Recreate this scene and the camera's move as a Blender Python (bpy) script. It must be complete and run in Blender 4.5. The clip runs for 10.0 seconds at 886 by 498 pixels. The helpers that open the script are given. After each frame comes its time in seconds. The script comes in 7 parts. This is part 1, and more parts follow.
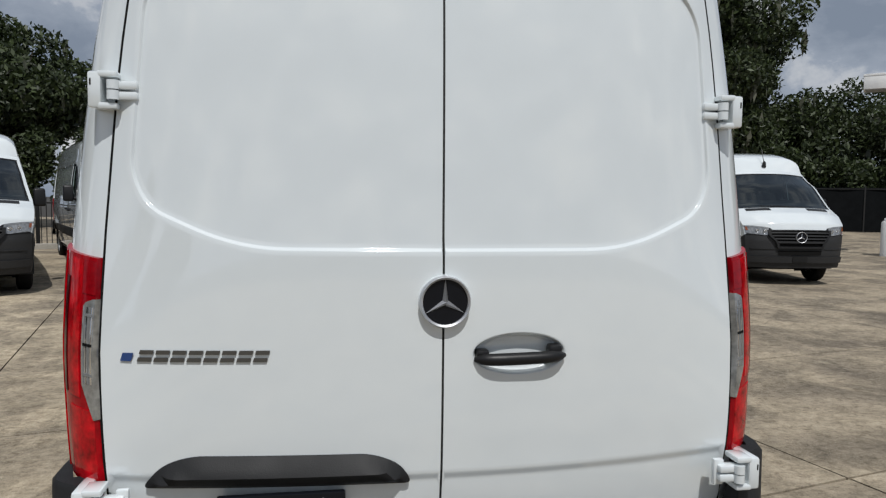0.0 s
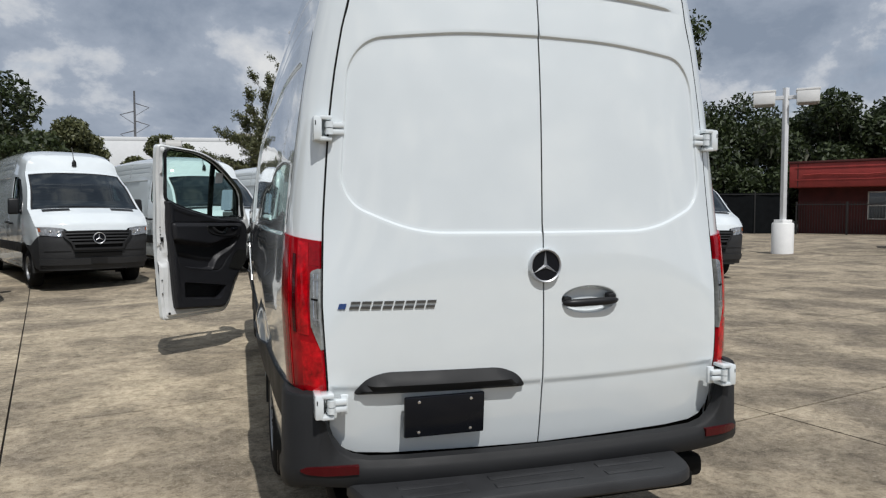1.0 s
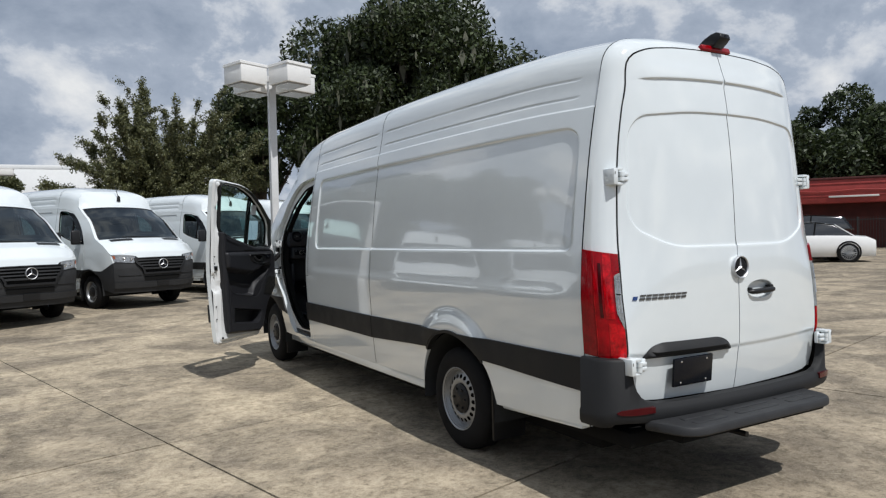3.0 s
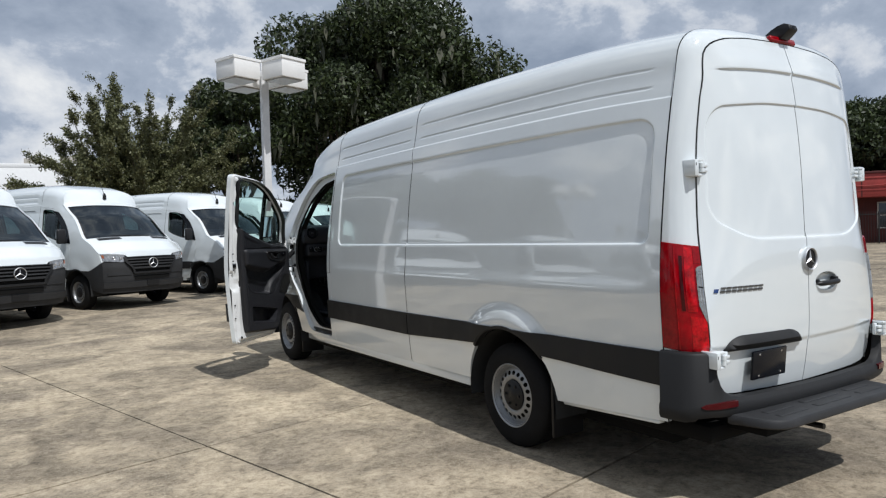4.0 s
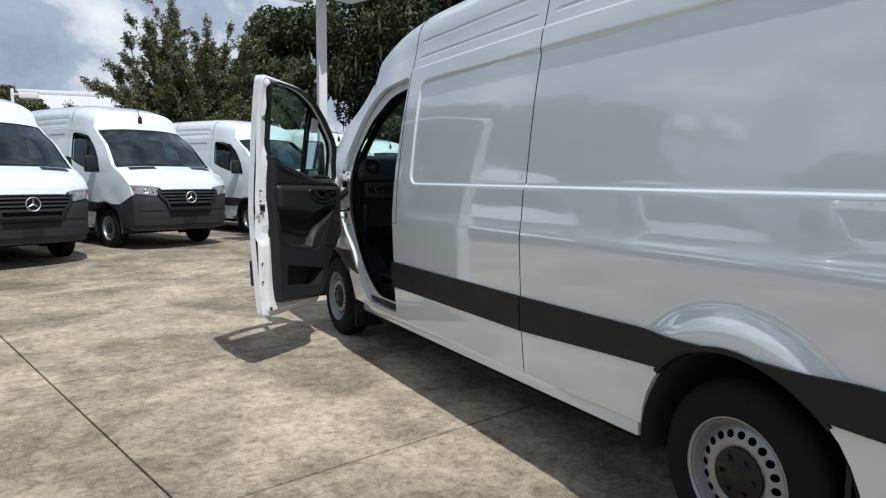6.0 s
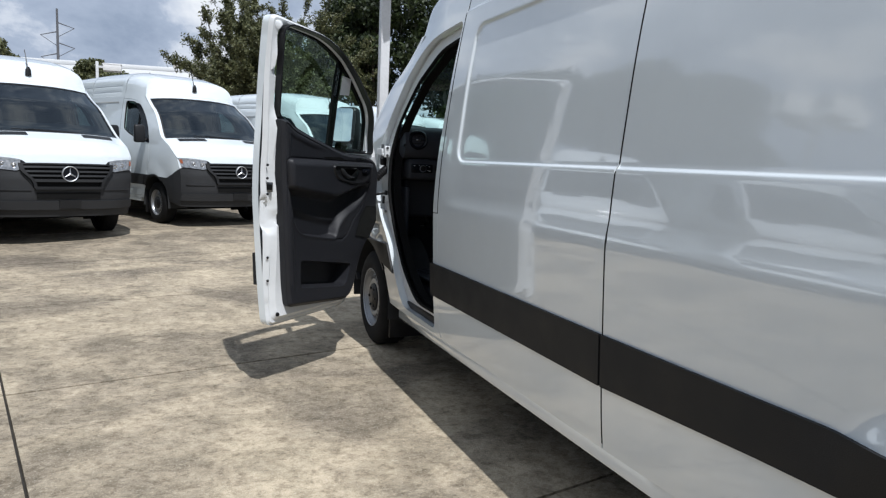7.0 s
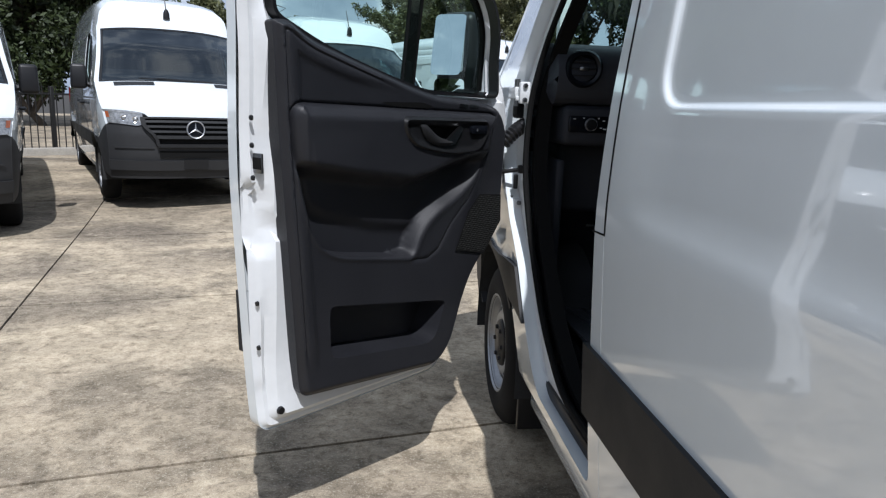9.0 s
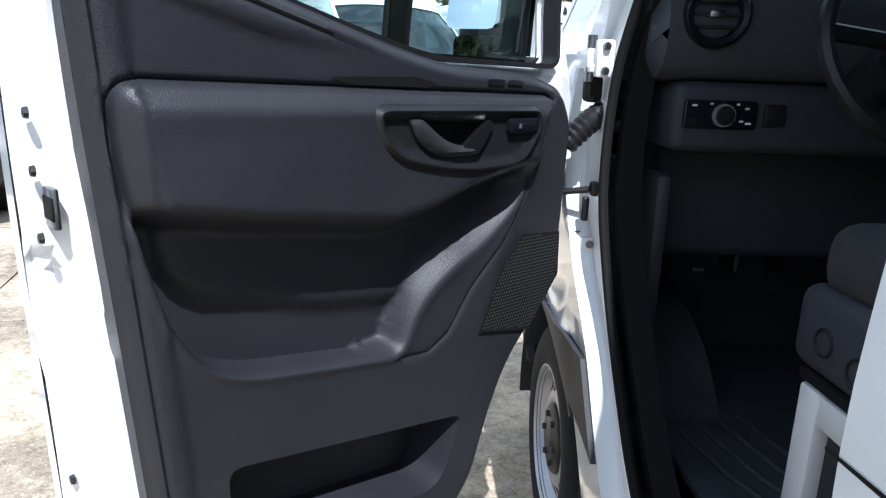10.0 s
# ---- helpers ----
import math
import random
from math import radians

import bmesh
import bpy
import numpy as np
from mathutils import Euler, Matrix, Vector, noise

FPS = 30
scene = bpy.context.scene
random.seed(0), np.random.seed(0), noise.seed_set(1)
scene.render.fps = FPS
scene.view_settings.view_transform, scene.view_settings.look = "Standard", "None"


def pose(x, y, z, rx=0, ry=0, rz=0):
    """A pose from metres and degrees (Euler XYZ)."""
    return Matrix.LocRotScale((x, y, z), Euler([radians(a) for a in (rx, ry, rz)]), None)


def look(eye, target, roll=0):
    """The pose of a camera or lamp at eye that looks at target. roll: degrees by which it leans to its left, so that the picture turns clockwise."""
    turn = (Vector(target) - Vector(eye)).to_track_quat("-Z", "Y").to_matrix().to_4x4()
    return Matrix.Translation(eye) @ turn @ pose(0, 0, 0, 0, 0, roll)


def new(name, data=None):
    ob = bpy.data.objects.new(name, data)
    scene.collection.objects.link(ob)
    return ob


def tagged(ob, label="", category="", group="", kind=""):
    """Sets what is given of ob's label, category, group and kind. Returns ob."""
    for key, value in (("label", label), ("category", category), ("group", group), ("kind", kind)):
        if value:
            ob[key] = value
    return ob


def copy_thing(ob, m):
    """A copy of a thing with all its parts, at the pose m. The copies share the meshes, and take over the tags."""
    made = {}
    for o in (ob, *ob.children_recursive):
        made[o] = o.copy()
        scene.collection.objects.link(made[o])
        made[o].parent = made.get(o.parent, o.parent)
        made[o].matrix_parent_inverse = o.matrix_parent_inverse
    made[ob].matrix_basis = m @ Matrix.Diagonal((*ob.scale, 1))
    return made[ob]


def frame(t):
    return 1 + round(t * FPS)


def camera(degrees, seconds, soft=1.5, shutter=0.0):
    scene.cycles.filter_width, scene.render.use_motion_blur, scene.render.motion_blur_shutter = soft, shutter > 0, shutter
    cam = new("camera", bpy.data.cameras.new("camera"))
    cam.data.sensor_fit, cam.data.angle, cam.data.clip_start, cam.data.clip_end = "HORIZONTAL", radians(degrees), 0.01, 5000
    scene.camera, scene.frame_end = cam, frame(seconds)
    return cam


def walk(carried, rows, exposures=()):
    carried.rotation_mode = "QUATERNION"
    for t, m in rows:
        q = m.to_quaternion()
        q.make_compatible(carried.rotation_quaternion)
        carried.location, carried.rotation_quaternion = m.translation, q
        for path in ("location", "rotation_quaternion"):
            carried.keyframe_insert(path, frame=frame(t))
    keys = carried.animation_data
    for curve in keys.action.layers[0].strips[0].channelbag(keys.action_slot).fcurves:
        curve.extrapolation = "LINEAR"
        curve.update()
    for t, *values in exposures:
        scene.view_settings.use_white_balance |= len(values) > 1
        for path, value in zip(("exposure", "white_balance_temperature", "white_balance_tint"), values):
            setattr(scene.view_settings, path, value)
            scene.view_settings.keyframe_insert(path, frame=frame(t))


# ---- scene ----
cam = camera(65.2, 10.0, soft=1.25)
PATH = [
    (0, (-0.281, -1.757, 1.526), (0.040, 0.212, 1.388), 0.7),
    (0.5, (-0.631, -2.178, 1.503), (-0.193, -0.231, 1.38), 0.2),
    (1, (-1.125, -2.49, 1.484), (-0.558, -0.576, 1.375), -0.1),
    (1.5, (-1.723, -2.602, 1.481), (-1.02, -0.732, 1.391), -0.5),
    (2, (-2.298, -2.654, 1.487), (-1.474, -0.833, 1.412), -0.9),
    (2.5, (-2.908, -2.665, 1.498), (-1.981, -0.894, 1.444), -1.3),
    (3.8, (-3.911, -2.37, 1.496), (-2.829, -0.689, 1.455), -1.6),
    (4, (-3.904, -2.251, 1.486), (-2.819, -0.571, 1.439), -1.7),
    (4.5, (-3.802, -1.758, 1.488), (-2.718, -0.079, 1.417), -1.4),
    (4.9, (-3.653, -1.319, 1.492), (-2.586, 0.37, 1.4), -1.4),
    (5, (-3.585, -1.196, 1.492), (-2.529, 0.498, 1.382), -1.0),
    (5.5, (-3.328, -0.676, 1.498), (-2.321, 1.045, 1.341), -0.4),
    (5.7, (-3.227, -0.459, 1.477), (-2.247, 1.275, 1.298), -0.1),
    (6.8, (-2.546, 0.651, 1.376), (-1.749, 2.469, 1.136), 2.1),
    (7, (-2.413, 0.868, 1.395), (-1.663, 2.705, 1.142), 2.4),
    (7.5, (-2.093, 1.366, 1.389), (-1.469, 3.245, 1.102), 2.6),
    (8, (-1.869, 1.864, 1.391), (-1.387, 3.778, 1.068), 2.6),
    (8.5, (-1.672, 2.362, 1.397), (-1.328, 4.299, 1.033), 2.4),
    (9, (-1.546, 2.914, 1.378), (-1.324, 4.86, 0.976), 2.1),
    (9.5, (-1.433, 3.452, 1.383), (-1.303, 5.398, 0.942), 2.0),
    (10, (-1.361, 3.973, 1.398), (-1.284, 5.909, 0.905), 2.1),
]
walk(cam, [(t, look(eye, target, roll)) for t, eye, target, roll in PATH],
     [(0.0, -0.07, 6400, 9.5), (0.5, 0.06, 6400, 9.5), (1.0, 0.12, 6400, 9.5), (2.5, 0.23, 6360, 9.5), (4.5, 0.34, 6210, 9.7), (5.5, 0.40, 6120, 10), (7.5, 0.48, 6040, 10), (8.5, 0.53, 6000, 11), (9.0, 0.61, 5970, 12), (9.5, 0.9, 5890, 12), (10.0, 1.72, 5690, 12)])


# ---- light ----
SUN_TO = Vector((0.05, -0.62, 1.0)).normalized()
world = bpy.data.worlds.new("sky")
scene.world = world
world.use_nodes = True
wt = world.node_tree
wt.nodes.clear()


def wnode(kind, **vals):
    n = wt.nodes.new(kind)
    for k, v in vals.items():
        n.inputs[k].default_value = v
    return n


sky = wt.nodes.new("ShaderNodeTexSky")
sky.sky_type, sky.sun_disc = "NISHITA", False
sky.sun_elevation = math.asin(SUN_TO.z)
sky.sun_rotation = math.atan2(SUN_TO.x, SUN_TO.y)
sky.air_density, sky.dust_density = 1.0, 2.0
geo = wt.nodes.new("ShaderNodeTexCoord")
mapping = wt.nodes.new("ShaderNodeMapping")
mapping.inputs["Scale"].default_value = (1.0, 1.0, 1.5)
mapping.inputs["Location"].default_value = (0.35, 0.1, 0.0)
wt.links.new(geo.outputs["Generated"], mapping.inputs["Vector"])
big = wnode("ShaderNodeTexNoise", Scale=2.6, Detail=10.0, Roughness=0.55, Distortion=0.3)
wt.links.new(mapping.outputs["Vector"], big.inputs["Vector"])
cover = wt.nodes.new("ShaderNodeValToRGB")
cover.color_ramp.elements[0].position, cover.color_ramp.elements[0].color = 0.22, (0, 0, 0, 1)
cover.color_ramp.elements[1].position, cover.color_ramp.elements[1].color = 0.37, (1, 1, 1, 1)
wt.links.new(big.outputs["Fac"], cover.inputs["Fac"])
lumps = wnode("ShaderNodeTexNoise", Scale=5.6, Detail=12.0, Roughness=0.60, Distortion=0.15)
wt.links.new(mapping.outputs["Vector"], lumps.inputs["Vector"])
tone = wt.nodes.new("ShaderNodeValToRGB")
tone.color_ramp.elements[0].position, tone.color_ramp.elements[0].color = 0.36, (2.35, 2.8, 3.55, 1)
tone.color_ramp.elements[1].position, tone.color_ramp.elements[1].color = 0.68, (7.2, 7.2, 7.15, 1)
mid = tone.color_ramp.elements.new(0.515)
mid.color = (3.4, 3.85, 4.6, 1)
edge_ = tone.color_ramp.elements.new(0.56)
edge_.color = (4.9, 5.2, 5.7, 1)
wt.links.new(lumps.outputs["Fac"], tone.inputs["Fac"])
blend = wt.nodes.new("ShaderNodeMixRGB")
wt.links.new(cover.outputs["Color"], blend.inputs["Fac"])
wt.links.new(sky.outputs["Color"], blend.inputs["Color1"])
wt.links.new(tone.outputs["Color"], blend.inputs["Color2"])
back = wnode("ShaderNodeBackground", Strength=0.093)
wt.links.new(blend.outputs["Color"], back.inputs["Color"])
wout = wt.nodes.new("ShaderNodeOutputWorld")
wt.links.new(back.outputs["Background"], wout.inputs["Surface"])

sun = new("sun", bpy.data.lights.new("sun", "SUN"))
sun.data.energy, sun.data.angle, sun.data.color = 3.1, radians(0.6), (1.0, 0.97, 0.93)
sun.matrix_basis = look((0, 0, 0), -SUN_TO)


# ---- materials ----
def material(name, colour, rough=0.5, metal=0.0, vary=0.0, scale=8.0, fine=60.0, bump=0.0, coat=0.0, dark=None, rvary=0.0, spec=0.5, coat_ior=1.7):
    """A surface: base colour with two scales of mottling, uneven gloss and fine relief."""
    m = bpy.data.materials.new(name)
    m.use_nodes = True
    nt = m.node_tree
    b = nt.nodes["Principled BSDF"]
    b.inputs["Base Color"].default_value = (*colour, 1)
    b.inputs["Roughness"].default_value, b.inputs["Metallic"].default_value = rough, metal
    b.inputs["Coat Weight"].default_value, b.inputs["Coat Roughness"].default_value = coat, 0.03
    b.inputs["Specular IOR Level"].default_value = spec
    b.inputs["Coat IOR"].default_value = coat_ior
    if vary or bump or rvary:
        tc = nt.nodes.new("ShaderNodeTexCoord")
        n1, n2 = nt.nodes.new("ShaderNodeTexNoise"), nt.nodes.new("ShaderNodeTexNoise")
        n1.inputs["Scale"].default_value, n1.inputs["Detail"].default_value = scale, 6
        n2.inputs["Scale"].default_value, n2.inputs["Detail"].default_value = fine, 4
        for n in (n1, n2):
            nt.links.new(tc.outputs["Object"], n.inputs["Vector"])
        both = nt.nodes.new("ShaderNodeMath")
        both.operation = "MULTIPLY_ADD"
        both.inputs[1].default_value = 0.4
        nt.links.new(n2.outputs["Fac"], both.inputs[0])
        part_ = nt.nodes.new("ShaderNodeMath")
        part_.operation = "MULTIPLY"
        part_.inputs[1].default_value = 0.6
        nt.links.new(n1.outputs["Fac"], part_.inputs[0])
        nt.links.new(part_.outputs[0], both.inputs[2])
        if vary:
            ramp = nt.nodes.new("ShaderNodeValToRGB")
            lo = dark or tuple(c * (1 - vary) for c in colour)
            hi = tuple(min(1, c * (1 + vary * 0.6)) for c in colour)
            ramp.color_ramp.elements[0].position, ramp.color_ramp.elements[0].color = 0.32, (*lo, 1)
            ramp.color_ramp.elements[1].position, ramp.color_ramp.elements[1].color = 0.68, (*hi, 1)
            nt.links.new(both.outputs[0], ramp.inputs["Fac"])
            nt.links.new(ramp.outputs["Color"], b.inputs["Base Color"])
        if rvary:
            r = nt.nodes.new("ShaderNodeMapRange")
            r.inputs["From Min"].default_value, r.inputs["From Max"].default_value = 0.3, 0.7
            r.inputs["To Min"].default_value, r.inputs["To Max"].default_value = max(0.02, rough - rvary), min(1, rough + rvary)
            nt.links.new(n1.outputs["Fac"], r.inputs["Value"])
            nt.links.new(r.outputs["Result"], b.inputs["Roughness"])
        if bump:
            bp = nt.nodes.new("ShaderNodeBump")
            bp.inputs["Strength"].default_value, bp.inputs["Distance"].default_value = bump, 0.004
            nt.links.new(n2.outputs["Fac"], bp.inputs["Height"])
            nt.links.new(bp.outputs["Normal"], b.inputs["Normal"])
    return m


def glass(name, colour, rough=0.0, gloss=0.07):
    """Thin tinted glass: see-through with a real gloss."""
    m = bpy.data.materials.new(name)
    m.use_nodes = True
    nt = m.node_tree
    nt.nodes.clear()
    out = nt.nodes.new("ShaderNodeOutputMaterial")
    tr, gl, mix, lw, pw, mad = (nt.nodes.new(k) for k in ("ShaderNodeBsdfTransparent", "ShaderNodeBsdfGlossy", "ShaderNodeMixShader", "ShaderNodeLayerWeight", "ShaderNodeMath", "ShaderNodeMath"))
    tr.inputs["Color"].default_value = (*colour, 1)
    gl.inputs["Roughness"].default_value = rough
    gl.inputs["Color"].default_value = (0.86, 0.95, 1.0, 1)
    pw.operation, mad.operation = "POWER", "MULTIPLY_ADD"
    lw.inputs["Blend"].default_value = 0.5
    pw.inputs[1].default_value = 5.0
    mad.inputs[1].default_value, mad.inputs[2].default_value = 0.9, gloss
    nt.links.new(lw.outputs["Facing"], pw.inputs[0])
    nt.links.new(pw.outputs[0], mad.inputs[0])
    nt.links.new(mad.outputs[0], mix.inputs["Fac"])
    nt.links.new(tr.outputs[0], mix.inputs[1])
    nt.links.new(gl.outputs[0], mix.inputs[2])
    nt.links.new(mix.outputs[0], out.inputs["Surface"])
    return m


PAINT = material("white_paint", (0.702, 0.749, 0.767), 0.10, coat=1.0, vary=0.02, scale=2.0, fine=14, rvary=0.03, coat_ior=1.85)
PAINT_IN = material("white_primer", (0.66, 0.675, 0.68), 0.45, coat=0.3, vary=0.05, scale=5, fine=40)
PLASTIC = material("grey_plastic", (0.0140, 0.0144, 0.0155), 0.60, spec=0.30, vary=0.15, scale=6, fine=300, bump=0.15, rvary=0.08)
BUMPER = material("lighter_grey_plastic", (0.025, 0.0258, 0.0275), 0.6, spec=0.35, vary=0.15, scale=6, fine=300, bump=0.15)
TREAD = material("step_plastic", (0.024, 0.0248, 0.027), 0.55, spec=0.4, vary=0.3, scale=9, fine=200, bump=0.2)
SEAL = material("grey_gap_rubber", (0.03, 0.03, 0.03), 0.7, spec=0.2, vary=0.1)
BLACK = material("black_plastic", (0.009, 0.009, 0.010), 0.42, spec=0.35, vary=0.2, scale=8, fine=200, bump=0.1)
CARD = material("door_card_plastic", (0.0142, 0.0147, 0.0178), 0.46, spec=0.34, vary=0.12, scale=5, fine=420, bump=0.25, rvary=0.06)
RUBBER = material("tyre_rubber", (0.010, 0.010, 0.0105), 0.8, spec=0.15, vary=0.3, scale=9, fine=120, bump=0.2)
STEEL = material("silver_wheel_paint", (0.33, 0.34, 0.35), 0.40, metal=0.7, vary=0.12, scale=10, fine=90)
CHROME = material("chrome", (0.82, 0.83, 0.85), 0.08, metal=1.0, rvary=0.04, vary=0.03)
BADGE = material("satin_chrome", (0.20, 0.205, 0.21), 0.3, metal=1.0, vary=0.05)
BLUE = material("badge_blue", (0.012, 0.05, 0.19), 0.25, coat=0.5)
RED = material("red_lens", (0.36, 0.001, 0.006), 0.10, coat=0.12, vary=0.5, scale=5, fine=22, dark=(0.085, 0.0005, 0.003), spec=0.2)
REDDARK = material("dark_red_lens", (0.26, 0.001, 0.005), 0.15, spec=0.25, coat=0.15, vary=0.3, scale=20, fine=80)
REDSLOT = material("deep_red_lens", (0.055, 0.0006, 0.002), 0.14, spec=0.25, coat=0.15, vary=0.5, scale=16, fine=60)
REDGLOW = material("bright_red_lens", (0.52, 0.002, 0.008), 0.12, coat=0.15, vary=0.45, scale=24, fine=70, dark=(0.15, 0.0008, 0.002), spec=0.3)
HEADLAMP = material("headlight_housing", (0.36, 0.365, 0.37), 0.16, metal=0.55, coat=1.0, vary=0.6, scale=26, fine=80)
STARMETAL = material("bright_star_metal", (0.62, 0.63, 0.65), 0.48, metal=1.0, vary=0.04)
AMBER = material("amber_lens", (0.30, 0.075, 0.02), 0.15, coat=0.6, vary=0.3, scale=30, fine=90)
CLEAR = material("clear_lens", (0.33, 0.335, 0.325), 0.12, metal=0.45, coat=1.0, vary=0.55, scale=22, fine=70)
REFLECTOR = material("red_reflector", (0.06, 0.002, 0.004), 0.25, spec=0.2, coat=0.1, vary=0.2, scale=60, fine=200)
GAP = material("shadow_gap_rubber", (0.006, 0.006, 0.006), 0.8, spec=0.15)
MESH = material("speaker_mesh", (0.075, 0.078, 0.07), 0.45, metal=0.5)
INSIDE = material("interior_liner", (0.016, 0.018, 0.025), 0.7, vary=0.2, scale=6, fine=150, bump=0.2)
FABRIC = material("seat_fabric", (0.022, 0.023, 0.026), 0.9, vary=0.25, scale=30, fine=500, bump=0.5)
DASH = material("dashboard_plastic", (0.034, 0.037, 0.046), 0.5, vary=0.12, scale=5, fine=420, bump=0.25)
MAT = material("rubber_floor_mat", (0.027, 0.030, 0.037), 0.6, vary=0.35, scale=7, fine=260, bump=0.3, rvary=0.12)
MIRROR = material("mirror_silver", (0.86, 0.88, 0.90), 0.01, metal=1.0)
GLASS = glass("side_glass", (0.66, 0.86, 0.80))
SCREEN = glass("windscreen_glass", (0.11, 0.15, 0.17), 0.0, 0.095)
LINER = material("arch_liner_felt", (0.035, 0.036, 0.037), 0.9, vary=0.2, scale=8, fine=120, bump=0.3, spec=0.1)
STAR_BACK = material("badge_black", (0.006, 0.007, 0.010), 0.2, spec=0.25)


# ---- building tools ----
from mathutils.geometry import delaunay_2d_cdt


def finish(bm, name, mat, parent=None, smooth=40.0, label=""):
    """Links a bmesh as one mesh object, shaded smooth below the given angle."""
    me = bpy.data.meshes.new(name)
    bm.normal_update()
    lim = radians(smooth)
    for f in bm.faces:
        f.smooth = smooth > 0
    for e in bm.edges:
        e.smooth = len(e.link_faces) == 2 and e.calc_face_angle(0.0) < lim
    bm.to_mesh(me)
    exact = bm.verts.layers.float_vector.get("exact")
    if exact:
        split = []
        for f in bm.faces:
            for c in f.loops:
                n = c.vert[exact]
                n = -n if n.dot(f.normal) < 0 else n
                split.append(n if n.dot(f.normal) > 0.6 else f.normal.copy())
        me.normals_split_custom_set(split)
    bm.free()
    for m in mat if isinstance(mat, (list, tuple)) else (mat,):
        me.materials.append(m)
    ob = new(name, me)
    if parent is not None:
        ob.parent = parent
    return tagged(ob, label)


def part(name, bm, mat, parent, label="", smooth=40.0):
    return finish(bm, name, mat, parent, smooth, label)


def thing(name, label, category, m=None, group="", kind=""):
    ob = new(name)
    ob.empty_display_size = 0.2
    if m is not None:
        ob.matrix_basis = m
    return tagged(ob, label, category, group, kind)


def box(bm, lo, hi, bevel=0.0, segs=2, m=None):
    """A block from corner to corner, its edges rounded, laid by the pose m."""
    lo, hi = Vector(lo), Vector(hi)
    r = bmesh.ops.create_cube(bm, size=1.0)
    vs = r["verts"]
    for v in vs:
        v.co = Vector(((lo[i] + hi[i]) / 2 + v.co[i] * (hi[i] - lo[i]) for i in range(3)))
    if bevel > 0:
        es = list({e for v in vs for e in v.link_edges})
        b = bmesh.ops.bevel(bm, geom=es, offset=bevel, segments=segs, profile=0.5, affect="EDGES")
        vs = list({v for f in b["faces"] for v in f.verts} | {v for v in vs if v.is_valid})
    if m is not None:
        bmesh.ops.transform(bm, matrix=m, verts=vs)
    return vs


def tube(bm, pts, radii, sides=10, caps=True):
    """A round bar along points; radii one number or one per point."""
    pts = [Vector(p) for p in pts]
    if not isinstance(radii, (list, tuple)):
        radii = [radii] * len(pts)
    rings, ref = [], None
    for i, p in enumerate(pts):
        d = (pts[min(i + 1, len(pts) - 1)] - pts[max(i - 1, 0)]).normalized()
        if ref is None:
            ref = d.orthogonal().normalized()
        ref = (ref - d * ref.dot(d)).normalized()
        up = d.cross(ref)
        rings.append([bm.verts.new(p + (ref * math.cos(a) + up * math.sin(a)) * radii[i]) for a in (2 * math.pi * k / sides for k in range(sides))])
    for a, b in zip(rings, rings[1:]):
        for k in range(sides):
            bm.faces.new((a[k], a[(k + 1) % sides], b[(k + 1) % sides], b[k]))
    if caps:
        bm.faces.new(rings[0][::-1])
        bm.faces.new(rings[-1])
    return [v for r in rings for v in r]


def turned(bm, profile, m=None, segs=32, arc=(0.0, 2 * math.pi)):
    """A turned form: (radius, along) pairs round the local x axis."""
    full = abs(arc[1] - arc[0] - 2 * math.pi) < 1e-6
    n = segs if full else segs + 1
    rings = []
    for k in range(n):
        a = arc[0] + (arc[1] - arc[0]) * k / segs
        rings.append([bm.verts.new((h, r * math.cos(a), r * math.sin(a))) for r, h in profile])
    for k in range(segs):
        a, b = rings[k], rings[(k + 1) % n]
        for i in range(len(profile) - 1):
            if profile[i][0] < 1e-6 and profile[i + 1][0] < 1e-6:
                continue
            bm.faces.new((a[i], a[i + 1], b[i + 1], b[i]))
    vs = [v for r in rings for v in r]
    bmesh.ops.remove_doubles(bm, verts=vs, dist=1e-5)
    vs = [v for v in vs if v.is_valid]
    if m is not None:
        bmesh.ops.transform(bm, matrix=m, verts=vs)
    return vs


def dense(pts, step, closed=True):
    out, n = [], len(pts)
    for i in range(n if closed else n - 1):
        a, b = np.array(pts[i], float), np.array(pts[(i + 1) % n], float)
        k = max(1, int(math.ceil(np.linalg.norm(b - a) / step)))
        out += [tuple(a + (b - a) * j / k) for j in range(k)]
    if not closed:
        out.append(tuple(map(float, pts[-1])))
    return out


def rounded(pts, radii, segs=6):
    """A closed outline with its corners rounded."""
    out, n = [], len(pts)
    if not isinstance(radii, (list, tuple)):
        radii = [radii] * n
    for i in range(n):
        p, a, b = (np.array(pts[j % n], float) for j in (i, i - 1, i + 1))
        da, db = a - p, b - p
        la, lb = np.linalg.norm(da), np.linalg.norm(db)
        r = min(radii[i], la * 0.49, lb * 0.49)
        if r <= 1e-4:
            out.append(tuple(p))
            continue
        q0, q1 = p + da / la * r, p + db / lb * r
        for k in range(segs + 1):
            t = k / segs
            out.append(tuple((1 - t) ** 2 * q0 + 2 * t * (1 - t) * p + t * t * q1))
    return out


def inside(pts, poly):
    """Which of the points lie in the outline."""
    x, y = pts[:, 0], pts[:, 1]
    res = np.zeros(len(pts), bool)
    n = len(poly)
    for i in range(n):
        (x0, y0), (x1, y1) = poly[i], poly[(i + 1) % n]
        if y0 == y1:
            continue
        c = (y0 > y) != (y1 > y)
        res ^= c & (x < (x1 - x0) * (y - y0) / (y1 - y0) + x0)
    return res


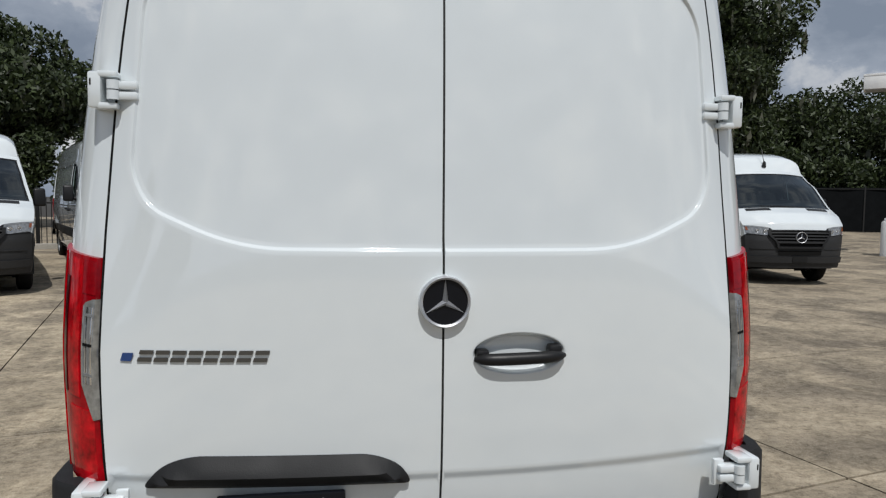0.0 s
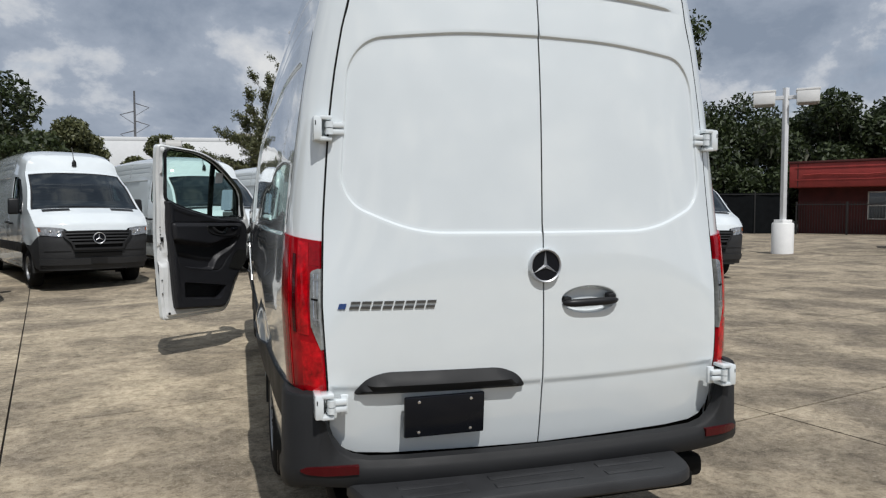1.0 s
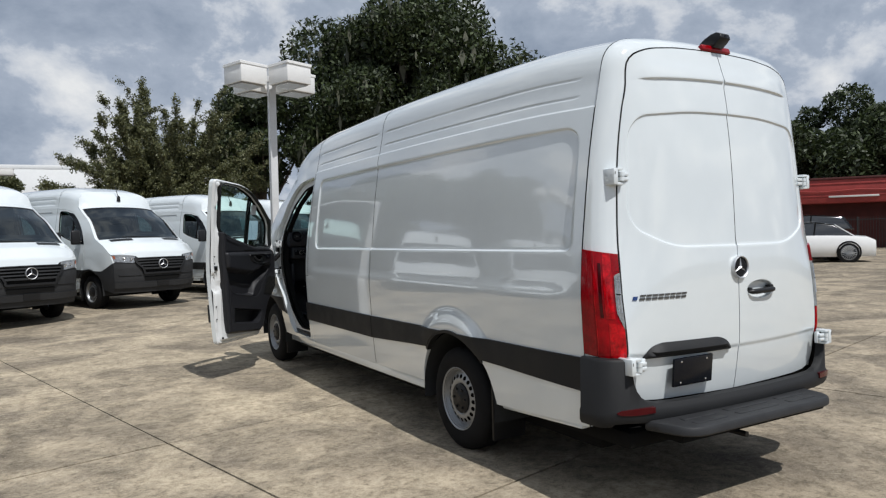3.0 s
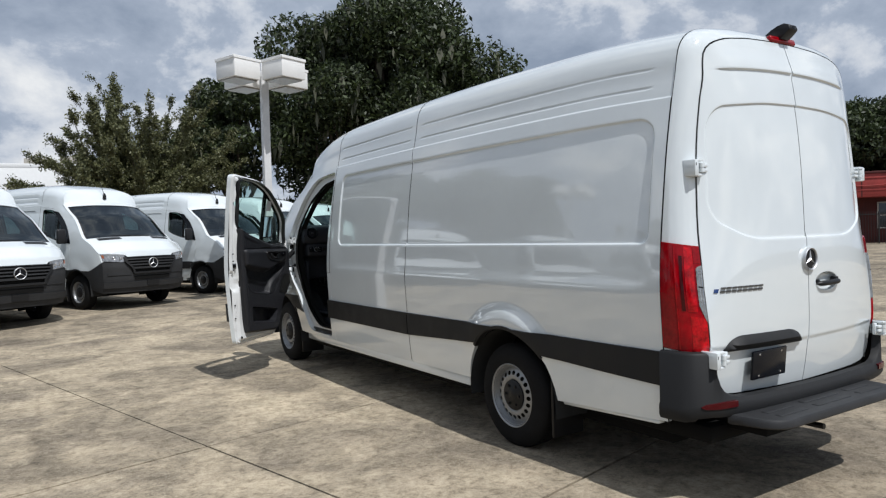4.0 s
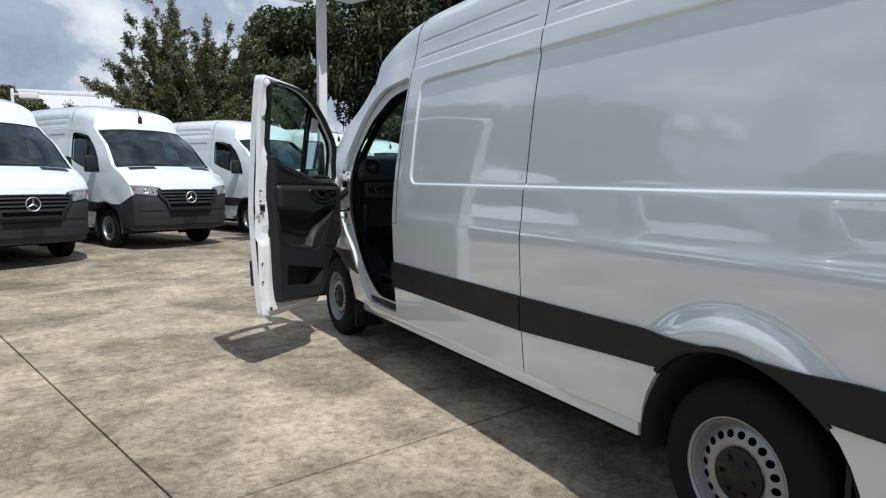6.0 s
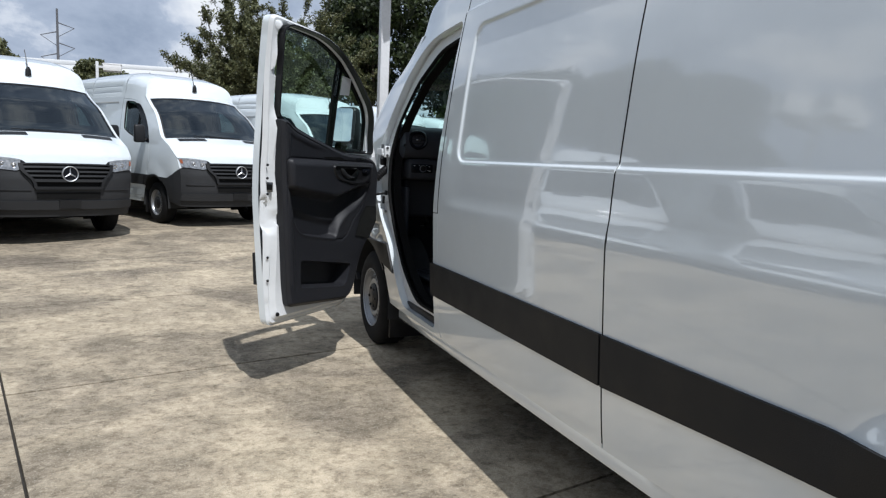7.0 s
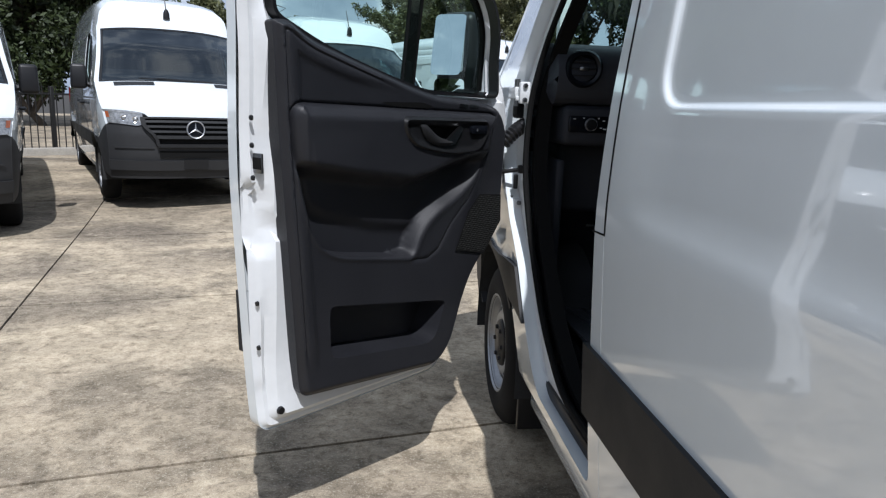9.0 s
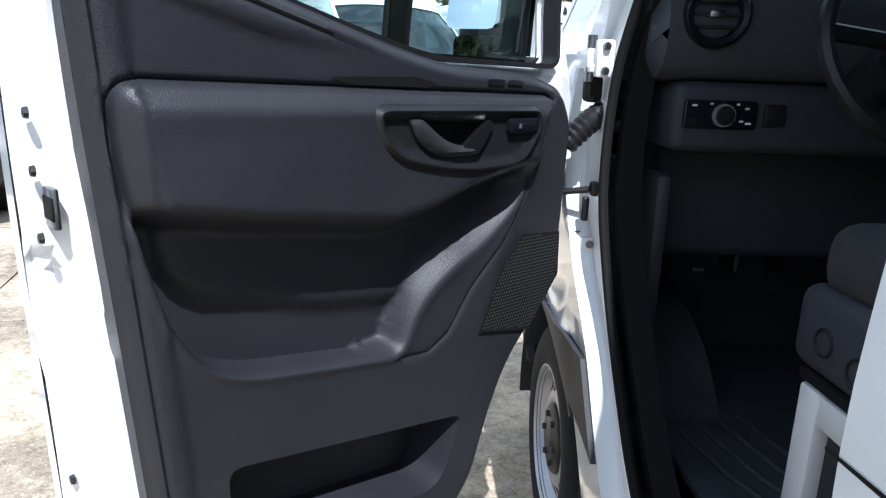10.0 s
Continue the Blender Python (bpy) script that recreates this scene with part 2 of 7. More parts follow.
def off_line(pts, line, closed=True):
    """Each point's distance from a line of segments."""
    best = np.full(len(pts), 1e9)
    n = len(line)
    for i in range(n if closed else n - 1):
        a, b = np.array(line[i]), np.array(line[(i + 1) % n])
        d = b - a
        t = np.clip(((pts - a) @ d) / max(d @ d, 1e-12), 0, 1)
        best = np.minimum(best, np.hypot(*(pts - a - t[:, None] * d).T))
    return best


def signed(pts, poly):
    d = off_line(pts, poly)
    return np.where(inside(pts, poly), d, -d)


def shrunk(poly, by):
    """The outline moved inwards."""
    p = np.array(poly, float)
    t = np.roll(p, -1, 0) - np.roll(p, 1, 0)
    nrm = np.stack([-t[:, 1], t[:, 0]], 1) / np.maximum(np.linalg.norm(t, axis=1), 1e-9)[:, None]
    area = np.sum(p[:, 0] * np.roll(p[:, 1], -1) - np.roll(p[:, 0], -1) * p[:, 1])
    return [tuple(q) for q in p + nrm * (by if area > 0 else -by)]


def sheet(outline, place, step=0.05, holes=(), lines=(), loops=(), rim=None, bm=None, flip=False, exact=False):
    """A skin over an outline in two parameters, bent into space by place(N x 2 array) -> N x 3. holes are cut out; loops and open
    lines become edges; rim(co) gives the offset of a turned-in edge; exact keeps the true surface normals for clean reflections."""
    bm = bm or bmesh.new()
    co, edges = [], []

    def add(poly, closed):
        d = dense(poly, step, closed)
        k = len(co)
        co.extend(d)
        edges.extend((k + i, k + (i + 1) % len(d)) for i in range(len(d) if closed else len(d) - 1))
        return d

    segs = [(add(outline, True), True)] + [(add(h, True), True) for h in holes] + [(add(h, True), True) for h in loops] + [(add(h, False), False) for h in lines]
    border, cut = segs[0][0], [s[0] for s in segs[1:1 + len(holes)]]
    o = np.array(border)
    lo, hi = o.min(0), o.max(0)
    nx, ny = (max(2, int(round((hi[i] - lo[i]) / step))) for i in (0, 1))
    gx, gy = np.meshgrid(np.linspace(lo[0], hi[0], nx + 1), np.linspace(lo[1], hi[1], ny + 1))
    g = np.stack([gx.ravel(), gy.ravel()], 1)
    keep = inside(g, border)
    for h in cut:
        keep &= ~inside(g, h)
    g = g[keep]
    for s, closed in segs:
        if len(g):
            g = g[off_line(g, s, closed) > 0.4 * step]
    co.extend(map(tuple, g))
    vs, _, faces, *_ = delaunay_2d_cdt([Vector(c) for c in co], edges, [], 0, 1e-6)
    v2 = np.array([tuple(v) for v in vs])
    tri = np.array([f for f in faces if len(f) == 3])
    mid = v2[tri].mean(1)
    ok = inside(mid, border)
    for h in cut:
        ok &= ~inside(mid, h)
    tri = tri[ok]
    p3 = place(v2)
    used = sorted(set(tri.ravel().tolist()))
    made = {i: bm.verts.new(p3[i]) for i in used}
    if exact:
        e = 0.0015
        n3 = np.cross(place(v2 + [e, 0]) - place(v2 - [e, 0]), place(v2 + [0, e]) - place(v2 - [0, e]))
        n3 /= np.maximum(np.linalg.norm(n3, axis=1), 1e-12)[:, None]
        layer = bm.verts.layers.float_vector.new("exact")
        made = {i: v for i, v in zip(used, bm.verts)}
        for i, v in made.items():
            v[layer] = Vector(n3[i])
    for t in tri:
        f = [made[i] for i in t]
        try:
            bm.faces.new(f[::-1] if flip else f)
        except ValueError:
            pass
    if rim:
        es = [e for e in bm.edges if len(e.link_faces) == 1]
        r = bmesh.ops.extrude_edge_only(bm, edges=es)
        for v in (x for x in r["geom"] if isinstance(x, bmesh.types.BMVert)):
            v.co += Vector(rim(v.co))
    return bm


def smooth01(x):
    x = np.clip(x, 0, 1)
    return x * x * (3 - 2 * x)


# ---- van: the shape of the body ----
SIDE_Z = np.array([0.30, 0.36, 0.45, 0.63, 0.82, 1.0, 1.15, 1.27, 1.39, 1.6, 1.8, 2.0, 2.1, 2.2, 2.35])
SIDE_X = np.array([0.945, 0.955, 0.968, 0.985, 0.996, 1.006, 1.012, 1.008, 1.000, 0.977, 0.952, 0.922, 0.905, 0.887, 0.856])
ROOF_X = np.array([0.856, 0.842, 0.820, 0.776, 0.70, 0.56, 0.30, 0.0])
ROOF_Z = np.array([2.35, 2.43, 2.50, 2.560, 2.607, 2.635, 2.651, 2.656])
ROOF_V = 2.35 + np.concatenate([[0], np.cumsum(np.hypot(np.diff(ROOF_X), np.diff(ROOF_Z)))])
V_TOP = float(ROOF_V[-1])
ROOF_Y = np.array([-0.5, 0.2, 0.7, 1.2, 3.9, 4.4, 4.8, 5.1, 5.4, 6.0])
ROOF_H = np.array([2.56, 2.600, 2.640, 2.656, 2.656, 2.640, 2.585, 2.500, 2.385, 2.1])
TAPER_Y = np.array([0.0, 0.2, 0.5, 0.9, 1.6, 4.6, 5.3, 5.8, 6.2, 6.45, 6.6, 6.7])
TAPER_X = np.array([-0.066, -0.050, -0.026, -0.009, 0.0, 0.0, -0.003, -0.006, -0.012, -0.024, -0.050, -0.085])
HUB_R, HUB_F, HUB_Z, TYRE = 1.50, 5.83, 0.352, 0.356
RECESS = rounded([(0.28, 1.388), (4.22, 1.388), (4.22, 2.10), (0.28, 2.10)], [0.07, 0.09, 0.09, 0.14], 8)
RECESS_IN = shrunk(dense(RECESS, 0.03), 0.016)


def spline(xs, x0, y0):
    """A smooth curve through a table."""
    m = np.gradient(y0, x0)
    i = np.clip(np.searchsorted(x0, xs) - 1, 0, len(x0) - 2)
    h = x0[i + 1] - x0[i]
    t = np.clip((xs - x0[i]) / h, 0, 1)
    return ((1 + 2 * t) * (1 - t) ** 2) * y0[i] + t * (1 - t) ** 2 * h * m[i] + t * t * (3 - 2 * t) * y0[i + 1] + t * t * (t - 1) * h * m[i + 1]


def half(y, v):
    """Half width and height of the body's skin at y, v up the side (metres high as far as the gutter, then along the roof)."""
    low = v <= 2.35
    x = np.where(low, spline(np.minimum(v, 2.35), SIDE_Z, SIDE_X), spline(np.maximum(v, 2.35), ROOF_V, ROOF_X))
    z = np.where(low, v, spline(np.maximum(v, 2.35), ROOF_V, ROOF_Z))
    roof = spline(y, ROOF_Y, ROOF_H)
    z = np.where(z > 1.9, 1.9 + (z - 1.9) * (roof - 1.9) / (2.656 - 1.9), z)
    z = z + np.interp(y, [0.3, 1.5, 4.0, 5.05], [0.0, 0.01, 0.02, 0.02]) * smooth01((v - 2.50) / 0.45)
    x = x + spline(y, TAPER_Y, TAPER_X) * np.clip(x / 0.5, 0, 1)
    # the cab draws in towards its front
    x = x - 0.06 * np.clip((y - 4.7) / 0.9, 0, 1.3) ** 1.6 * np.clip((v - 1.45) / 0.8, 0, 1) * np.clip(x / 0.5, 0, 1)
    return x, z


def relief(y, v):
    """How far pressings stand out of the side: recessed field, gutter steps, arch flares, waist line."""
    p = np.stack([y, v], 1)
    out = -0.014 * smooth01(signed(p, RECESS) / 0.016)
    run = ((y > 0.34) & (y < 2.74)) | ((y > 2.92) & (y < 4.28))
    out += np.where(run, -0.0042 * np.exp(-((v - 2.275) / 0.005) ** 2) - 0.0042 * np.exp(-((v - 2.385) / 0.005) ** 2), 0)
    out += -0.007 * smooth01((v - 2.20) / 0.006) * smooth01((2.60 - v) / 0.3)
    for hy, wide, reach in ((HUB_R, 0.655, 0.13), (HUB_F, 0.60, 0.06)):
        r = np.hypot(y - hy, v - HUB_Z)
        out += (0.036 if hy == HUB_R else 0.020) * smooth01((wide - r) / reach) * smooth01((v - 0.60) / 0.25)
    out += -0.009 * smooth01((v - 1.13) / 0.10) * smooth01((1.9 - v) / 0.6) * smooth01((y - 0.20) / 0.30) * smooth01((4.4 - y) / 0.3)
    return out


def skin(side, lift=0.0):
    """The map of the body's side: (y, v) to space."""
    def place(p):
        y, v = p[:, 0], p[:, 1]
        x, z = half(y, v)
        e = 0.004
        x1, z1 = half(y, v + e)
        t = np.stack([x1 - x, z1 - z], 1)
        t /= np.maximum(np.linalg.norm(t, axis=1), 1e-9)[:, None]
        d = relief(y, v) + lift
        return np.stack([side * (x + t[:, 1] * d), y, z - t[:, 0] * d], 1)
    return place


def rear_y(x, z):
    """The tail's face: crowned across, leaning in towards the top."""
    fold = 0.016 * (np.abs(x) / 0.8) ** 2 * smooth01((1.05 - z) / 0.15) * smooth01((z - 0.62) / 0.15)
    lean = spline(z - fold, np.array([0.45, 0.60, 0.80, 0.814, 0.834, 0.85, 1.1, 1.4, 2.1, 2.3, 2.5, 2.6]), np.array([0.066, 0.034, 0.0048, 0.0035, -0.0035, -0.0045, -0.008, 0.0, 0.042, 0.070, 0.112, 0.15]))
    edge = spline(z, np.array([0.7, 0.9, 1.15, 1.6, 2.2, 2.45, 2.6]), np.array([0.0, 0.004, 0.020, 0.056, 0.066, 0.04, 0.0]))
    return -0.048 + 0.055 * (np.abs(x) / 0.85) ** 2.2 + edge * (np.abs(x) / 0.80) ** 5 + lean


def door_edge(v):
    x, z = half(np.full_like(v, 0.2), v)
    x0 = x - np.interp(v, [1.3, 1.85, 2.2], [0.122, 0.098, 0.088]) * np.clip(x / 0.5, 0, 1)
    z0 = np.where(z > 2.0, 2.0 + (z - 2.0) * 0.53 / 0.60, z)
    square = 0.014 * np.exp(-((v - 2.52) / 0.11) ** 2)
    return x0 + square, z0 + square * 0.8


def arch(hy, r, a0=-0.05, a1=math.pi + 0.05, n=20):
    return [(hy + r * math.cos(a0 + (a1 - a0) * k / n), HUB_Z + r * math.sin(a0 + (a1 - a0) * k / n)) for k in range(n + 1)]


DOOR_FLAT = rounded([(4.49, 0.43), (5.20, 0.44), (5.28, 0.52), (5.48, 0.88), (5.565, 1.02), (5.575, 1.36), (5.45, 1.66), (5.12, 2.055), (4.92, 2.145), (4.42, 2.16), (4.46, 1.50)],
                    [0.05, 0.04, 0.05, 0.12, 0.08, 0.08, 0.12, 0.2, 0.15, 0.06, 0.1])
WINDOW = rounded([(4.535, 1.61), (4.50, 2.08), (4.56, 2.115), (4.86, 2.11), (5.05, 2.03), (5.41, 1.70), (5.45, 1.42), (5.10, 1.425), (4.90, 1.475), (4.70, 1.535)], [0.03, 0.04, 0.04, 0.1, 0.08, 0.1, 0.03, 0.06, 0.08, 0.08])
STRETCH = 1.075
DOOR_HEM = [(y, z - 0.042 * min(max((0.62 - z) / 0.10, 0.0), 1.0)) for y, z in DOOR_FLAT]  # the door overlaps the sill when shut


def longer(p):
    """The door's own lengths, counted from its rear edge, in the body's."""
    q = np.array(p, float)
    q[:, 0] = 4.485 + (q[:, 0] - 4.485) * STRETCH
    return q


DOOR = [tuple(c) for c in longer(DOOR_FLAT)]
# with the door open the wing runs on behind the wheel as far as this edge
OPENING = rounded([(4.488, 0.43), (5.05, 0.44), (5.13, 0.51), (5.215, 0.635), (5.33, 0.82), (5.40, 0.89), (5.49, 0.97), (5.57, 1.08), (5.635, 1.20), (5.655, 1.36), (5.522, 1.66), (5.168, 2.055), (4.953, 2.145), (4.415, 2.16), (4.458, 1.50)],
                  [0.05, 0.05, 0.04, 0.03, 0.03, 0.03, 0.03, 0.04, 0.05, 0.08, 0.12, 0.2, 0.15, 0.06, 0.1])
APERTURE = rounded([(4.503, 0.50), (4.90, 0.50), (5.13, 0.66), (5.32, 0.90), (5.44, 1.15), (5.47, 1.40), (5.42, 1.62), (5.13, 1.90), (4.80, 2.06), (4.475, 2.09)], [0.06, 0.1, 0.1, 0.15, 0.15, 0.1, 0.1, 0.2, 0.1, 0.06])
# the edge of the bonnet and windscreen against the sides, from the roof down to the bumper: (y, v)
NOSE = [(5.20, 2.27), (5.43, 2.08), (5.76, 1.80), (6.05, 1.49), (6.17, 1.41), (6.40, 1.30), (6.60, 1.13), (6.65, 0.98), (6.67, 0.85), (6.66, 0.60), (6.61, 0.34)]


def part_of_side(y0, y1, v0, v1):
    """A stretch of the side, with the rear wheel's arch taken out where it lies in it."""
    if y0 < HUB_R < y1:
        a = [p for p in arch(HUB_R, 0.475) if p[1] > v0]
        return [(y1, v0)] + [(y1, v1), (y0, v1), (y0, v0)] + a[::-1]
    return [(y0, v0), (y1, v0), (y1, v1), (y0, v1)]


def inward(side):
    return lambda c: (-side * 0.03, 0, 0)


def body(van, hero):
    """Panels, roof, tail, nose of one van, all under its Empty."""
    step = 0.06 if hero else 0.12
    for side in (-1, 1):
        flip = side > 0
        place = skin(side)
        seams = [(0.204, 2.826), (2.834, 4.395)]
        for y0, y1 in seams:
            bar = [[(y0, v), (y1, v)] for v in ((2.185, 2.195, 2.201, 2.206, 2.213, 2.225, 2.25, 2.26, 2.268, 2.275, 2.282, 2.29, 2.30, 2.36, 2.37, 2.378, 2.385, 2.392, 2.40, 2.41) if hero else (2.20, 2.206, 2.266, 2.275, 2.284, 2.376, 2.385, 2.394))]
            ring = []
            for poly in ((shrunk(dense(RECESS, 0.03), -0.012), RECESS, shrunk(dense(RECESS, 0.03), 0.008), RECESS_IN, shrunk(dense(RECESS, 0.03), 0.030)) if hero else (RECESS, RECESS_IN)):
                q = [p for p in dense(poly, 0.03) if y0 + 0.01 < p[0] < y1 - 0.01]
                k = max(range(len(q)), key=lambda i: math.dist(q[i], q[i - 1]))
                q = q[k:] + q[:k]
                tip = lambda c: [(y1 - 0.0015, c[1])] if y1 - c[0] < 0.06 else [(y0 + 0.0015, c[1])]
                ring.append(tip(q[0]) + q + tip(q[-1]))
            if y0 < HUB_R < y1:
                ring += [arch(HUB_R, r, 0.35, math.pi - 0.35, 30) for r in (0.66, 0.635, 0.61, 0.585, 0.56, 0.535)]
            o = [(y, v + 0.04 * min(max((0.9 - y) / 0.7, 0.0), 1.0) if v < 0.405 else v) for y, v in part_of_side(y0, y1, 0.40, 2.90)]
            bm = sheet(o, place, step, lines=(bar + ring) if (side < 0 if hero else side > 0) else [], flip=not flip, rim=inward(side), exact=hero and side < 0)
            part("side_panel", bm, PAINT, van)
        # front wing and door frame round the cab door
        wing = [(4.404, 0.40), (5.19, 0.40)] + [p for p in arch(HUB_F, 0.475)[::-1] if 0.4 < p[1] and p[0] < 5.9] + \
               [p for p in arch(HUB_F, 0.475)[::-1] if p[1] > 0.775 and p[0] >= 5.9] + [(6.30, 0.790), (6.46, 0.850), (6.655, 0.955)] + NOSE[7::-1] + [(5.06, 2.90), (4.404, 2.90)]
        bm = sheet(wing, place, step, holes=[OPENING if hero and side < 0 else DOOR], flip=not flip, rim=lambda c: (-side * 0.055, 0, 0), exact=hero and side < 0)
        part("front_wing", bm, PAINT, van)
        # grey cladding along the flanks
        for y0, y1 in ((0.21, HUB_R - 0.3), (HUB_R + 0.3, 2.824), (2.836, 4.50)):
            o = [(y0, 0.635), (y1, 0.635), (y1, 0.82), (y0, 0.82)]
            if y0 < 1:
                o = [(0.21, 0.635)] + [p for p in arch(HUB_R, 0.480) if p[0] < HUB_R and 0.635 < p[1] < 0.83][::-1] + [(HUB_R - 0.12, 0.828), (0.21, 0.82)]
            elif y0 < 2:
                o = [(2.824, 0.82), (HUB_R + 0.12, 0.828)] + [p for p in arch(HUB_R, 0.480) if p[0] > HUB_R and 0.635 < p[1] < 0.83][::-1] + [(2.824, 0.635)]
            bm = sheet(o, skin(side, 0.012), 0.06, rim=inward(side), flip=(not flip) if y0 < 1 or y0 > 2.8 else flip)
            bmesh.ops.recalc_face_normals(bm, faces=bm.faces)
            part("side_cladding", bm, PLASTIC, van, "dark grey plastic protective strip")
        o = [(5.225, 0.635) if hero and side < 0 else (5.415, 0.635)] + [p for p in arch(HUB_F, 0.480) if p[0] < HUB_F - 0.10 and 0.635 < p[1] < 0.82][::-1] + [(5.72, 0.822)]
        o += [(5.342, 0.815)] if hero and side < 0 else [(5.525, 0.815), (5.475, 0.74)]
        bm = sheet(o, skin(side, 0.012), 0.06, rim=inward(side))
        bmesh.ops.recalc_face_normals(bm, faces=bm.faces)
        part("wing_cladding", bm, BUMPER, van, "grey plastic trim behind the front wheel")
        # arch trims
        for hy in (HUB_R, HUB_F):
            a0, a1 = (0.70, math.pi - 0.70) if hy == HUB_R else (0.9, math.pi - 0.62)
            outer, inner = arch(hy, 0.489 if hy == HUB_R else 0.485, a0, a1, 24), arch(hy, 0.468 if hy == HUB_R else 0.455, a0, a1, 24)
            bm = sheet(outer + inner[::-1], skin(side, 0.008), 0.05, rim=lambda c: (-side * 0.05, 0, 0))
            bmesh.ops.recalc_face_normals(bm, faces=bm.faces)
            part("arch_trim", bm, PLASTIC, van)
            bm = bmesh.new()
            turned(bm, [(0.465, 0.0), (0.47, 0.34)], pose(-0.97 if side < 0 else 0.63, hy, HUB_Z), 24, (-0.15, math.pi + 0.15))
            part("wheel_housing", bm, LINER, van)
        o = [(6.24, 0.42)] + [p for p in arch(HUB_F, 0.478) if p[0] > 5.9 and 0.42 < p[1] < 0.785] + [(6.30, 0.798), (6.46, 0.858), (6.662, 0.962), (6.67, 0.85), (6.66, 0.60), (6.61, 0.34)]
        bm = sheet(o, skin(side, 0.003), 0.06, rim=inward(side))
        bmesh.ops.recalc_face_normals(bm, faces=bm.faces)
        part("bumper_corner", bm, BUMPER, van)
        # sill under the doors
        bm = bmesh.new()
        box(bm, (side * 0.90 - 0.05, 2.0, 0.33), (side * 0.90 + 0.05, 5.2, 0.41), 0.015)
        part("sill", bm, PAINT, van)
        bm = bmesh.new()
        for c in box(bm, (side * 0.89 - 0.03, 0.265, 0.375), (side * 0.89 + 0.03, 1.02, 0.405), 0.012):
            c.co.z += 0.04 * min(max((0.9 - c.co.y) / 0.7, 0.0), 1.0)
        part("sill", bm, PAINT, van)
    # roof, one skin from gutter to gutter
    bm = bmesh.new()
    ys = np.concatenate([np.linspace(0.2, 4.4, 22), np.linspace(4.5, 5.04, 8)])
    vs = np.linspace(2.88, V_TOP, 9)
    rows = []
    for y in ys:
        a = skin(-1)(np.stack([np.full(9, y), vs], 1))
        b = skin(1)(np.stack([np.full(9, y), vs], 1))[::-1]
        rows.append([bm.verts.new(c) for c in np.concatenate([a, b[1:]])])
    for r0, r1 in zip(rows, rows[1:]):
        for k in range(len(r0) - 1):
            bm.faces.new((r0[k], r0[k + 1], r1[k + 1], r1[k]))
    part("roof", bm, PAINT, van)
    # rear frame, rounding from the sides to the doors
    bm = bmesh.new()
    v = np.concatenate([np.linspace(0.60, 2.20, 18), np.linspace(2.24, V_TOP, 28)])
    xs, zs = half(np.full_like(v, 0.195), v)
    xd, zd = door_edge(v)
    yd = rear_y(xd, zd) + 0.004
    for side in (-1, 1):
        prev = None
        for i in range(len(v)):
            a, c = np.array([xs[i], 0.195, zs[i]]), np.array([xd[i], yd[i], zd[i]])
            m = np.array([xs[i] * 0.985, yd[i] + 0.035, zs[i] if zs[i] < 2.3 else zs[i] - 0.012])
            row = [bm.verts.new(((1 - t) ** 2 * a + 2 * t * (1 - t) * m + t * t * c) * (side, 1, 1)) for t in np.linspace(0, 1, 9)]
            row.append(bm.verts.new((side * (c[0] - 0.0), c[1] + 0.05, c[2])))
            if prev:
                for k in range(len(row) - 1):
                    q = (prev[k], prev[k + 1], row[k + 1], row[k])
                    bm.faces.new(q if side > 0 else q[::-1])
            prev = row
    bmesh.ops.remove_doubles(bm, verts=bm.verts, dist=1e-4)
    part("rear_frame", bm, PAINT, van)
    # dark lining behind all gaps
    for side in (-1, 1):
        for y0, y1, low in ((2.8265, 2.8335, 0.42), (0.196, 0.2035, 0.42), (4.3945, 4.4045, 1.108)):
            bm = sheet([(y0, low), (y1, low), (y1, 2.9), (y0, 2.9)], skin(side, 0.0006), 0.03)
            part("gap_seal", bm, GAP, van)
        part("gap_seal", sheet([(4.3945, 1.1055), (4.487, 1.1015), (4.487, 1.1055), (4.3945, 1.1105)], skin(side, 0.0010), 0.03), GAP, van)
        part("pillar_joint", sheet([(4.3945, 0.42), (4.4045, 0.42), (4.4045, 1.107), (4.3945, 1.107)], skin(side, -0.0008), 0.03), PAINT, van)
        bm = bmesh.new()
        prev = None
        for x, y, z in zip(xd, yd, zd):
            row = [bm.verts.new((side * (x + d), y - 0.0035 + e, z + (d if z > 2.42 else 0))) for d, e in ((-0.008, 0.0), (0.001, 0.001))]
            if prev:
                bm.faces.new((prev[0], prev[1], row[1], row[0]))
            prev = row
        part("gap_seal", bm, GAP, van)
    bm = bmesh.new()
    for k in range(20):
        z0, z1 = 0.56 + k * 0.098, 0.56 + (k + 1) * 0.098
        q = [(-0.05, z0), (0.05, z0), (0.05, z1), (-0.05, z1)]
        bm.faces.new([bm.verts.new((x, float(rear_y(np.array([0.0]), np.array([z]))[0]) + 0.010, z)) for x, z in q])
    part("gap_seal", bm, SEAL, van)
    # black backing added behind the doors so their gaps stay dark
    bm = bmesh.new()
    box(bm, (-0.86, 0.055, 0.48), (0.86, 0.09, 0.86), 0.01)
    part("dark_backing", bm, GAP, van)
    nose(van, hero)
    tail(van, hero)


def across(edge, crown_y, crown_z, power, us):
    """Rows across the nose, from the left edge to the right one: edge is (y, v)."""
    x, z = half(np.array([edge[0]]), np.array([edge[1]]))
    w = 1 - np.abs(us) ** power
    return np.stack([us * x[0], edge[0] + crown_y * w, z[0] + crown_z * w], 1)


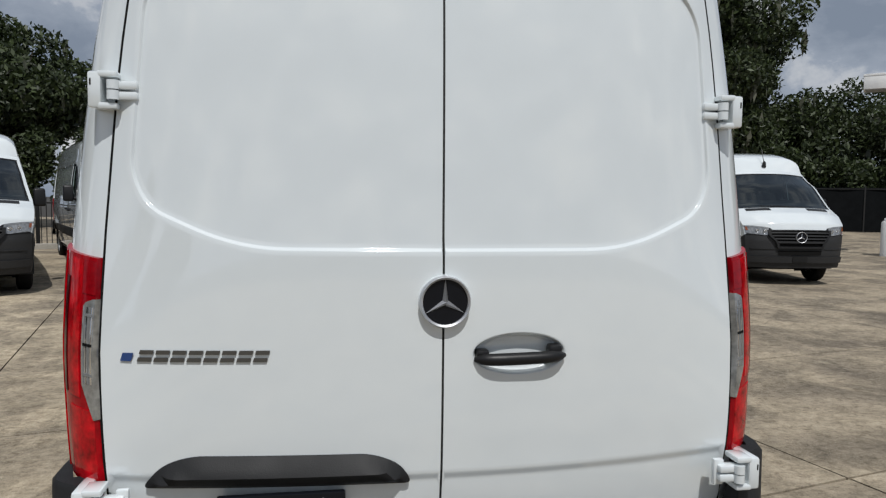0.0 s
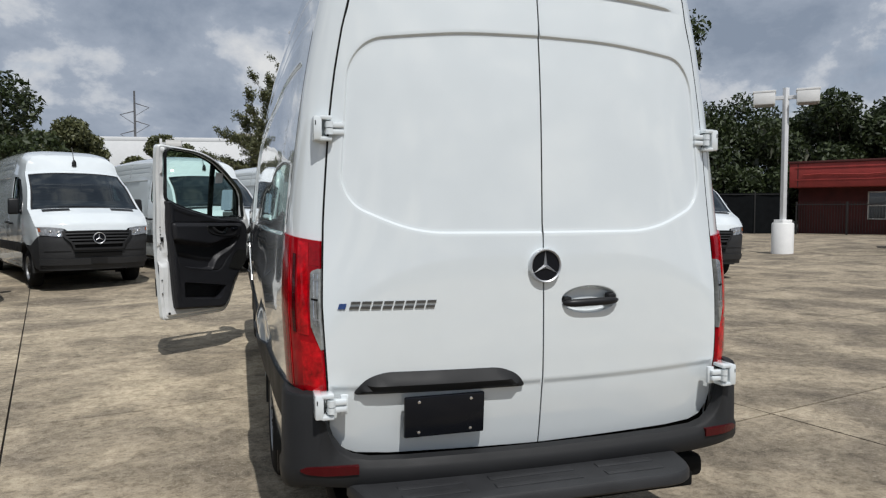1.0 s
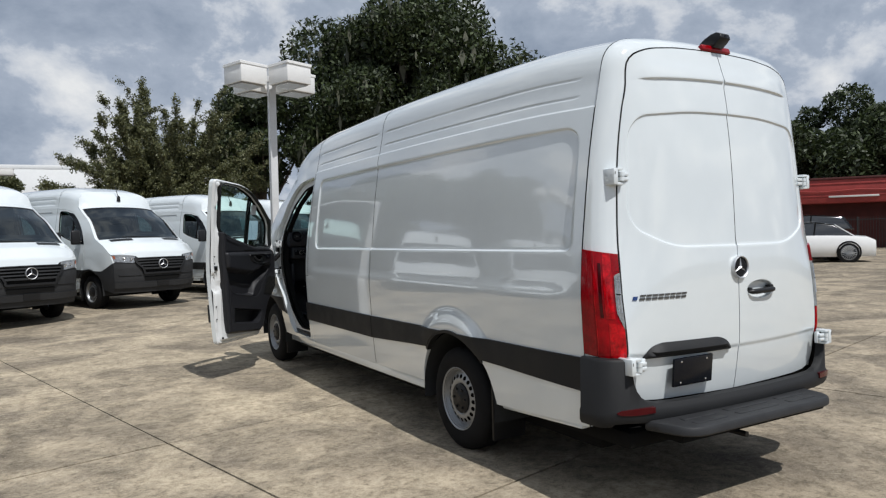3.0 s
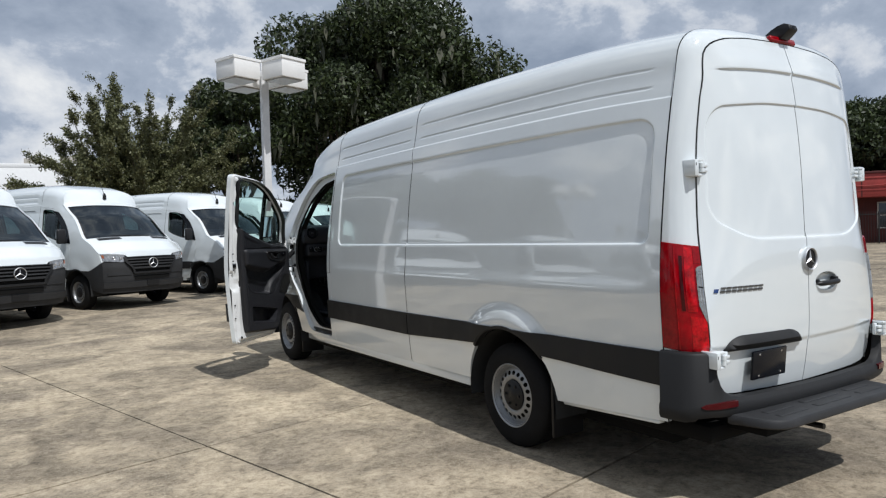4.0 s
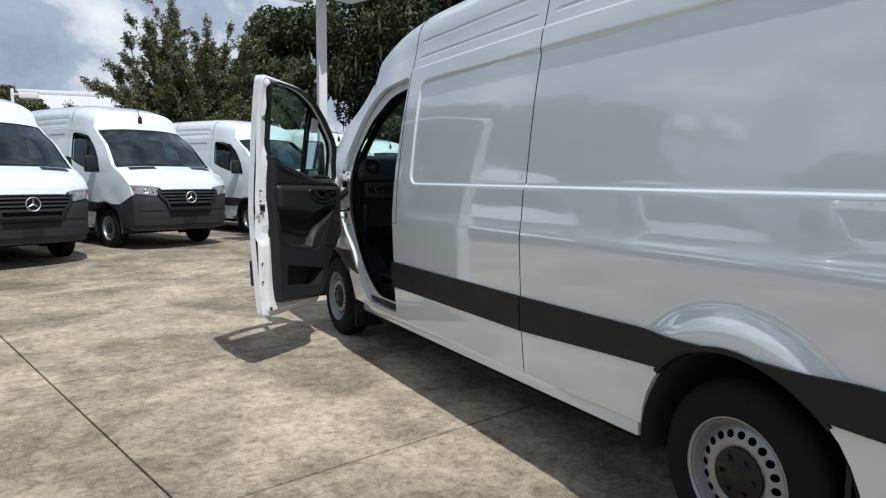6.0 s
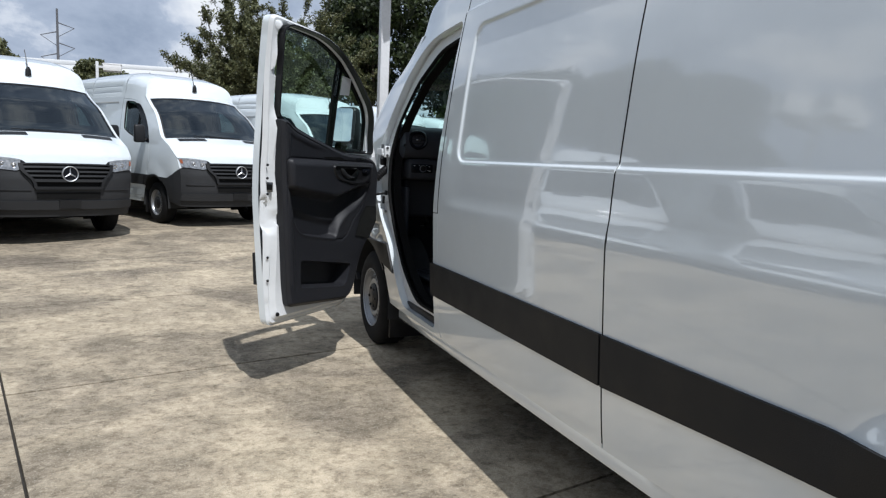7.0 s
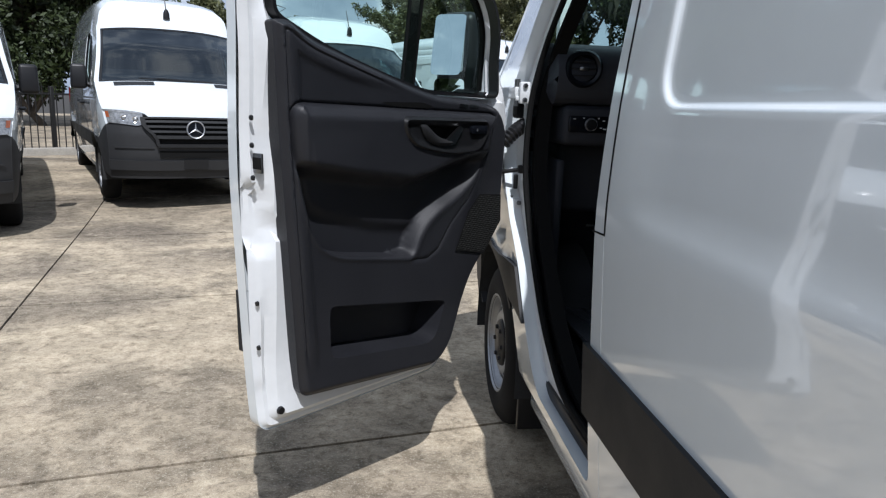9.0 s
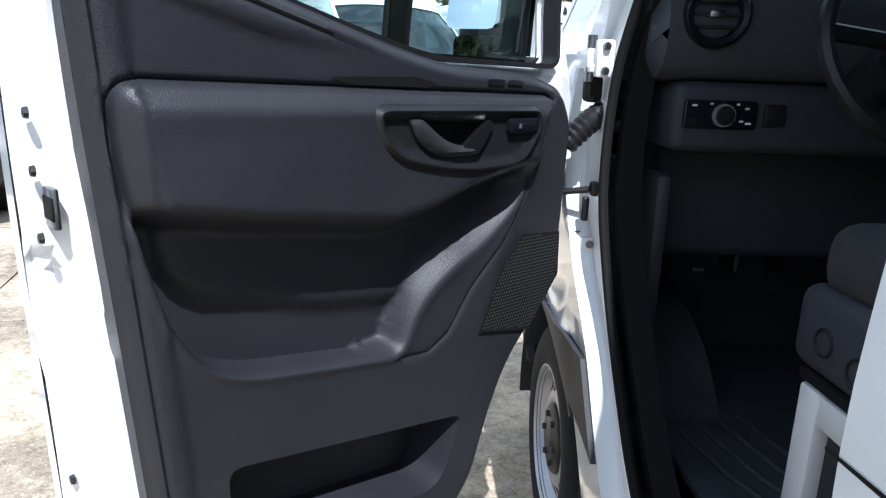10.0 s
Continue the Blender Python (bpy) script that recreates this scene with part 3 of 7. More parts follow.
def nose_row(t, us):
    """A row over the nose at t, counted in corners of NOSE from the roof downwards."""
    k = np.arange(len(NOSE))
    e = np.array(NOSE)
    cy = np.array([0.17, 0.19, 0.20, 0.21, 0.21, 0.22, 0.23, 0.24, 0.25, 0.26, 0.26])
    cz = np.array([0.05, 0.05, 0.04, 0.035, 0.04, 0.06, 0.06, 0.03, 0.0, 0.0, 0.0])
    pw = np.array([2.6, 2.6, 2.6, 2.6, 2.7, 2.8, 3.2, 3.4, 3.6, 3.6, 3.6])
    f = lambda a: float(np.interp(t, k, a))
    return across((f(e[:, 0]), f(e[:, 1])), f(cy), f(cz), f(pw), us)


def nose_sheet(t0, t1, u0, u1, lift=0.0, nt=10, nu=20, bm=None, shape=None):
    """A patch of the nose, lifted off it along its normal; shape(t, u) may move t."""
    bm = bm or bmesh.new()
    ts, us = np.linspace(t0, t1, nt + 1), np.linspace(u0, u1, nu + 1)
    grid = [nose_row(t, us) for t in ts]
    if shape:
        grid = [np.array([nose_row(shape(t, u), np.array([u]))[0] for u in us]) for t in ts]
    g = np.array(grid)
    dt, du = np.gradient(g, axis=0), np.gradient(g, axis=1)
    n = np.cross(du, dt)
    n /= np.maximum(np.linalg.norm(n, axis=2), 1e-9)[..., None]
    n *= np.sign(n[:, :, 1:2] + 1e-9)
    g = g + n * lift
    vs = [[bm.verts.new(c) for c in row] for row in g]
    for i in range(nt):
        for j in range(nu):
            bm.faces.new((vs[i][j], vs[i][j + 1], vs[i + 1][j + 1], vs[i + 1][j]))
    return bm


def thick(bm, d):
    r = bmesh.ops.extrude_edge_only(bm, edges=[e for e in bm.edges if len(e.link_faces) == 1])
    for v in (x for x in r["geom"] if isinstance(x, bmesh.types.BMVert)):
        v.co.y -= d
    return bm


def nose(van, hero):
    # roof's front lip over the windscreen
    bm = bmesh.new()
    us = np.linspace(-1, 1, 25)
    top = skin(1)(np.stack([np.full(25, 5.04), 2.88 + (V_TOP - 2.88) * (1 - np.abs(us))], 1))
    top[:, 0] = np.abs(top[:, 0]) * np.sign(us)
    low = nose_row(0.0, us)
    rows = []
    for k in np.linspace(0, 1, 9):
        mid_ = top * (1 - k) + low * k
        mid_[:, 2] += 0.035 * 4 * k * (1 - k)
        edge = skin(1)(np.array([[5.05 + (NOSE[0][0] - 5.05) * k, 2.88 + (NOSE[0][1] - 2.88) * k]]))[0]
        pull = (edge - mid_[-1]) * np.abs(us)[:, None] ** 3
        pull[:, 0] *= np.sign(us)
        mid_ = mid_ + pull
        rows.append([bm.verts.new(c) for c in mid_])
    for a, b in zip(rows, rows[1:]):
        for i in range(24):
            bm.faces.new((a[i], a[i + 1], b[i + 1], b[i]))
    part("roof_front", bm, PAINT, van)
    pane = part("windscreen", nose_sheet(0.34, 3.62, -0.955, 0.955, -0.006, 12, 28), GLASS if hero else SCREEN, van, "tinted curved windscreen")
    pane.visible_shadow = False
    for s in (-1, 1):
        u0, u1 = sorted((s * 0.952, s * 1.0))
        part("windscreen_pillar", thick(nose_sheet(0.0, 3.75, u0, u1, 0.004, 12, 4), 0.05), PAINT, van)
        u0, u1 = sorted((s * 0.925, s * 0.954))
        part("screen_border", nose_sheet(0.30, 3.65, u0, u1, -0.003, 12, 2), BLACK, van)
    part("screen_border", nose_sheet(0.30, 0.42, -0.952, 0.952, -0.003, 2, 24), BLACK, van)
    part("screen_header", thick(nose_sheet(-0.0, 0.32, -0.97, 0.97, 0.003, 3, 24), 0.03), PAINT, van)
    part("screen_border", nose_sheet(3.46, 3.7, -0.952, 0.952, -0.003, 2, 24), BLACK, van)
    part("cowl", nose_sheet(3.6, 4.0, -0.99, 0.99, -0.008, 3, 24), BLACK, van, "black plastic wiper cowl")
    for s in (-1, 1):
        bm = bmesh.new()
        a = nose_row(3.72, np.array([s * 0.1 - 0.25]))[0]
        b = nose_row(3.45, np.array([s * 0.1 + 0.42]))[0]
        tube(bm, [Vector(a) + Vector((0, 0.01, 0.02)), Vector(b) + Vector((0, 0.015, 0.02))], 0.008, 5)
        part("wiper", bm, BLACK, van)
    def droop(t, u):
        lamp_top = 6.07 + 1.05 * (0.97 - abs(u))
        end = 6.72 + (lamp_top - 6.72) * float(smooth01((abs(u) - 0.535) / 0.04))
        return t if t < 5.2 else 5.2 + (t - 5.2) * (end - 5.2) / 1.52
    part("bonnet", thick(nose_sheet(3.80, 6.72, -0.995, 0.995, 0.012, 18, 60, shape=droop), 0.03), PAINT, van)
    for s in (-1, 1):
        u0, u1 = sorted((s * 0.36, s * 0.80))
        part("bonnet_vent", thick(nose_sheet(3.98, 4.40, u0, u1, 0.020, 2, 8), 0.01), BLACK, van)
    bow = lambda t, u: t + (0.0 if t > 7.3 else (7.3 - t) * (0.35 * smooth01((abs(u) - 0.50) / 0.08) + 0.5 * smooth01((abs(u) - 0.90) / 0.10)))
    part("front_bumper", thick(nose_sheet(6.55, 10.0, -1.0, 1.0, 0.0, 20, 36, shape=bow), 0.06), BUMPER, van, "dark grey plastic front bumper")
    for s in (-1, 1):
        u0, u1 = sorted((s * 0.88, s * 1.0))
        part("wing_corner", nose_sheet(6.3, 7.4, u0, u1, -0.004, 6, 6), PAINT, van)
    # grille: tapering opening with four bars and the round badge
    wide = lambda t: 0.61 - 0.15 * smooth01((t - 7.1) / 1.35)
    def band(t0, t1, lift, mat, name, owner, label="", k0=1.0):
        bm = bmesh.new()
        rows = []
        for t in np.linspace(t0, t1, 4):
            q = nose_row(t, np.linspace(-wide(t) * k0, wide(t) * k0, 17))
            q[:, 1] += lift
            rows.append([bm.verts.new(c) for c in q])
        for a, b in zip(rows, rows[1:]):
            for k in range(16):
                bm.faces.new((a[k], b[k], b[k + 1], a[k + 1]))
        return part(name, thick(bm, 0.03), mat, owner, label)
    grille = band(6.72, 8.50, 0.012, GAP, "grille", van, "black slatted grille")
    for k in range(4):
        t = 6.92 + 0.36 * k
        band(t, t + 0.15, 0.050, BUMPER, "grille_bar", grille, k0=0.965)
    band(6.70, 6.80, 0.055, PLASTIC, "grille_surround", grille)
    band(8.40, 8.55, 0.050, PLASTIC, "grille_surround", grille)
    for s in (-1, 1):
        bm = bmesh.new()
        rows = []
        for t in np.linspace(6.70, 8.5, 8):
            q = nose_row(t, np.array([s * wide(t) * 0.945, s * wide(t) * 1.03]))
            q[:, 1] += 0.052
            rows.append([bm.verts.new(c) for c in q])
        for a, b in zip(rows, rows[1:]):
            bm.faces.new((a[0], b[0], b[1], a[1]))
        bmesh.ops.recalc_face_normals(bm, faces=bm.faces)
        part("grille_surround", thick(bm, 0.05), PLASTIC, grille)
    part("lower_intake", nose_sheet(8.72, 9.02, -0.44, 0.44, 0.012, 2, 12), GAP, van)
    part("bumper_lip", thick(nose_sheet(9.16, 9.60, -0.99, 0.99, 0.030, 4, 26), 0.03), BUMPER, van)
    for s in (-1, 1):
        u0, u1 = sorted((s * 0.50, s * 0.93))
        part("bumper_crease", thick(nose_sheet(8.55, 8.62, u0, u1, 0.014, 2, 10), 0.02), BUMPER, van)
    part("plate_holder", thick(nose_sheet(9.10, 9.52, -0.15, 0.15, 0.042, 2, 6), 0.03), PLASTIC, van)
    c = nose_row(7.55, np.array([0.0]))[0]
    badge(van, pose(0, c[1] + 0.062, c[2], 0, 0, 90), 0.105, "front_badge")
    for s in (-1, 1):
        u0, u1 = sorted((s * 0.59, s * 0.97))
        lean_ = lambda t, u: t + 0.42 * (0.97 - abs(u)) / 0.4 - 0.45 * (t - 6.1) * smooth01((0.68 - abs(u)) / 0.12) * 0.6
        lamp = part("headlight", thick(nose_sheet(6.05, 7.02, u0, u1, 0.014, 6, 12, shape=lean_), 0.03), HEADLAMP, van, "clear headlight with silver reflector")
        for u, r in ((0.675, 0.034), (0.80, 0.030)):
            c = nose_row(lean_(6.58, s * u), np.array([s * u]))[0] + np.array((s * 0.006, 0.022, 0.0))
            bm = bmesh.new()
            turned(bm, [(r * 0.80, 0.0), (r, 0.004), (r * 1.12, -0.012)], pose(*c, 0, 0, 90 - s * 12), 20)
            part("reflector", bm, CHROME, lamp)
            bm = bmesh.new()
            turned(bm, [(0.0, 0.008), (r * 0.5, 0.005), (r * 0.84, -0.006)], pose(*c, 0, 0, 90 - s * 12), 20)
            part("projector", bm, HEADLAMP, lamp)
        u0, u1 = sorted((s * 0.935, s * 0.968))
        part("turn_signal", thick(nose_sheet(6.20, 6.62, u0, u1, 0.020, 4, 4, shape=lean_), 0.01), AMBER, lamp, "amber corner lens")
        u0, u1 = sorted((s * 0.60, s * 0.94))
        part("light_strip", thick(nose_sheet(6.16, 6.21, u0, u1, 0.020, 2, 12, shape=lean_), 0.01), CLEAR, lamp)


def badge(van, m, r, name):
    """A ring with a three-armed star on a dark disc, facing local x."""
    bm = bmesh.new()
    turned(bm, [(0.0, 0.0), (r * 0.9, 0.0), (r * 0.9, -0.02)], m, 32)
    disc = part(name, bm, STAR_BACK, van, "round black badge with a chrome star")
    bm = bmesh.new()
    turned(bm, [(r * 0.86, -0.01), (r * 0.88, 0.006), (r * 0.95, 0.010), (r, 0.004), (r, -0.02)], m, 40)
    part("ring", bm, STARMETAL, disc)
    bm = bmesh.new()
    for k in range(3):
        a = math.pi / 2 + k * 2 * math.pi / 3
        d, n = Vector((0, math.cos(a), math.sin(a))), Vector((0, -math.sin(a), math.cos(a)))
        pts = [bm.verts.new(m @ q) for q in (Vector((0.010, 0, 0)), n * r * 0.11 + d * r * 0.07, d * r * 0.88, -n * r * 0.11 + d * r * 0.07)]
        bm.faces.new((pts[0], pts[2], pts[1]))
        bm.faces.new((pts[0], pts[3], pts[2]))
    bmesh.ops.recalc_face_normals(bm, faces=bm.faces)
    part("star", bm, STARMETAL, disc, smooth=0)


def mirror(owner, s, m=None):
    """A tall door mirror: dark housing, two glasses, arm."""
    x0 = s * 0.97
    low, tall = (0.0, 0.182) if m else (0.05, 0.152)
    toe, wide_ = (0.25, 0.062) if m else (0.0, 0.078)
    m = m or Matrix()
    t = m @ pose(s * 1.115, 5.535, 1.56 - low, 0, 0, -s * 6)
    bm = bmesh.new()
    vs = box(bm, (-0.095, -0.02, -tall), (0.095, 0.075, tall), 0.036, 4)
    for v in vs:
        k = max(0.0, v.co.z / tall)
        v.co.x *= 1 - 0.14 * k * k
        v.co.y *= 1 - (0.35 * k * k if v.co.y > 0 else 0.0)
    bmesh.ops.transform(bm, matrix=t, verts=vs)
    house = part("mirror", bm, BLACK, owner, "black plastic door mirror")
    for z0, z1 in ((-0.90 * tall, -0.40 * tall), (-0.33 * tall, 0.93 * tall)):
        bm = bmesh.new()
        lift_ = 0.13 if z1 > 0 else 0.0
        sheet(rounded([(-wide_, z0), (wide_, z0), (wide_, z1), (-wide_, z1)], 0.022), lambda p: np.array([(t @ Vector((a, -0.0225 - toe * (wide_ - a) - lift_ * (z1 - b), b)))[:] for a, b in p]), 0.06, bm=bm, rim=lambda c: t.to_3x3() @ Vector((0, 0.030, 0)))
        part("mirror_glass", bm, MIRROR, house, "silvered mirror glass")
    bm = bmesh.new()
    tube(bm, [m @ Vector(p) for p in ((x0 - s * 0.03, 5.53, 1.40), (x0 + s * 0.03, 5.53, 1.41), (s * 1.10, 5.53, 1.43))], [0.045, 0.035, 0.03], 8)
    part("mirror_arm", bm, BLACK, house)


def tail(van, hero):
    step = 0.055 if hero else 0.15
    field = [(0.0, 1.398), (0.50, 1.400), (0.722, 1.497), (0.768, 1.585), (0.735, 2.03), (0.66, 2.12), (0.30, 2.155), (0.0, 2.16)]
    both = rounded([(-x, z) for x, z in field[::-1]][:-1] + field[:-1] + [(0.0, 2.16)], [0.02, 0.10, 0.10, 0.10, 0.07, 0.07, 0.15, 0.0, 0.15, 0.07, 0.07, 0.10, 0.10, 0.10, 0.0], 8)
    full = dense(both, 0.03)

    def place(p):
        x, z = p[:, 0], p[:, 1]
        y = rear_y(x, z)
        y = y + 0.009 * smooth01(signed(p, full) / 0.010)
        y = y - 0.013 * smooth01((z - 2.337 + 0.03 * (x / 0.7) ** 2) / 0.010) * smooth01((2.46 - z) / 0.12) * smooth01((0.66 - np.abs(x)) / 0.10)
        hx, hz = (x - 0.20) / 0.126, (z - 1.138) / 0.053
        y = y + 0.030 * smooth01((1.0 - np.hypot(hx, hz)) / 0.16)
        return np.stack([x, y, z], 1)

    v = np.concatenate([np.linspace(0.86, 2.20, 15), np.linspace(2.24, V_TOP, 28)])
    xd, zd = door_edge(v)
    xd, zd = xd - 0.006, zd - np.where(zd > 2.2, 0.006, 0)
    edge = [(0.815, 0.70), (0.802, 0.655), (0.77, 0.612), (0.72, 0.592), (0.60, 0.582)]
    for s in (-1, 1):
        o = [(0.003, 0.572)] + edge[::-1] + [(a, b) for a, b in zip(xd, zd) if a > 0.003] + [(0.003, zd[-1])]
        o = [(s * a, b) for a, b in o]
        ring = [p for p in full if p[0] * s > 0.02]
        k = max(range(len(ring)), key=lambda i: math.dist(ring[i], ring[i - 1]))
        ring = ring[k:] + ring[:k]
        ring = [(s * 0.0045, ring[0][1])] + ring + [(s * 0.0045, ring[-1][1])]
        ins = [(p[0], p[1]) for p in shrunk(full, 0.010) if p[0] * s > 0.02]
        k = max(range(len(ins)), key=lambda i: math.dist(ins[i], ins[i - 1]))
        ins = ins[k:] + ins[:k]
        ins = [(s * 0.0045, ins[0][1])] + ins + [(s * 0.0045, ins[-1][1])]
        brow = [[(s * a, 2.337 + e - 0.03 * (a / 0.7) ** 2) for a in np.linspace(0.01, 0.70, 14)] for e in (-0.010, 0.0, 0.0025, 0.005, 0.0075, 0.010, 0.020)]
        wide_ = []
        for k_ in (-0.012, 0.0025, 0.005, 0.0075, 0.022):
            q = [p for p in shrunk(full, k_) if p[0] * s > 0.02]
            k = max(range(len(q)), key=lambda i: math.dist(q[i], q[i - 1]))
            q = q[k:] + q[:k]
            wide_.append([(s * 0.0045, q[0][1])] + q + [(s * 0.0045, q[-1][1])])
        ls = brow + wide_ + [ring, ins, *[[(s * a, h + 0.016 * (a / 0.8) ** 2) for a in np.linspace(0.01, 0.80, 9)] for h in (0.806, 0.812, 0.818, 0.824, 0.830, 0.836, 0.844)]] if hero else []
        cups = [[(0.20 + 0.126 * r * math.cos(a), 1.138 + 0.053 * r * math.sin(a)) for a in np.linspace(0, 2 * math.pi, 49)[:-1]] for r in (1.06, 1.0, 0.95, 0.90, 0.84, 0.74)] if hero and s > 0 else []
        bm = sheet(o, place, step, lines=ls, loops=cups, rim=lambda c: (0, 0.03, 0), exact=hero)
        bmesh.ops.recalc_face_normals(bm, faces=bm.faces)
        door = part("rear_door", bm, PAINT, van, "white rear door with a pressed field")
        if not hero:
            continue
        for z, w in ((1.785, 0.0), (0.795, 0.075)):
            x = s * (float(np.interp(z, v, xd)) if z > 0.9 else 0.815)
            y = float(rear_y(x, z)) - (0.0 if z > 0.9 else 0.052)

            def block(bm, x0, x1, y0, y1, z0, z1, r):
                a, b = sorted((x + s * x0, x + s * x1))
                box(bm, (a, y + y0, z + z0), (b, y + y1, z + z1), r, 2)
            # a clasp on the body side, two knuckles and a leaf on the door side
            bm = bmesh.new()
            block(bm, 0.030, 0.062, -0.036, 0.066, -0.044, 0.044, 0.007)
            for k in (-1, 1):
                z0, z1 = sorted((k * 0.030, k * 0.046))
                block(bm, -0.006, 0.040, -0.036, 0.03, z0, z1, 0.005)
            hinge = part("hinge", bm, PAINT, van, "white painted door hinge")
            for k in (-1, 1):
                bm = bmesh.new()
                block(bm, -0.052, 0.020, -0.030, 0.004, k * 0.0125 - 0.0105, k * 0.0125 + 0.0105, 0.006)
                tube(bm, [(x + s * 0.004, y - 0.030, z + k * 0.0125 - 0.011), (x + s * 0.004, y - 0.030, z + k * 0.0125 + 0.011)], 0.015, 10)
                part("hinge_arm", bm, PAINT, hinge)
            bm = bmesh.new()
            block(bm, -0.060, -0.030, -0.012, 0.006, -0.036, 0.036, 0.005)
            part("hinge_leaf", bm, PAINT, hinge)
            bm = bmesh.new()
            block(bm, 0.052, 0.056, -0.0375, -0.032, 0.010, 0.026, 0.001)
            part("hinge_slot", bm, BLACK, hinge)
    # lamps at the corners
    for s in (-1, 1):
        tail_lamp(van, s, hero)
    bumper(van, hero)
    if hero:
        fittings(van)


def corner_skin(s, lift):
    """The rounded rear corner: w runs from the side (0) to the door (1), v is height."""
    def place(p):
        w, v = p[:, 0], p[:, 1]
        xs, zs = half(np.full_like(v, 0.195), v)
        xd, zd = door_edge(v)
        yd = rear_y(xd, zd)
        out = []
        for i in range(len(v)):
            a, c = np.array([xs[i], 0.195, zs[i]]), np.array([xd[i], yd[i], zd[i]])
            m = np.array([xs[i] * 0.985, yd[i] + 0.035, zs[i]])
            t = w[i]
            q = (1 - t) ** 2 * a + 2 * t * (1 - t) * m + t * t * c
            d = 2 * (1 - t) * (m - a) + 2 * t * (c - m)
            n = np.array([-d[1], d[0], 0])
            n /= max(np.linalg.norm(n), 1e-9)
            n *= np.sign(n[0] - n[1] + 1e-9)
            out.append((q + n * lift) * (s, 1, 1))
        return np.array(out)
    return place


def tail_lamp(van, s, hero):
    def strip(v0, v1, w0, w1, lift, mat, name, owner, tilt_=0.0, label="", n=(14, 12)):
        bm = bmesh.new()
        rows = []
        for i in range(n[0] + 1):
            v = v0 + (v1 - v0) * i / n[0]
            k = np.linspace(w0(v) if callable(w0) else w0, w1(v) if callable(w1) else w1, n[1] + 1)
            rows.append([bm.verts.new(c) for c in corner_skin(s, lift)(np.stack([k, np.full(n[1] + 1, v) + tilt_ * k], 1))])
        for a, b in zip(rows, rows[1:]):
            for j in range(n[1]):
                bm.faces.new((a[j], a[j + 1], b[j + 1], b[j]))
        r = bmesh.ops.extrude_edge_only(bm, edges=[e for e in bm.edges if len(e.link_faces) == 1])
        for x in (x for x in r["geom"] if isinstance(x, bmesh.types.BMVert)):
            x.co.x -= s * 0.02
            x.co.y += 0.02
        bmesh.ops.recalc_face_normals(bm, faces=bm.faces)
        return part(name, bm, mat, owner, label)

    lamp = strip(0.845, 1.405, -0.0, 0.965, 0.008, RED, "tail_lamp", van, -0.03, "tall red tail lamp with a clear section")
    strip(0.850, 1.400, 0.03, 0.30, 0.0100, REDDARK, "side_lens", lamp, -0.03, n=(10, 6))
    strip(0.855, 1.395, 0.325, 0.345, 0.0105, REDGLOW, "light_guide", lamp, -0.03, n=(10, 1))
    strip(1.06, 1.345, 0.44, 0.515, 0.0104, REDSLOT, "dark_slot", lamp, -0.03, n=(8, 2))
    strip(1.06, 1.395, 0.56, 0.775, 0.0100, REDGLOW, "brake_lens", lamp, -0.03, n=(10, 5))
    strip(1.315, 1.395, 0.785, 0.955, 0.0100, REDDARK, "upper_lens", lamp, -0.03, n=(4, 4))
    cut = lambda v: 0.825 + 0.13 * min(max((1.095 - v) / 0.08, 0.0), 1.0) + 0.12 * max((v - 1.285) / 0.02, 0.0) ** 2
    lens = strip(1.015, 1.305, cut, 0.972, 0.012, CLEAR, "clear_lens", lamp, -0.03, "clear ribbed lens", n=(29, 6))
    for k in range(4):
        w = 0.850 + 0.031 * k
        strip(1.10, 1.285, w, w + 0.009, 0.0134, CHROME if k % 2 else STEEL, "lens_rib", lens, -0.03, n=(8, 1))
    for z, mat in ((1.118, STEEL), (1.19, GAP), (1.262, STEEL)):
        strip(z, z + 0.007, 0.850, 0.955, 0.0138, mat, "lens_bar", lens, -0.03, n=(1, 4))
    # lower part: bright bowls behind the red lens
    strip(0.855, 1.035, 0.60, 0.955, 0.0100, REDGLOW, "lower_lens", lamp, -0.03, n=(8, 8))


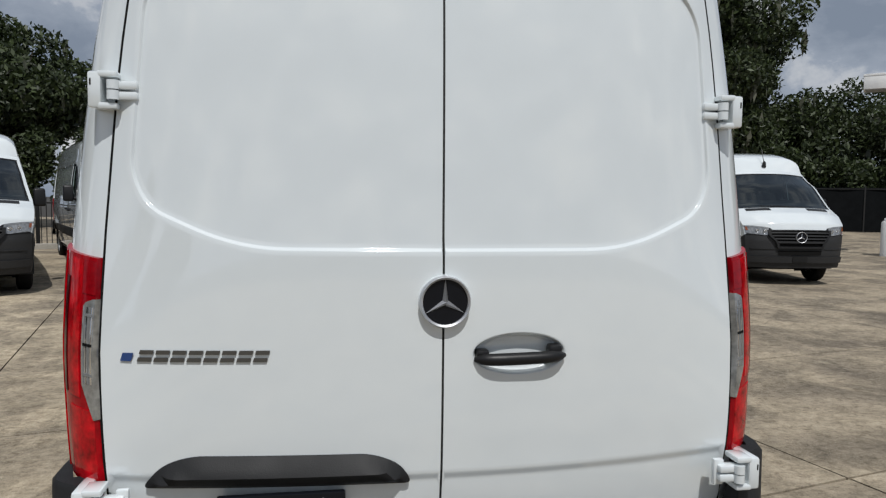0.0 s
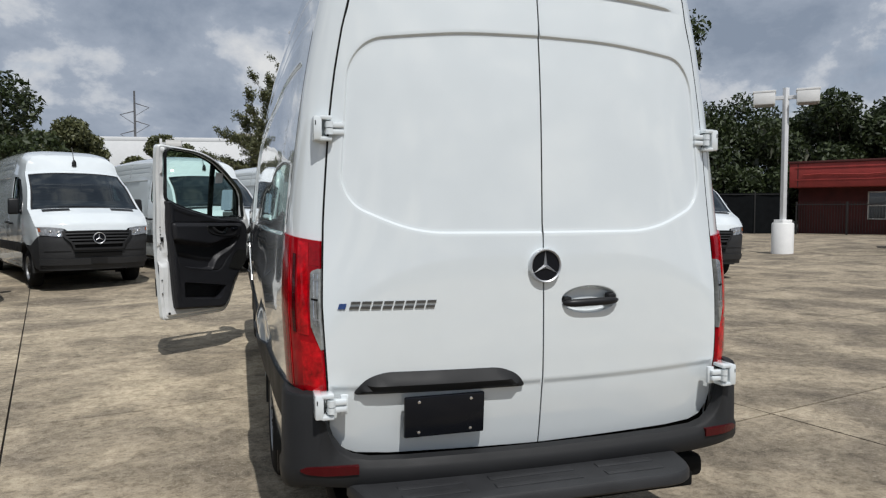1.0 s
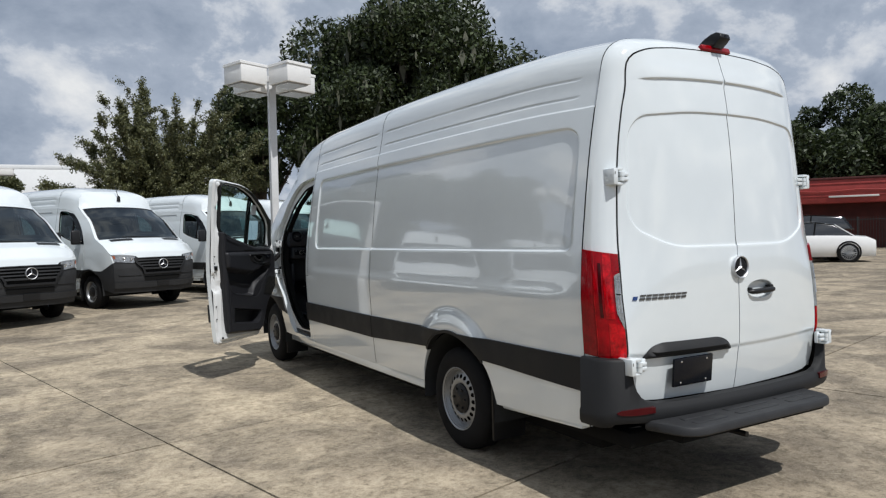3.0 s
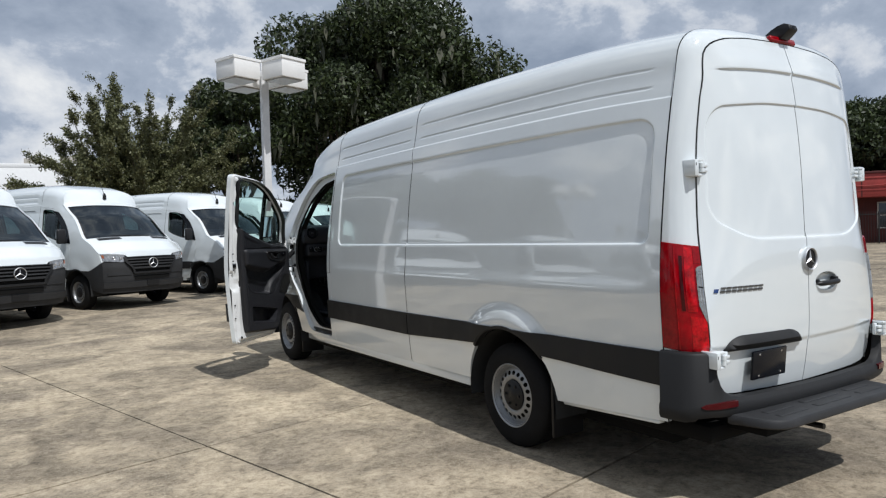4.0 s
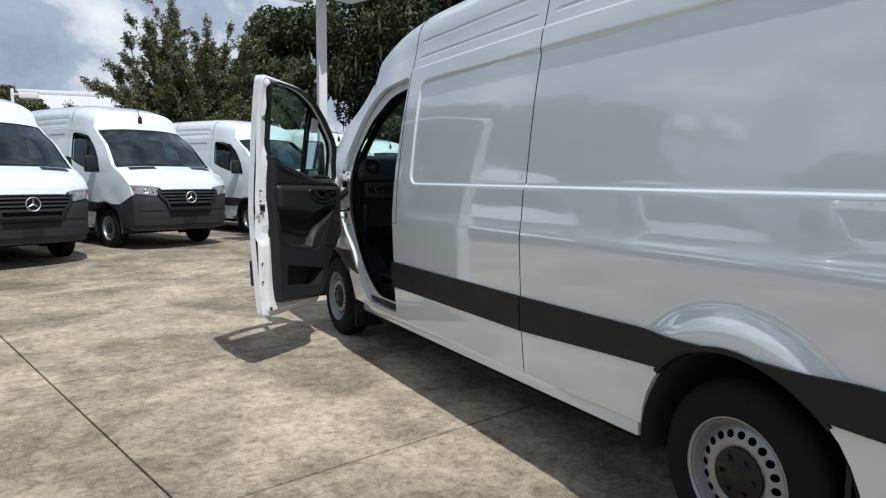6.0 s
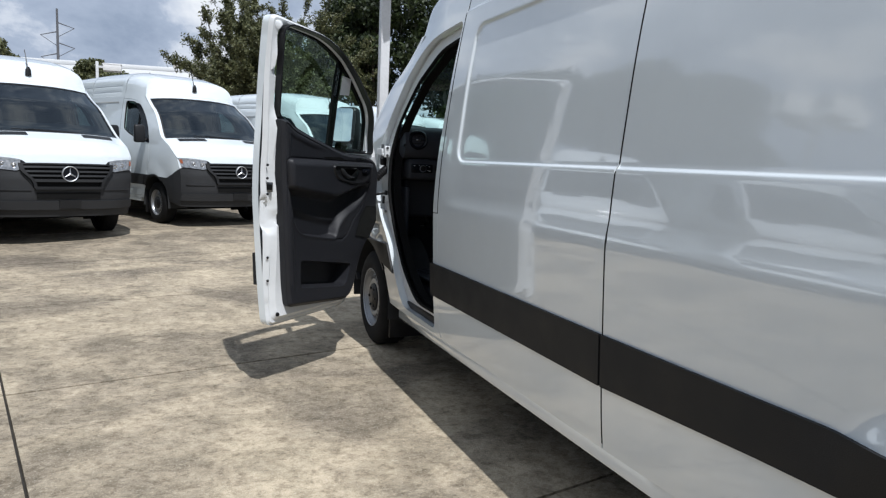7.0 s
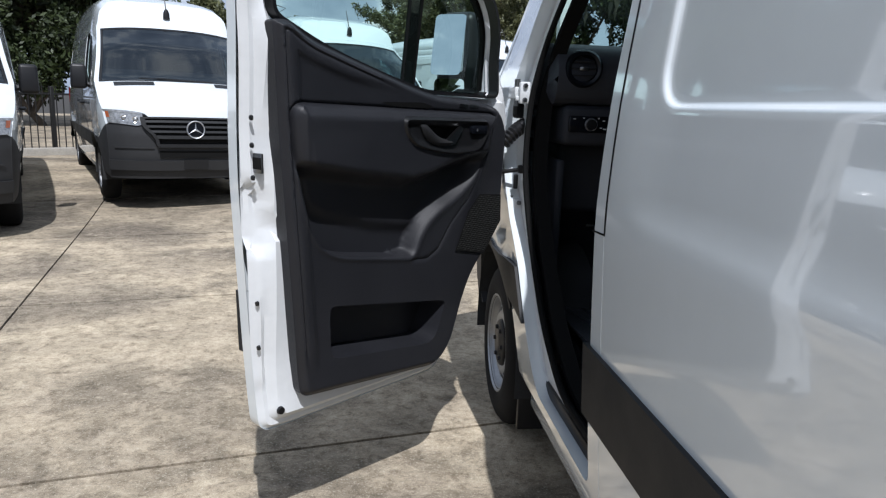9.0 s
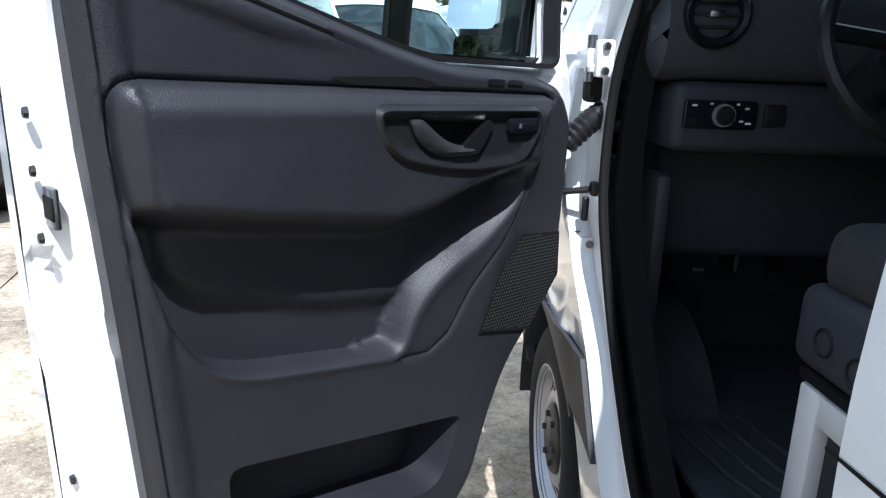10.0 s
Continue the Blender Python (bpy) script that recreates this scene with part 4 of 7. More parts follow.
def bumper(van, hero):
    """Wrap-round rear bumper with reflectors, a tread step in its middle."""
    bm = bmesh.new()
    half_ = [(0.986, 0.205, 0.83), (0.986, 0.13, 0.83), (0.983, 0.075, 0.83), (0.967, 0.030, 0.83), (0.937, -0.003, 0.83), (0.905, -0.024, 0.83), (0.868, -0.045, 0.83), (0.848, -0.054, 0.80), (0.836, -0.058, 0.72),
             (0.818, -0.063, 0.668), (0.79, -0.069, 0.628), (0.75, -0.076, 0.602), (0.69, -0.084, 0.588), (0.55, -0.094, 0.582), (0.28, -0.102, 0.578)]
    path_ = [(-x, y, t) for x, y, t in half_] + [(0, -0.105, 0.576)] + half_[::-1]
    rows = []
    for i, (x, y, top) in enumerate(path_):
        low = float(np.interp(abs(x), [0.0, 0.70, 0.88, 0.95, 0.985], [0.484, 0.492, 0.502, 0.494, 0.474]))
        out = [(0.05, low - 0.01), (0.012, low), (0.0, low + 0.02), (0.0, min(low + 0.07, top - 0.03)), (0.008, min(low + 0.085, top - 0.02)), (0.012, top - 0.012), (0.022, top), (0.06, top + 0.004)]
        nx, ny = (x * 0.25, -1.0) if abs(x) < 0.86 else ((x, -0.9) if abs(x) < 0.95 else (x, -0.1))
        l = math.hypot(nx, ny)
        rows.append([bm.verts.new((x - nx / l * d, y - ny / l * d, z)) for d, z in out])
    for a, b in zip(rows, rows[1:]):
        for k in range(len(a) - 1):
            bm.faces.new((a[k], b[k], b[k + 1], a[k + 1]))
    bmesh.ops.recalc_face_normals(bm, faces=bm.faces)
    bump = part("rear_bumper", bm, PLASTIC, van, "dark grey plastic rear bumper")
    for s in (-1, 1):
        bm = bmesh.new()
        rows = []
        for x, y, z0, z1 in ((0.926, -0.017, 0.552, 0.560), (0.905, -0.031, 0.545, 0.572), (0.868, -0.051, 0.543, 0.577), (0.836, -0.064, 0.543, 0.579), (0.79, -0.076, 0.544, 0.580), (0.725, -0.087, 0.546, 0.580)):
            rows.append([bm.verts.new((s * x, y + d, z)) for d, z in ((0.02, z0), (0.0, z0 + 0.002), (0.0, z1 - 0.002), (0.02, z1))])
        for p, q in zip(rows, rows[1:]):
            for k in range(3):
                bm.faces.new((p[k], q[k], q[k + 1], p[k + 1]))
        bm.faces.new(rows[-1])
        bmesh.ops.recalc_face_normals(bm, faces=bm.faces)
        part("reflector", bm, REFLECTOR, bump, "red reflector strip")
    if not hero:
        return
    bm = bmesh.new()
    plan = dense(rounded([(-0.765, -0.05), (-0.70, -0.305), (0.53, -0.305), (0.585, -0.05)], [0.0, 0.13, 0.13, 0.0], 8), 0.05)
    rings = []
    for by, z in ((0.030, 0.452), (0.008, 0.456), (0.0, 0.464), (0.0, 0.490), (0.008, 0.503), (0.028, 0.508), (0.060, 0.506)):
        rings.append([bm.verts.new((x, y, z)) for x, y in shrunk(plan, by)])
    for p, q in zip(rings, rings[1:]):
        for k in range(len(p)):
            bm.faces.new((p[k - 1], p[k], q[k], q[k - 1]))
    bm.faces.new(rings[0][::-1])
    bm.faces.new(rings[-1])
    bmesh.ops.recalc_face_normals(bm, faces=bm.faces)
    stepb = part("rear_step", bm, TREAD, van, "ribbed dark plastic rear step")
    for x0, x1 in ((-0.60, -0.36), (-0.26, 0.08), (0.18, 0.42)):
        for k in range(2):
            bm = bmesh.new()
            box(bm, (x0, -0.245 + k * 0.075, 0.504), (x1, -0.205 + k * 0.075, 0.5095), 0.003, 2)
            part("tread_pad", bm, TREAD, stepb)
    bm = bmesh.new()
    tube(bm, [(-0.20, -0.06, 0.385), (-0.20, -0.24, 0.385)], 0.016, 10)
    part("tow_eye", bm, BLACK, van)


def fittings(van):
    """Badge, lettering, handles, plate, camera and high brake lamp on the rear doors."""
    y = float(rear_y(np.array([0.0]), np.array([1.275]))[0])
    bm = bmesh.new()
    turned(bm, [(0.060, 0.004), (0.0655, 0.001), (0.0675, -0.012)], pose(0.002, y - 0.004, 1.275, 0, 0, -90), 40)
    part("badge_seat", bm, PAINT, van)
    badge(van, pose(0.002, y - 0.014, 1.275, 0, 0, -90), 0.065, "rear_badge")
    # pull handle in its cup
    yh = float(rear_y(np.array([0.20]), np.array([1.138]))[0])
    bm = bmesh.new()
    pts = [(0.20 + 0.119 * t, yh - 0.004 - 0.018 * (1 - abs(t) ** 4), 1.129 + 0.003 * t) for t in np.linspace(-1, 1, 17)]
    tube(bm, pts, [0.006 + 0.010 * (1 - abs(t) ** 8) for t in np.linspace(-1, 1, 17)], 14)
    pull = part("door_pull", bm, BLACK, van, "black door handle in an oval recess")
    bm = bmesh.new()
    box(bm, (0.275, yh - 0.012, 1.128), (0.312, yh + 0.026, 1.160), 0.01, 2)
    part("lock", bm, BLACK, pull)
    bm = bmesh.new()
    box(bm, (0.086, yh - 0.008, 1.128), (0.120, yh + 0.026, 1.150), 0.008, 2)
    part("pivot", bm, BLACK, pull)
    # grip bar over the number plate
    bm = bmesh.new()
    o = rounded([(-0.735, 0.818), (-0.075, 0.814), (-0.105, 0.862), (-0.175, 0.892), (-0.62, 0.896), (-0.69, 0.872)], [0.02, 0.02, 0.05, 0.06, 0.06, 0.05])

    def place(p):
        d = signed(p, o)
        yy = rear_y(p[:, 0], np.full(len(p), 0.85)) - 0.006 - 0.032 * smooth01(d / 0.030)
        return np.stack([p[:, 0], yy, p[:, 1] - 0.004 * smooth01(d / 0.03)], 1)
    sheet(o, place, 0.02, bm=bm, rim=lambda c: (0, 0.03, 0))
    bmesh.ops.recalc_face_normals(bm, faces=bm.faces)
    part("grip_bar", bm, PLASTIC, van, "dark grey grip bar over the plate")
    bm = bmesh.new()
    box(bm, (-0.155, -0.008, -0.078), (0.155, 0.008, 0.078), 0.006, 2, pose(-0.398, -0.052, 0.728, 5, 0, 0))
    plate = part("plate_holder", bm, STAR_BACK, van, "empty black number plate holder")
    for x in (-0.10, 0.10):
        for z in (-0.058, 0.058):
            bm = bmesh.new()
            turned(bm, [(0.0, 0.012), (0.006, 0.010), (0.007, 0.006)], pose(-0.398, -0.052, 0.728, 5, 0, 0) @ pose(x, 0, z, 0, 0, -90), 10)
            part("screw", bm, CHROME, plate)
    # model lettering as plain slanted bars, and a blue tab before it
    def bars(x0, z0, cells, mat):
        bm = bmesh.new()
        for quad in cells:
            vs = []
            for d in (0.0002, -0.0032):
                for u, w in quad:
                    px = x0 + u + 0.30 * w
                    vs.append(bm.verts.new((px, float(rear_y(np.array([px]), np.array([z0]))[0]) - 0.0014 + d, z0 + w)))
            bm.faces.new(vs[4:])
            for k in range(4):
                bm.faces.new((vs[k], vs[(k + 1) % 4], vs[4 + (k + 1) % 4], vs[4 + k]))
        bmesh.ops.recalc_face_normals(bm, faces=bm.faces)
        return part("lettering", bm, mat, van)
    block = lambda u0, u1, w0, w1: [(u0, w0), (u1, w0), (u1, w1), (u0, w1)]
    cells = []
    for k in range(8):
        u = k * 0.0395
        cells += [block(u, u + 0.033, 0.0195, 0.0295), block(u, u + 0.033, 0.0015, 0.0115)]
    bars(-0.744, 1.128, cells, BADGE)
    bars(-0.784, 1.130, [block(0.0, 0.026, 0.0, 0.020)], BLUE)
    # brake lamp and camera at the top
    bm = bmesh.new()
    box(bm, (-0.125, -0.01, -0.02), (0.125, 0.03, 0.02), 0.012, 3, pose(0, 0.078, 2.548, -18, 0, 0))
    part("high_brake_lamp", bm, REDDARK, van, "red high brake lamp")
    bm = bmesh.new()
    fin = [(0.21, 2.57), (0.125, 2.614), (0.08, 2.632), (0.045, 2.637), (0.012, 2.622), (0.004, 2.596), (0.026, 2.576), (0.06, 2.55)]
    rings = [[bm.verts.new((e * 0.046 * (1 - 3.2 * max(z - 2.58, 0.0)) * (0.65 if y > 0.15 else 1.0), y, z)) for y, z in fin] for e in (-1, 1)]
    bm.faces.new(rings[0])
    bm.faces.new(rings[1][::-1])
    for k in range(len(fin)):
        bm.faces.new((rings[0][k - 1], rings[1][k - 1], rings[1][k], rings[0][k]))
    bmesh.ops.recalc_face_normals(bm, faces=bm.faces)
    bmesh.ops.bevel(bm, geom=list(bm.edges), offset=0.006, segments=2, profile=0.5, affect="EDGES")
    cam_ = part("rear_camera", bm, BLACK, van, "black reversing camera housing")
    bm = bmesh.new()
    turned(bm, [(0.0, 0.004), (0.010, 0.003), (0.013, -0.006)], pose(0, 0.007, 2.606, 0, 0, -90), 16)
    part("camera_lens", bm, STAR_BACK, cam_)


# ---- van: wheels, doors, cab ----
def wheel_at(van, s, y, hero):
    m = pose(s * 0.955, y, HUB_Z) if s > 0 else pose(s * 0.955, y, HUB_Z, 0, 0, 180)
    bm = bmesh.new()
    R = TYRE
    turned(bm, [(0.205, -0.005), (0.225, 0.006), (0.27, 0.010), (0.305, 0.004), (R - 0.028, -0.006), (R - 0.008, -0.022), (R, -0.045), (R, -0.17), (R - 0.02, -0.205), (0.27, -0.22), (0.20, -0.21)], m, 44)
    tyre = part("wheel", bm, RUBBER, van, "black tyre on a silver steel wheel")
    if hero:
        bm = bmesh.new()
        for k in range(88):
            for h0, h1 in ((-0.085, -0.055),) if k % 2 == 0 else ((-0.064, -0.046),):
                box(bm, (h0, -0.0085, R - 0.024 if h1 > -0.02 else R - 0.004), (h1, 0.0085, R - 0.006 if h1 > -0.02 else R + 0.0025), 0, 1, m @ pose(0, 0, 0, k * 360 / 88, 0, 0))
        part("tread", bm, RUBBER, tyre)
    # rim: outer lip, then a dished disc with round windows
    bm = bmesh.new()
    turned(bm, [(0.198, -0.20), (0.200, -0.012), (0.214, 0.004), (0.219, 0.003), (0.216, -0.003), (0.203, -0.006), (0.195, -0.03), (0.188, -0.045)], m, 44)
    part("rim", bm, STEEL, tyre)
    n = 20
    holes = [[(0.153 * math.cos(b) + 0.0165 * math.cos(a), 0.153 * math.sin(b) + 0.0150 * math.sin(a)) for a in np.linspace(0, 2 * math.pi, 13)[:-1]] for b in (2 * math.pi * k / n for k in range(n))]
    ring = lambda r: [(r * math.cos(a), r * math.sin(a)) for a in np.linspace(0, 2 * math.pi, 41)[:-1]]

    def place(p):
        r = np.hypot(p[:, 0], p[:, 1])
        h = np.interp(r, [0, 0.075, 0.085, 0.10, 0.115, 0.13, 0.17, 0.190], [-0.025, -0.025, -0.032, -0.030, -0.018, -0.016, -0.030, -0.046])
        return np.array([(m @ Vector((a, b, c)))[:] for a, b, c in zip(h, p[:, 0], p[:, 1])])
    bm = sheet(ring(0.190), place, 0.022 if hero else 0.05, holes=holes, loops=[ring(0.085), ring(0.115)])
    bmesh.ops.recalc_face_normals(bm, faces=bm.faces)
    disc = part("wheel_disc", bm, STEEL, tyre, "silver steel disc with a ring of round holes")
    bm = bmesh.new()
    turned(bm, [(0.0, -0.004), (0.045, -0.004), (0.05, -0.008), (0.095, -0.008), (0.103, -0.014), (0.106, -0.034)], m, 32)
    part("hub_cap", bm, BLACK, tyre, "black hub cap")
    for k in range(6):
        a = 2 * math.pi * k / 6
        bm = bmesh.new()
        turned(bm, [(0.0, 0.004), (0.009, 0.002), (0.011, -0.010)], m @ pose(0, 0.072 * math.cos(a), 0.072 * math.sin(a)), 8)
        part("wheel_bolt", bm, BLACK, tyre)
    bm = bmesh.new()
    turned(bm, [(0.0, -0.09), (0.196, -0.09)], m, 24)
    part("brake_disc", bm, GAP, tyre)


def door_skin(s, lift=0.0):
    f = skin(s, lift)
    return lambda p: f(longer(p))


def cab_door(van, s, hero, opened=0.0):
    """A cab door with its window, shaped on the body's side, then swung about its hinges."""
    hinge = Matrix.Translation((s * 0.949, 5.727, 0))
    m = hinge @ Matrix.Rotation(radians(opened) * -1, 4, "Z") @ hinge.inverted()
    edge = shrunk(dense(DOOR_HEM if opened else DOOR_FLAT, 0.04), 0.005)
    base = door_skin(s)

    def put(f):
        def place(p):
            return np.array([(m @ Vector(c))[:] for c in f(p)])
        return place

    back_ = m.to_3x3() @ Vector((-s * 0.045, 0, 0))
    bm = sheet(edge, put(base), 0.05, holes=[WINDOW], rim=lambda c: back_)
    bmesh.ops.recalc_face_normals(bm, faces=bm.faces)
    door = part("cab_door", bm, PAINT, van, "white cab door standing open" if opened else "white cab door")
    # window seal, pane, divider
    inner = shrunk(dense(WINDOW, 0.04), 0.012)
    bm = sheet(dense(WINDOW, 0.04), put(door_skin(s, -0.008)), 0.05, holes=[inner], rim=lambda c: back_ * 0.5)
    part("window_seal", bm, GAP, door)
    bm = sheet(dense(WINDOW, 0.04), put(door_skin(s, -0.022)), 0.08)
    pane = part("window_pane", bm, GLASS, door, "greenish side window glass")
    pane.visible_shadow = False
    bm = sheet([(5.062, 1.415), (5.112, 1.41), (5.10, 2.0), (5.05, 2.04)], put(door_skin(s, -0.014)), 0.05, rim=lambda c: back_ * 0.4)
    bmesh.ops.recalc_face_normals(bm, faces=bm.faces)
    part("window_bar", bm, GAP, door)
    if opened:
        bm = sheet([(5.115, 1.79), (5.205, 1.795), (5.203, 1.90), (5.113, 1.915)], put(door_skin(s, -0.030)), 0.05)
        part("window_sticker", bm, PAINT_IN, door, "white paper sticker on the glass")
    strip = [(4.492, 0.635), (5.325, 0.635), (5.43, 0.81), (5.43, 0.82), (4.492, 0.82)]
    bm = sheet(strip, put(door_skin(s, 0.030 if opened else 0.012)), 0.06, rim=lambda c: back_ * (0.7 if opened else 0.3))
    bmesh.ops.recalc_face_normals(bm, faces=bm.faces)
    part("door_cladding", bm, PLASTIC, door)
    bm = bmesh.new()
    p = [base(np.array([[y, 1.18]]))[0] + np.array((s * d, 0, 0)) for y, d in ((4.56, 0.0), (4.58, 0.035), (4.66, 0.045), (4.76, 0.035), (4.79, 0.0))]
    tube(bm, [m @ Vector(q) for q in p], [0.018, 0.021, 0.024, 0.021, 0.018], 8)
    part("door_handle", bm, BLACK, door)
    if s > 0 and not hero:
        bm = bmesh.new()
        p = [skin(s)(np.array([[y, 1.20]]))[0] + np.array((s * d, 0, 0)) for y, d in ((4.20, 0.0), (4.22, 0.035), (4.30, 0.045), (4.40, 0.035), (4.43, 0.0))]
        tube(bm, [Vector(q) for q in p], [0.018, 0.021, 0.024, 0.021, 0.018], 8)
        part("sliding_door_handle", bm, BLACK, van)
    mirror(door, s, m if opened else None)
    if not hero:
        front = rounded([(4.86, 2.085), (5.10, 2.075), (5.40, 1.80), (5.56, 1.60), (5.655, 1.40), (5.66, 1.355), (5.36, 1.40), (5.30, 1.70), (5.02, 2.01)], [0.02, 0.08, 0.1, 0.08, 0.04, 0.02, 0.03, 0.1, 0.05])
        bm = sheet(front, skin(s, 0.006), 0.05, rim=lambda c: (-s * 0.012, 0, 0))
        bmesh.ops.recalc_face_normals(bm, faces=bm.faces)
        part("mirror_sail", bm, STAR_BACK, door, "black corner panel of the window")
    if opened:
        door_inside(door, s, m, put)
    return door


def door_inside(door, s, m, put):
    """The inner side of the open door: pressed frame, trim card with pocket, armrest, release and speaker."""
    def inner(depth):
        """Map (y, z) to a surface that lies depth inside the outer skin."""
        f = door_skin(s, 0.0)

        def place(p):
            c = f(p)
            flat = np.interp(p[:, 1], [0.4, 1.3, 1.6, 2.1], [0.985, 0.985, 0.972, 0.905])
            c[:, 0] = s * (np.minimum(np.abs(c[:, 0]), flat) - (depth(p) if callable(depth) else depth))
            return c
        return put(place)

    to_in = m.to_3x3() @ Vector((-s * 1.0, 0, 0))
    edge = shrunk(dense(DOOR_HEM, 0.04), 0.005)
    win = shrunk(dense(WINDOW, 0.04), 0.004)

    def frame_depth(p):
        d = np.minimum(off_line(p, edge), off_line(p, win) * 1.5)
        return 0.040 + 0.022 * smooth01(d / 0.018) + 0.030 * smooth01((d - 0.030) / 0.022)
    card = rounded([(4.59, 0.50), (5.14, 0.46), (5.21, 0.53), (5.31, 0.77), (5.455, 0.93), (5.47, 1.30), (5.43, 1.372), (5.33, 1.402), (5.10, 1.414), (4.939, 1.453), (4.768, 1.503), (4.62, 1.548), (4.552, 1.592), (4.508, 1.588), (4.545, 1.10)],
                   [0.03, 0.05, 0.04, 0.06, 0.05, 0.03, 0.03, 0.05, 0.06, 0.06, 0.06, 0.05, 0.02, 0.01, 0.1])
    # pressings along the shut face: a swage and a notch below the latch
    notch = rounded([(4.47, 1.16), (4.50, 1.15), (4.555, 1.04), (4.55, 1.0), (4.50, 0.93), (4.47, 0.98)], 0.012)
    swage = [(4.50, 0.55), (4.515, 0.95), (4.53, 1.20), (4.515, 1.55)]

    def shaped(p):
        d = frame_depth(p)
        d = d - 0.026 * smooth01(signed(p, notch) / 0.012)
        d = d + 0.010 * np.exp(-(off_line(p, swage, False) / 0.012) ** 2)
        return d + 0.006 * np.sin(p[:, 1] * 9.0) * smooth01((4.58 - p[:, 0]) / 0.05)
    bm = sheet(edge, inner(shaped), 0.028, holes=[win, shrunk(dense(card, 0.05), 0.03)], loops=[shrunk(edge, k) for k in (0.009, 0.018, 0.030)])
    bmesh.ops.recalc_face_normals(bm, faces=bm.faces)
    part("door_inner_panel", bm, PAINT_IN, door, "white pressed inner frame of the door")
    # seal round the inner frame of the window
    ring = shrunk(win, -0.010)
    bm = sheet(ring, inner(0.098), 0.04, holes=[win], rim=lambda c: -to_in * 0.04)
    bmesh.ops.recalc_face_normals(bm, faces=bm.faces)
    part("window_trim", bm, BLACK, door)
    # trim card
    field = rounded([(4.555, 1.378), (5.385, 1.360), (5.350, 1.22), (5.296, 1.125), (5.208, 1.061), (5.123, 1.020), (5.058, 0.960), (5.018, 0.872), (4.73, 0.915), (4.66, 0.945), (4.61, 1.03), (4.575, 1.17), (4.552, 1.30)],
                    [0.05, 0.03, 0.06, 0.06, 0.06, 0.06, 0.06, 0.03, 0.05, 0.04, 0.06, 0.06, 0.05], 8)
    cup = rounded([(4.902, 1.346), (5.305, 1.342), (5.322, 1.30), (5.272, 1.222), (5.10, 1.214), (4.945, 1.252)], [0.055, 0.03, 0.03, 0.05, 0.08, 0.06], 8)
    cups_ = dense(cup, 0.015)
    bowl = rounded([(4.99, 1.318), (5.172, 1.316), (5.14, 1.262), (5.06, 1.255)], [0.02, 0.01, 0.03, 0.03])
    pocket = rounded([(4.69, 0.598), (5.112, 0.550), (5.178, 0.694), (4.684, 0.770)], [0.03, 0.05, 0.03, 0.03])
    crest = rounded([(5.018, 0.870), (5.058, 0.960), (5.123, 1.020), (5.208, 1.061), (5.296, 1.125), (5.350, 1.22), (5.385, 1.35), (5.386, 1.30)], [0, 0.06, 0.06, 0.06, 0.06, 0.06, 0.0, 0.0], 6)[:-1]
    rim_line = dense([(5.01, 0.866), (5.08, 0.862), (5.13, 0.890), (5.188, 0.975), (5.268, 1.055), (5.318, 1.155), (5.366, 1.28), (5.398, 1.365)], 0.02, False)

    def depth(p):
        y, z = p[:, 0], p[:, 1]
        d = 0.125 + 0.022 * smooth01(signed(p, card) / 0.02)
        rim_in = signed(p, card)
        edgy = np.maximum(smooth01((4.80 - y) / 0.12), smooth01((z - 1.42) / 0.04)) * smooth01((z - 0.56) / 0.1)
        d = d + 0.007 * (1 - smooth01((rim_in - 0.052) / 0.014)) * edgy - 0.006 * np.exp(-((rim_in - 0.026) / 0.0045) ** 2) * edgy
        a = signed(p, field)
        # along the grab curve the wall falls away gently, elsewhere it is short
        grab = smooth01((y - 4.92) / 0.16) * smooth01((1.33 - z) / 0.14)
        soft = 0.008 + 0.046 * grab
        # the upper half of the field swells out into the armrest, the lower half is hollow
        low = np.interp(y, [4.58, 4.76, 4.97, 5.06, 5.16, 5.28], [1.165, 1.132, 1.103, 1.12, 1.155, 1.18])
        sw = smooth01((z - low) / 0.055)
        d = d - 0.058 * smooth01(a / soft) * (1 - sw) + sw * (0.018 * smooth01((a - 0.001) / 0.010) + 0.022 * smooth01((a - 0.004) / 0.04))
        d = d + 0.018 * (1 - sw) * smooth01((z - np.interp(y, [4.62, 4.69, 4.88, 5.02], [1.06, 1.02, 0.965, 0.945])) / 0.05) * smooth01((a - 0.01) / 0.04)
        d = d - 0.105 * smooth01(signed(p, pocket) / 0.014)
        # raised grab curve and the fine line beside it
        d = d + 0.007 * np.exp(-(off_line(p, crest, False) / 0.030) ** 2) * grab * smooth01((z - 0.92) / 0.14)
        d = d - 0.005 * np.exp(-(off_line(p, rim_line, False) / 0.004) ** 2)
        # joint round the inset panel
        d = d - 0.007 * np.exp(-(a / 0.0032) ** 2) * (1 - grab) * sw + 0.0045 * np.exp(-((a + 0.005) / 0.006) ** 2) * (1 - sw) * (1 - 0.6 * grab)
        return d
    ls = [shrunk(dense(q, 0.012), k) for q, k in ((field, -0.016), (field, -0.010), (field, -0.005), (field, -0.0005), (field, 0.004), (field, 0.009), (field, 0.016), (field, 0.027), (field, 0.040), (card, 0.003), (card, 0.008), (card, 0.014), (card, 0.021), (card, 0.026), (card, 0.031), (card, 0.052), (card, 0.059), (card, 0.066), (pocket, -0.004), (pocket, 0.0), (pocket, 0.007), (pocket, 0.014), (pocket, 0.020))]
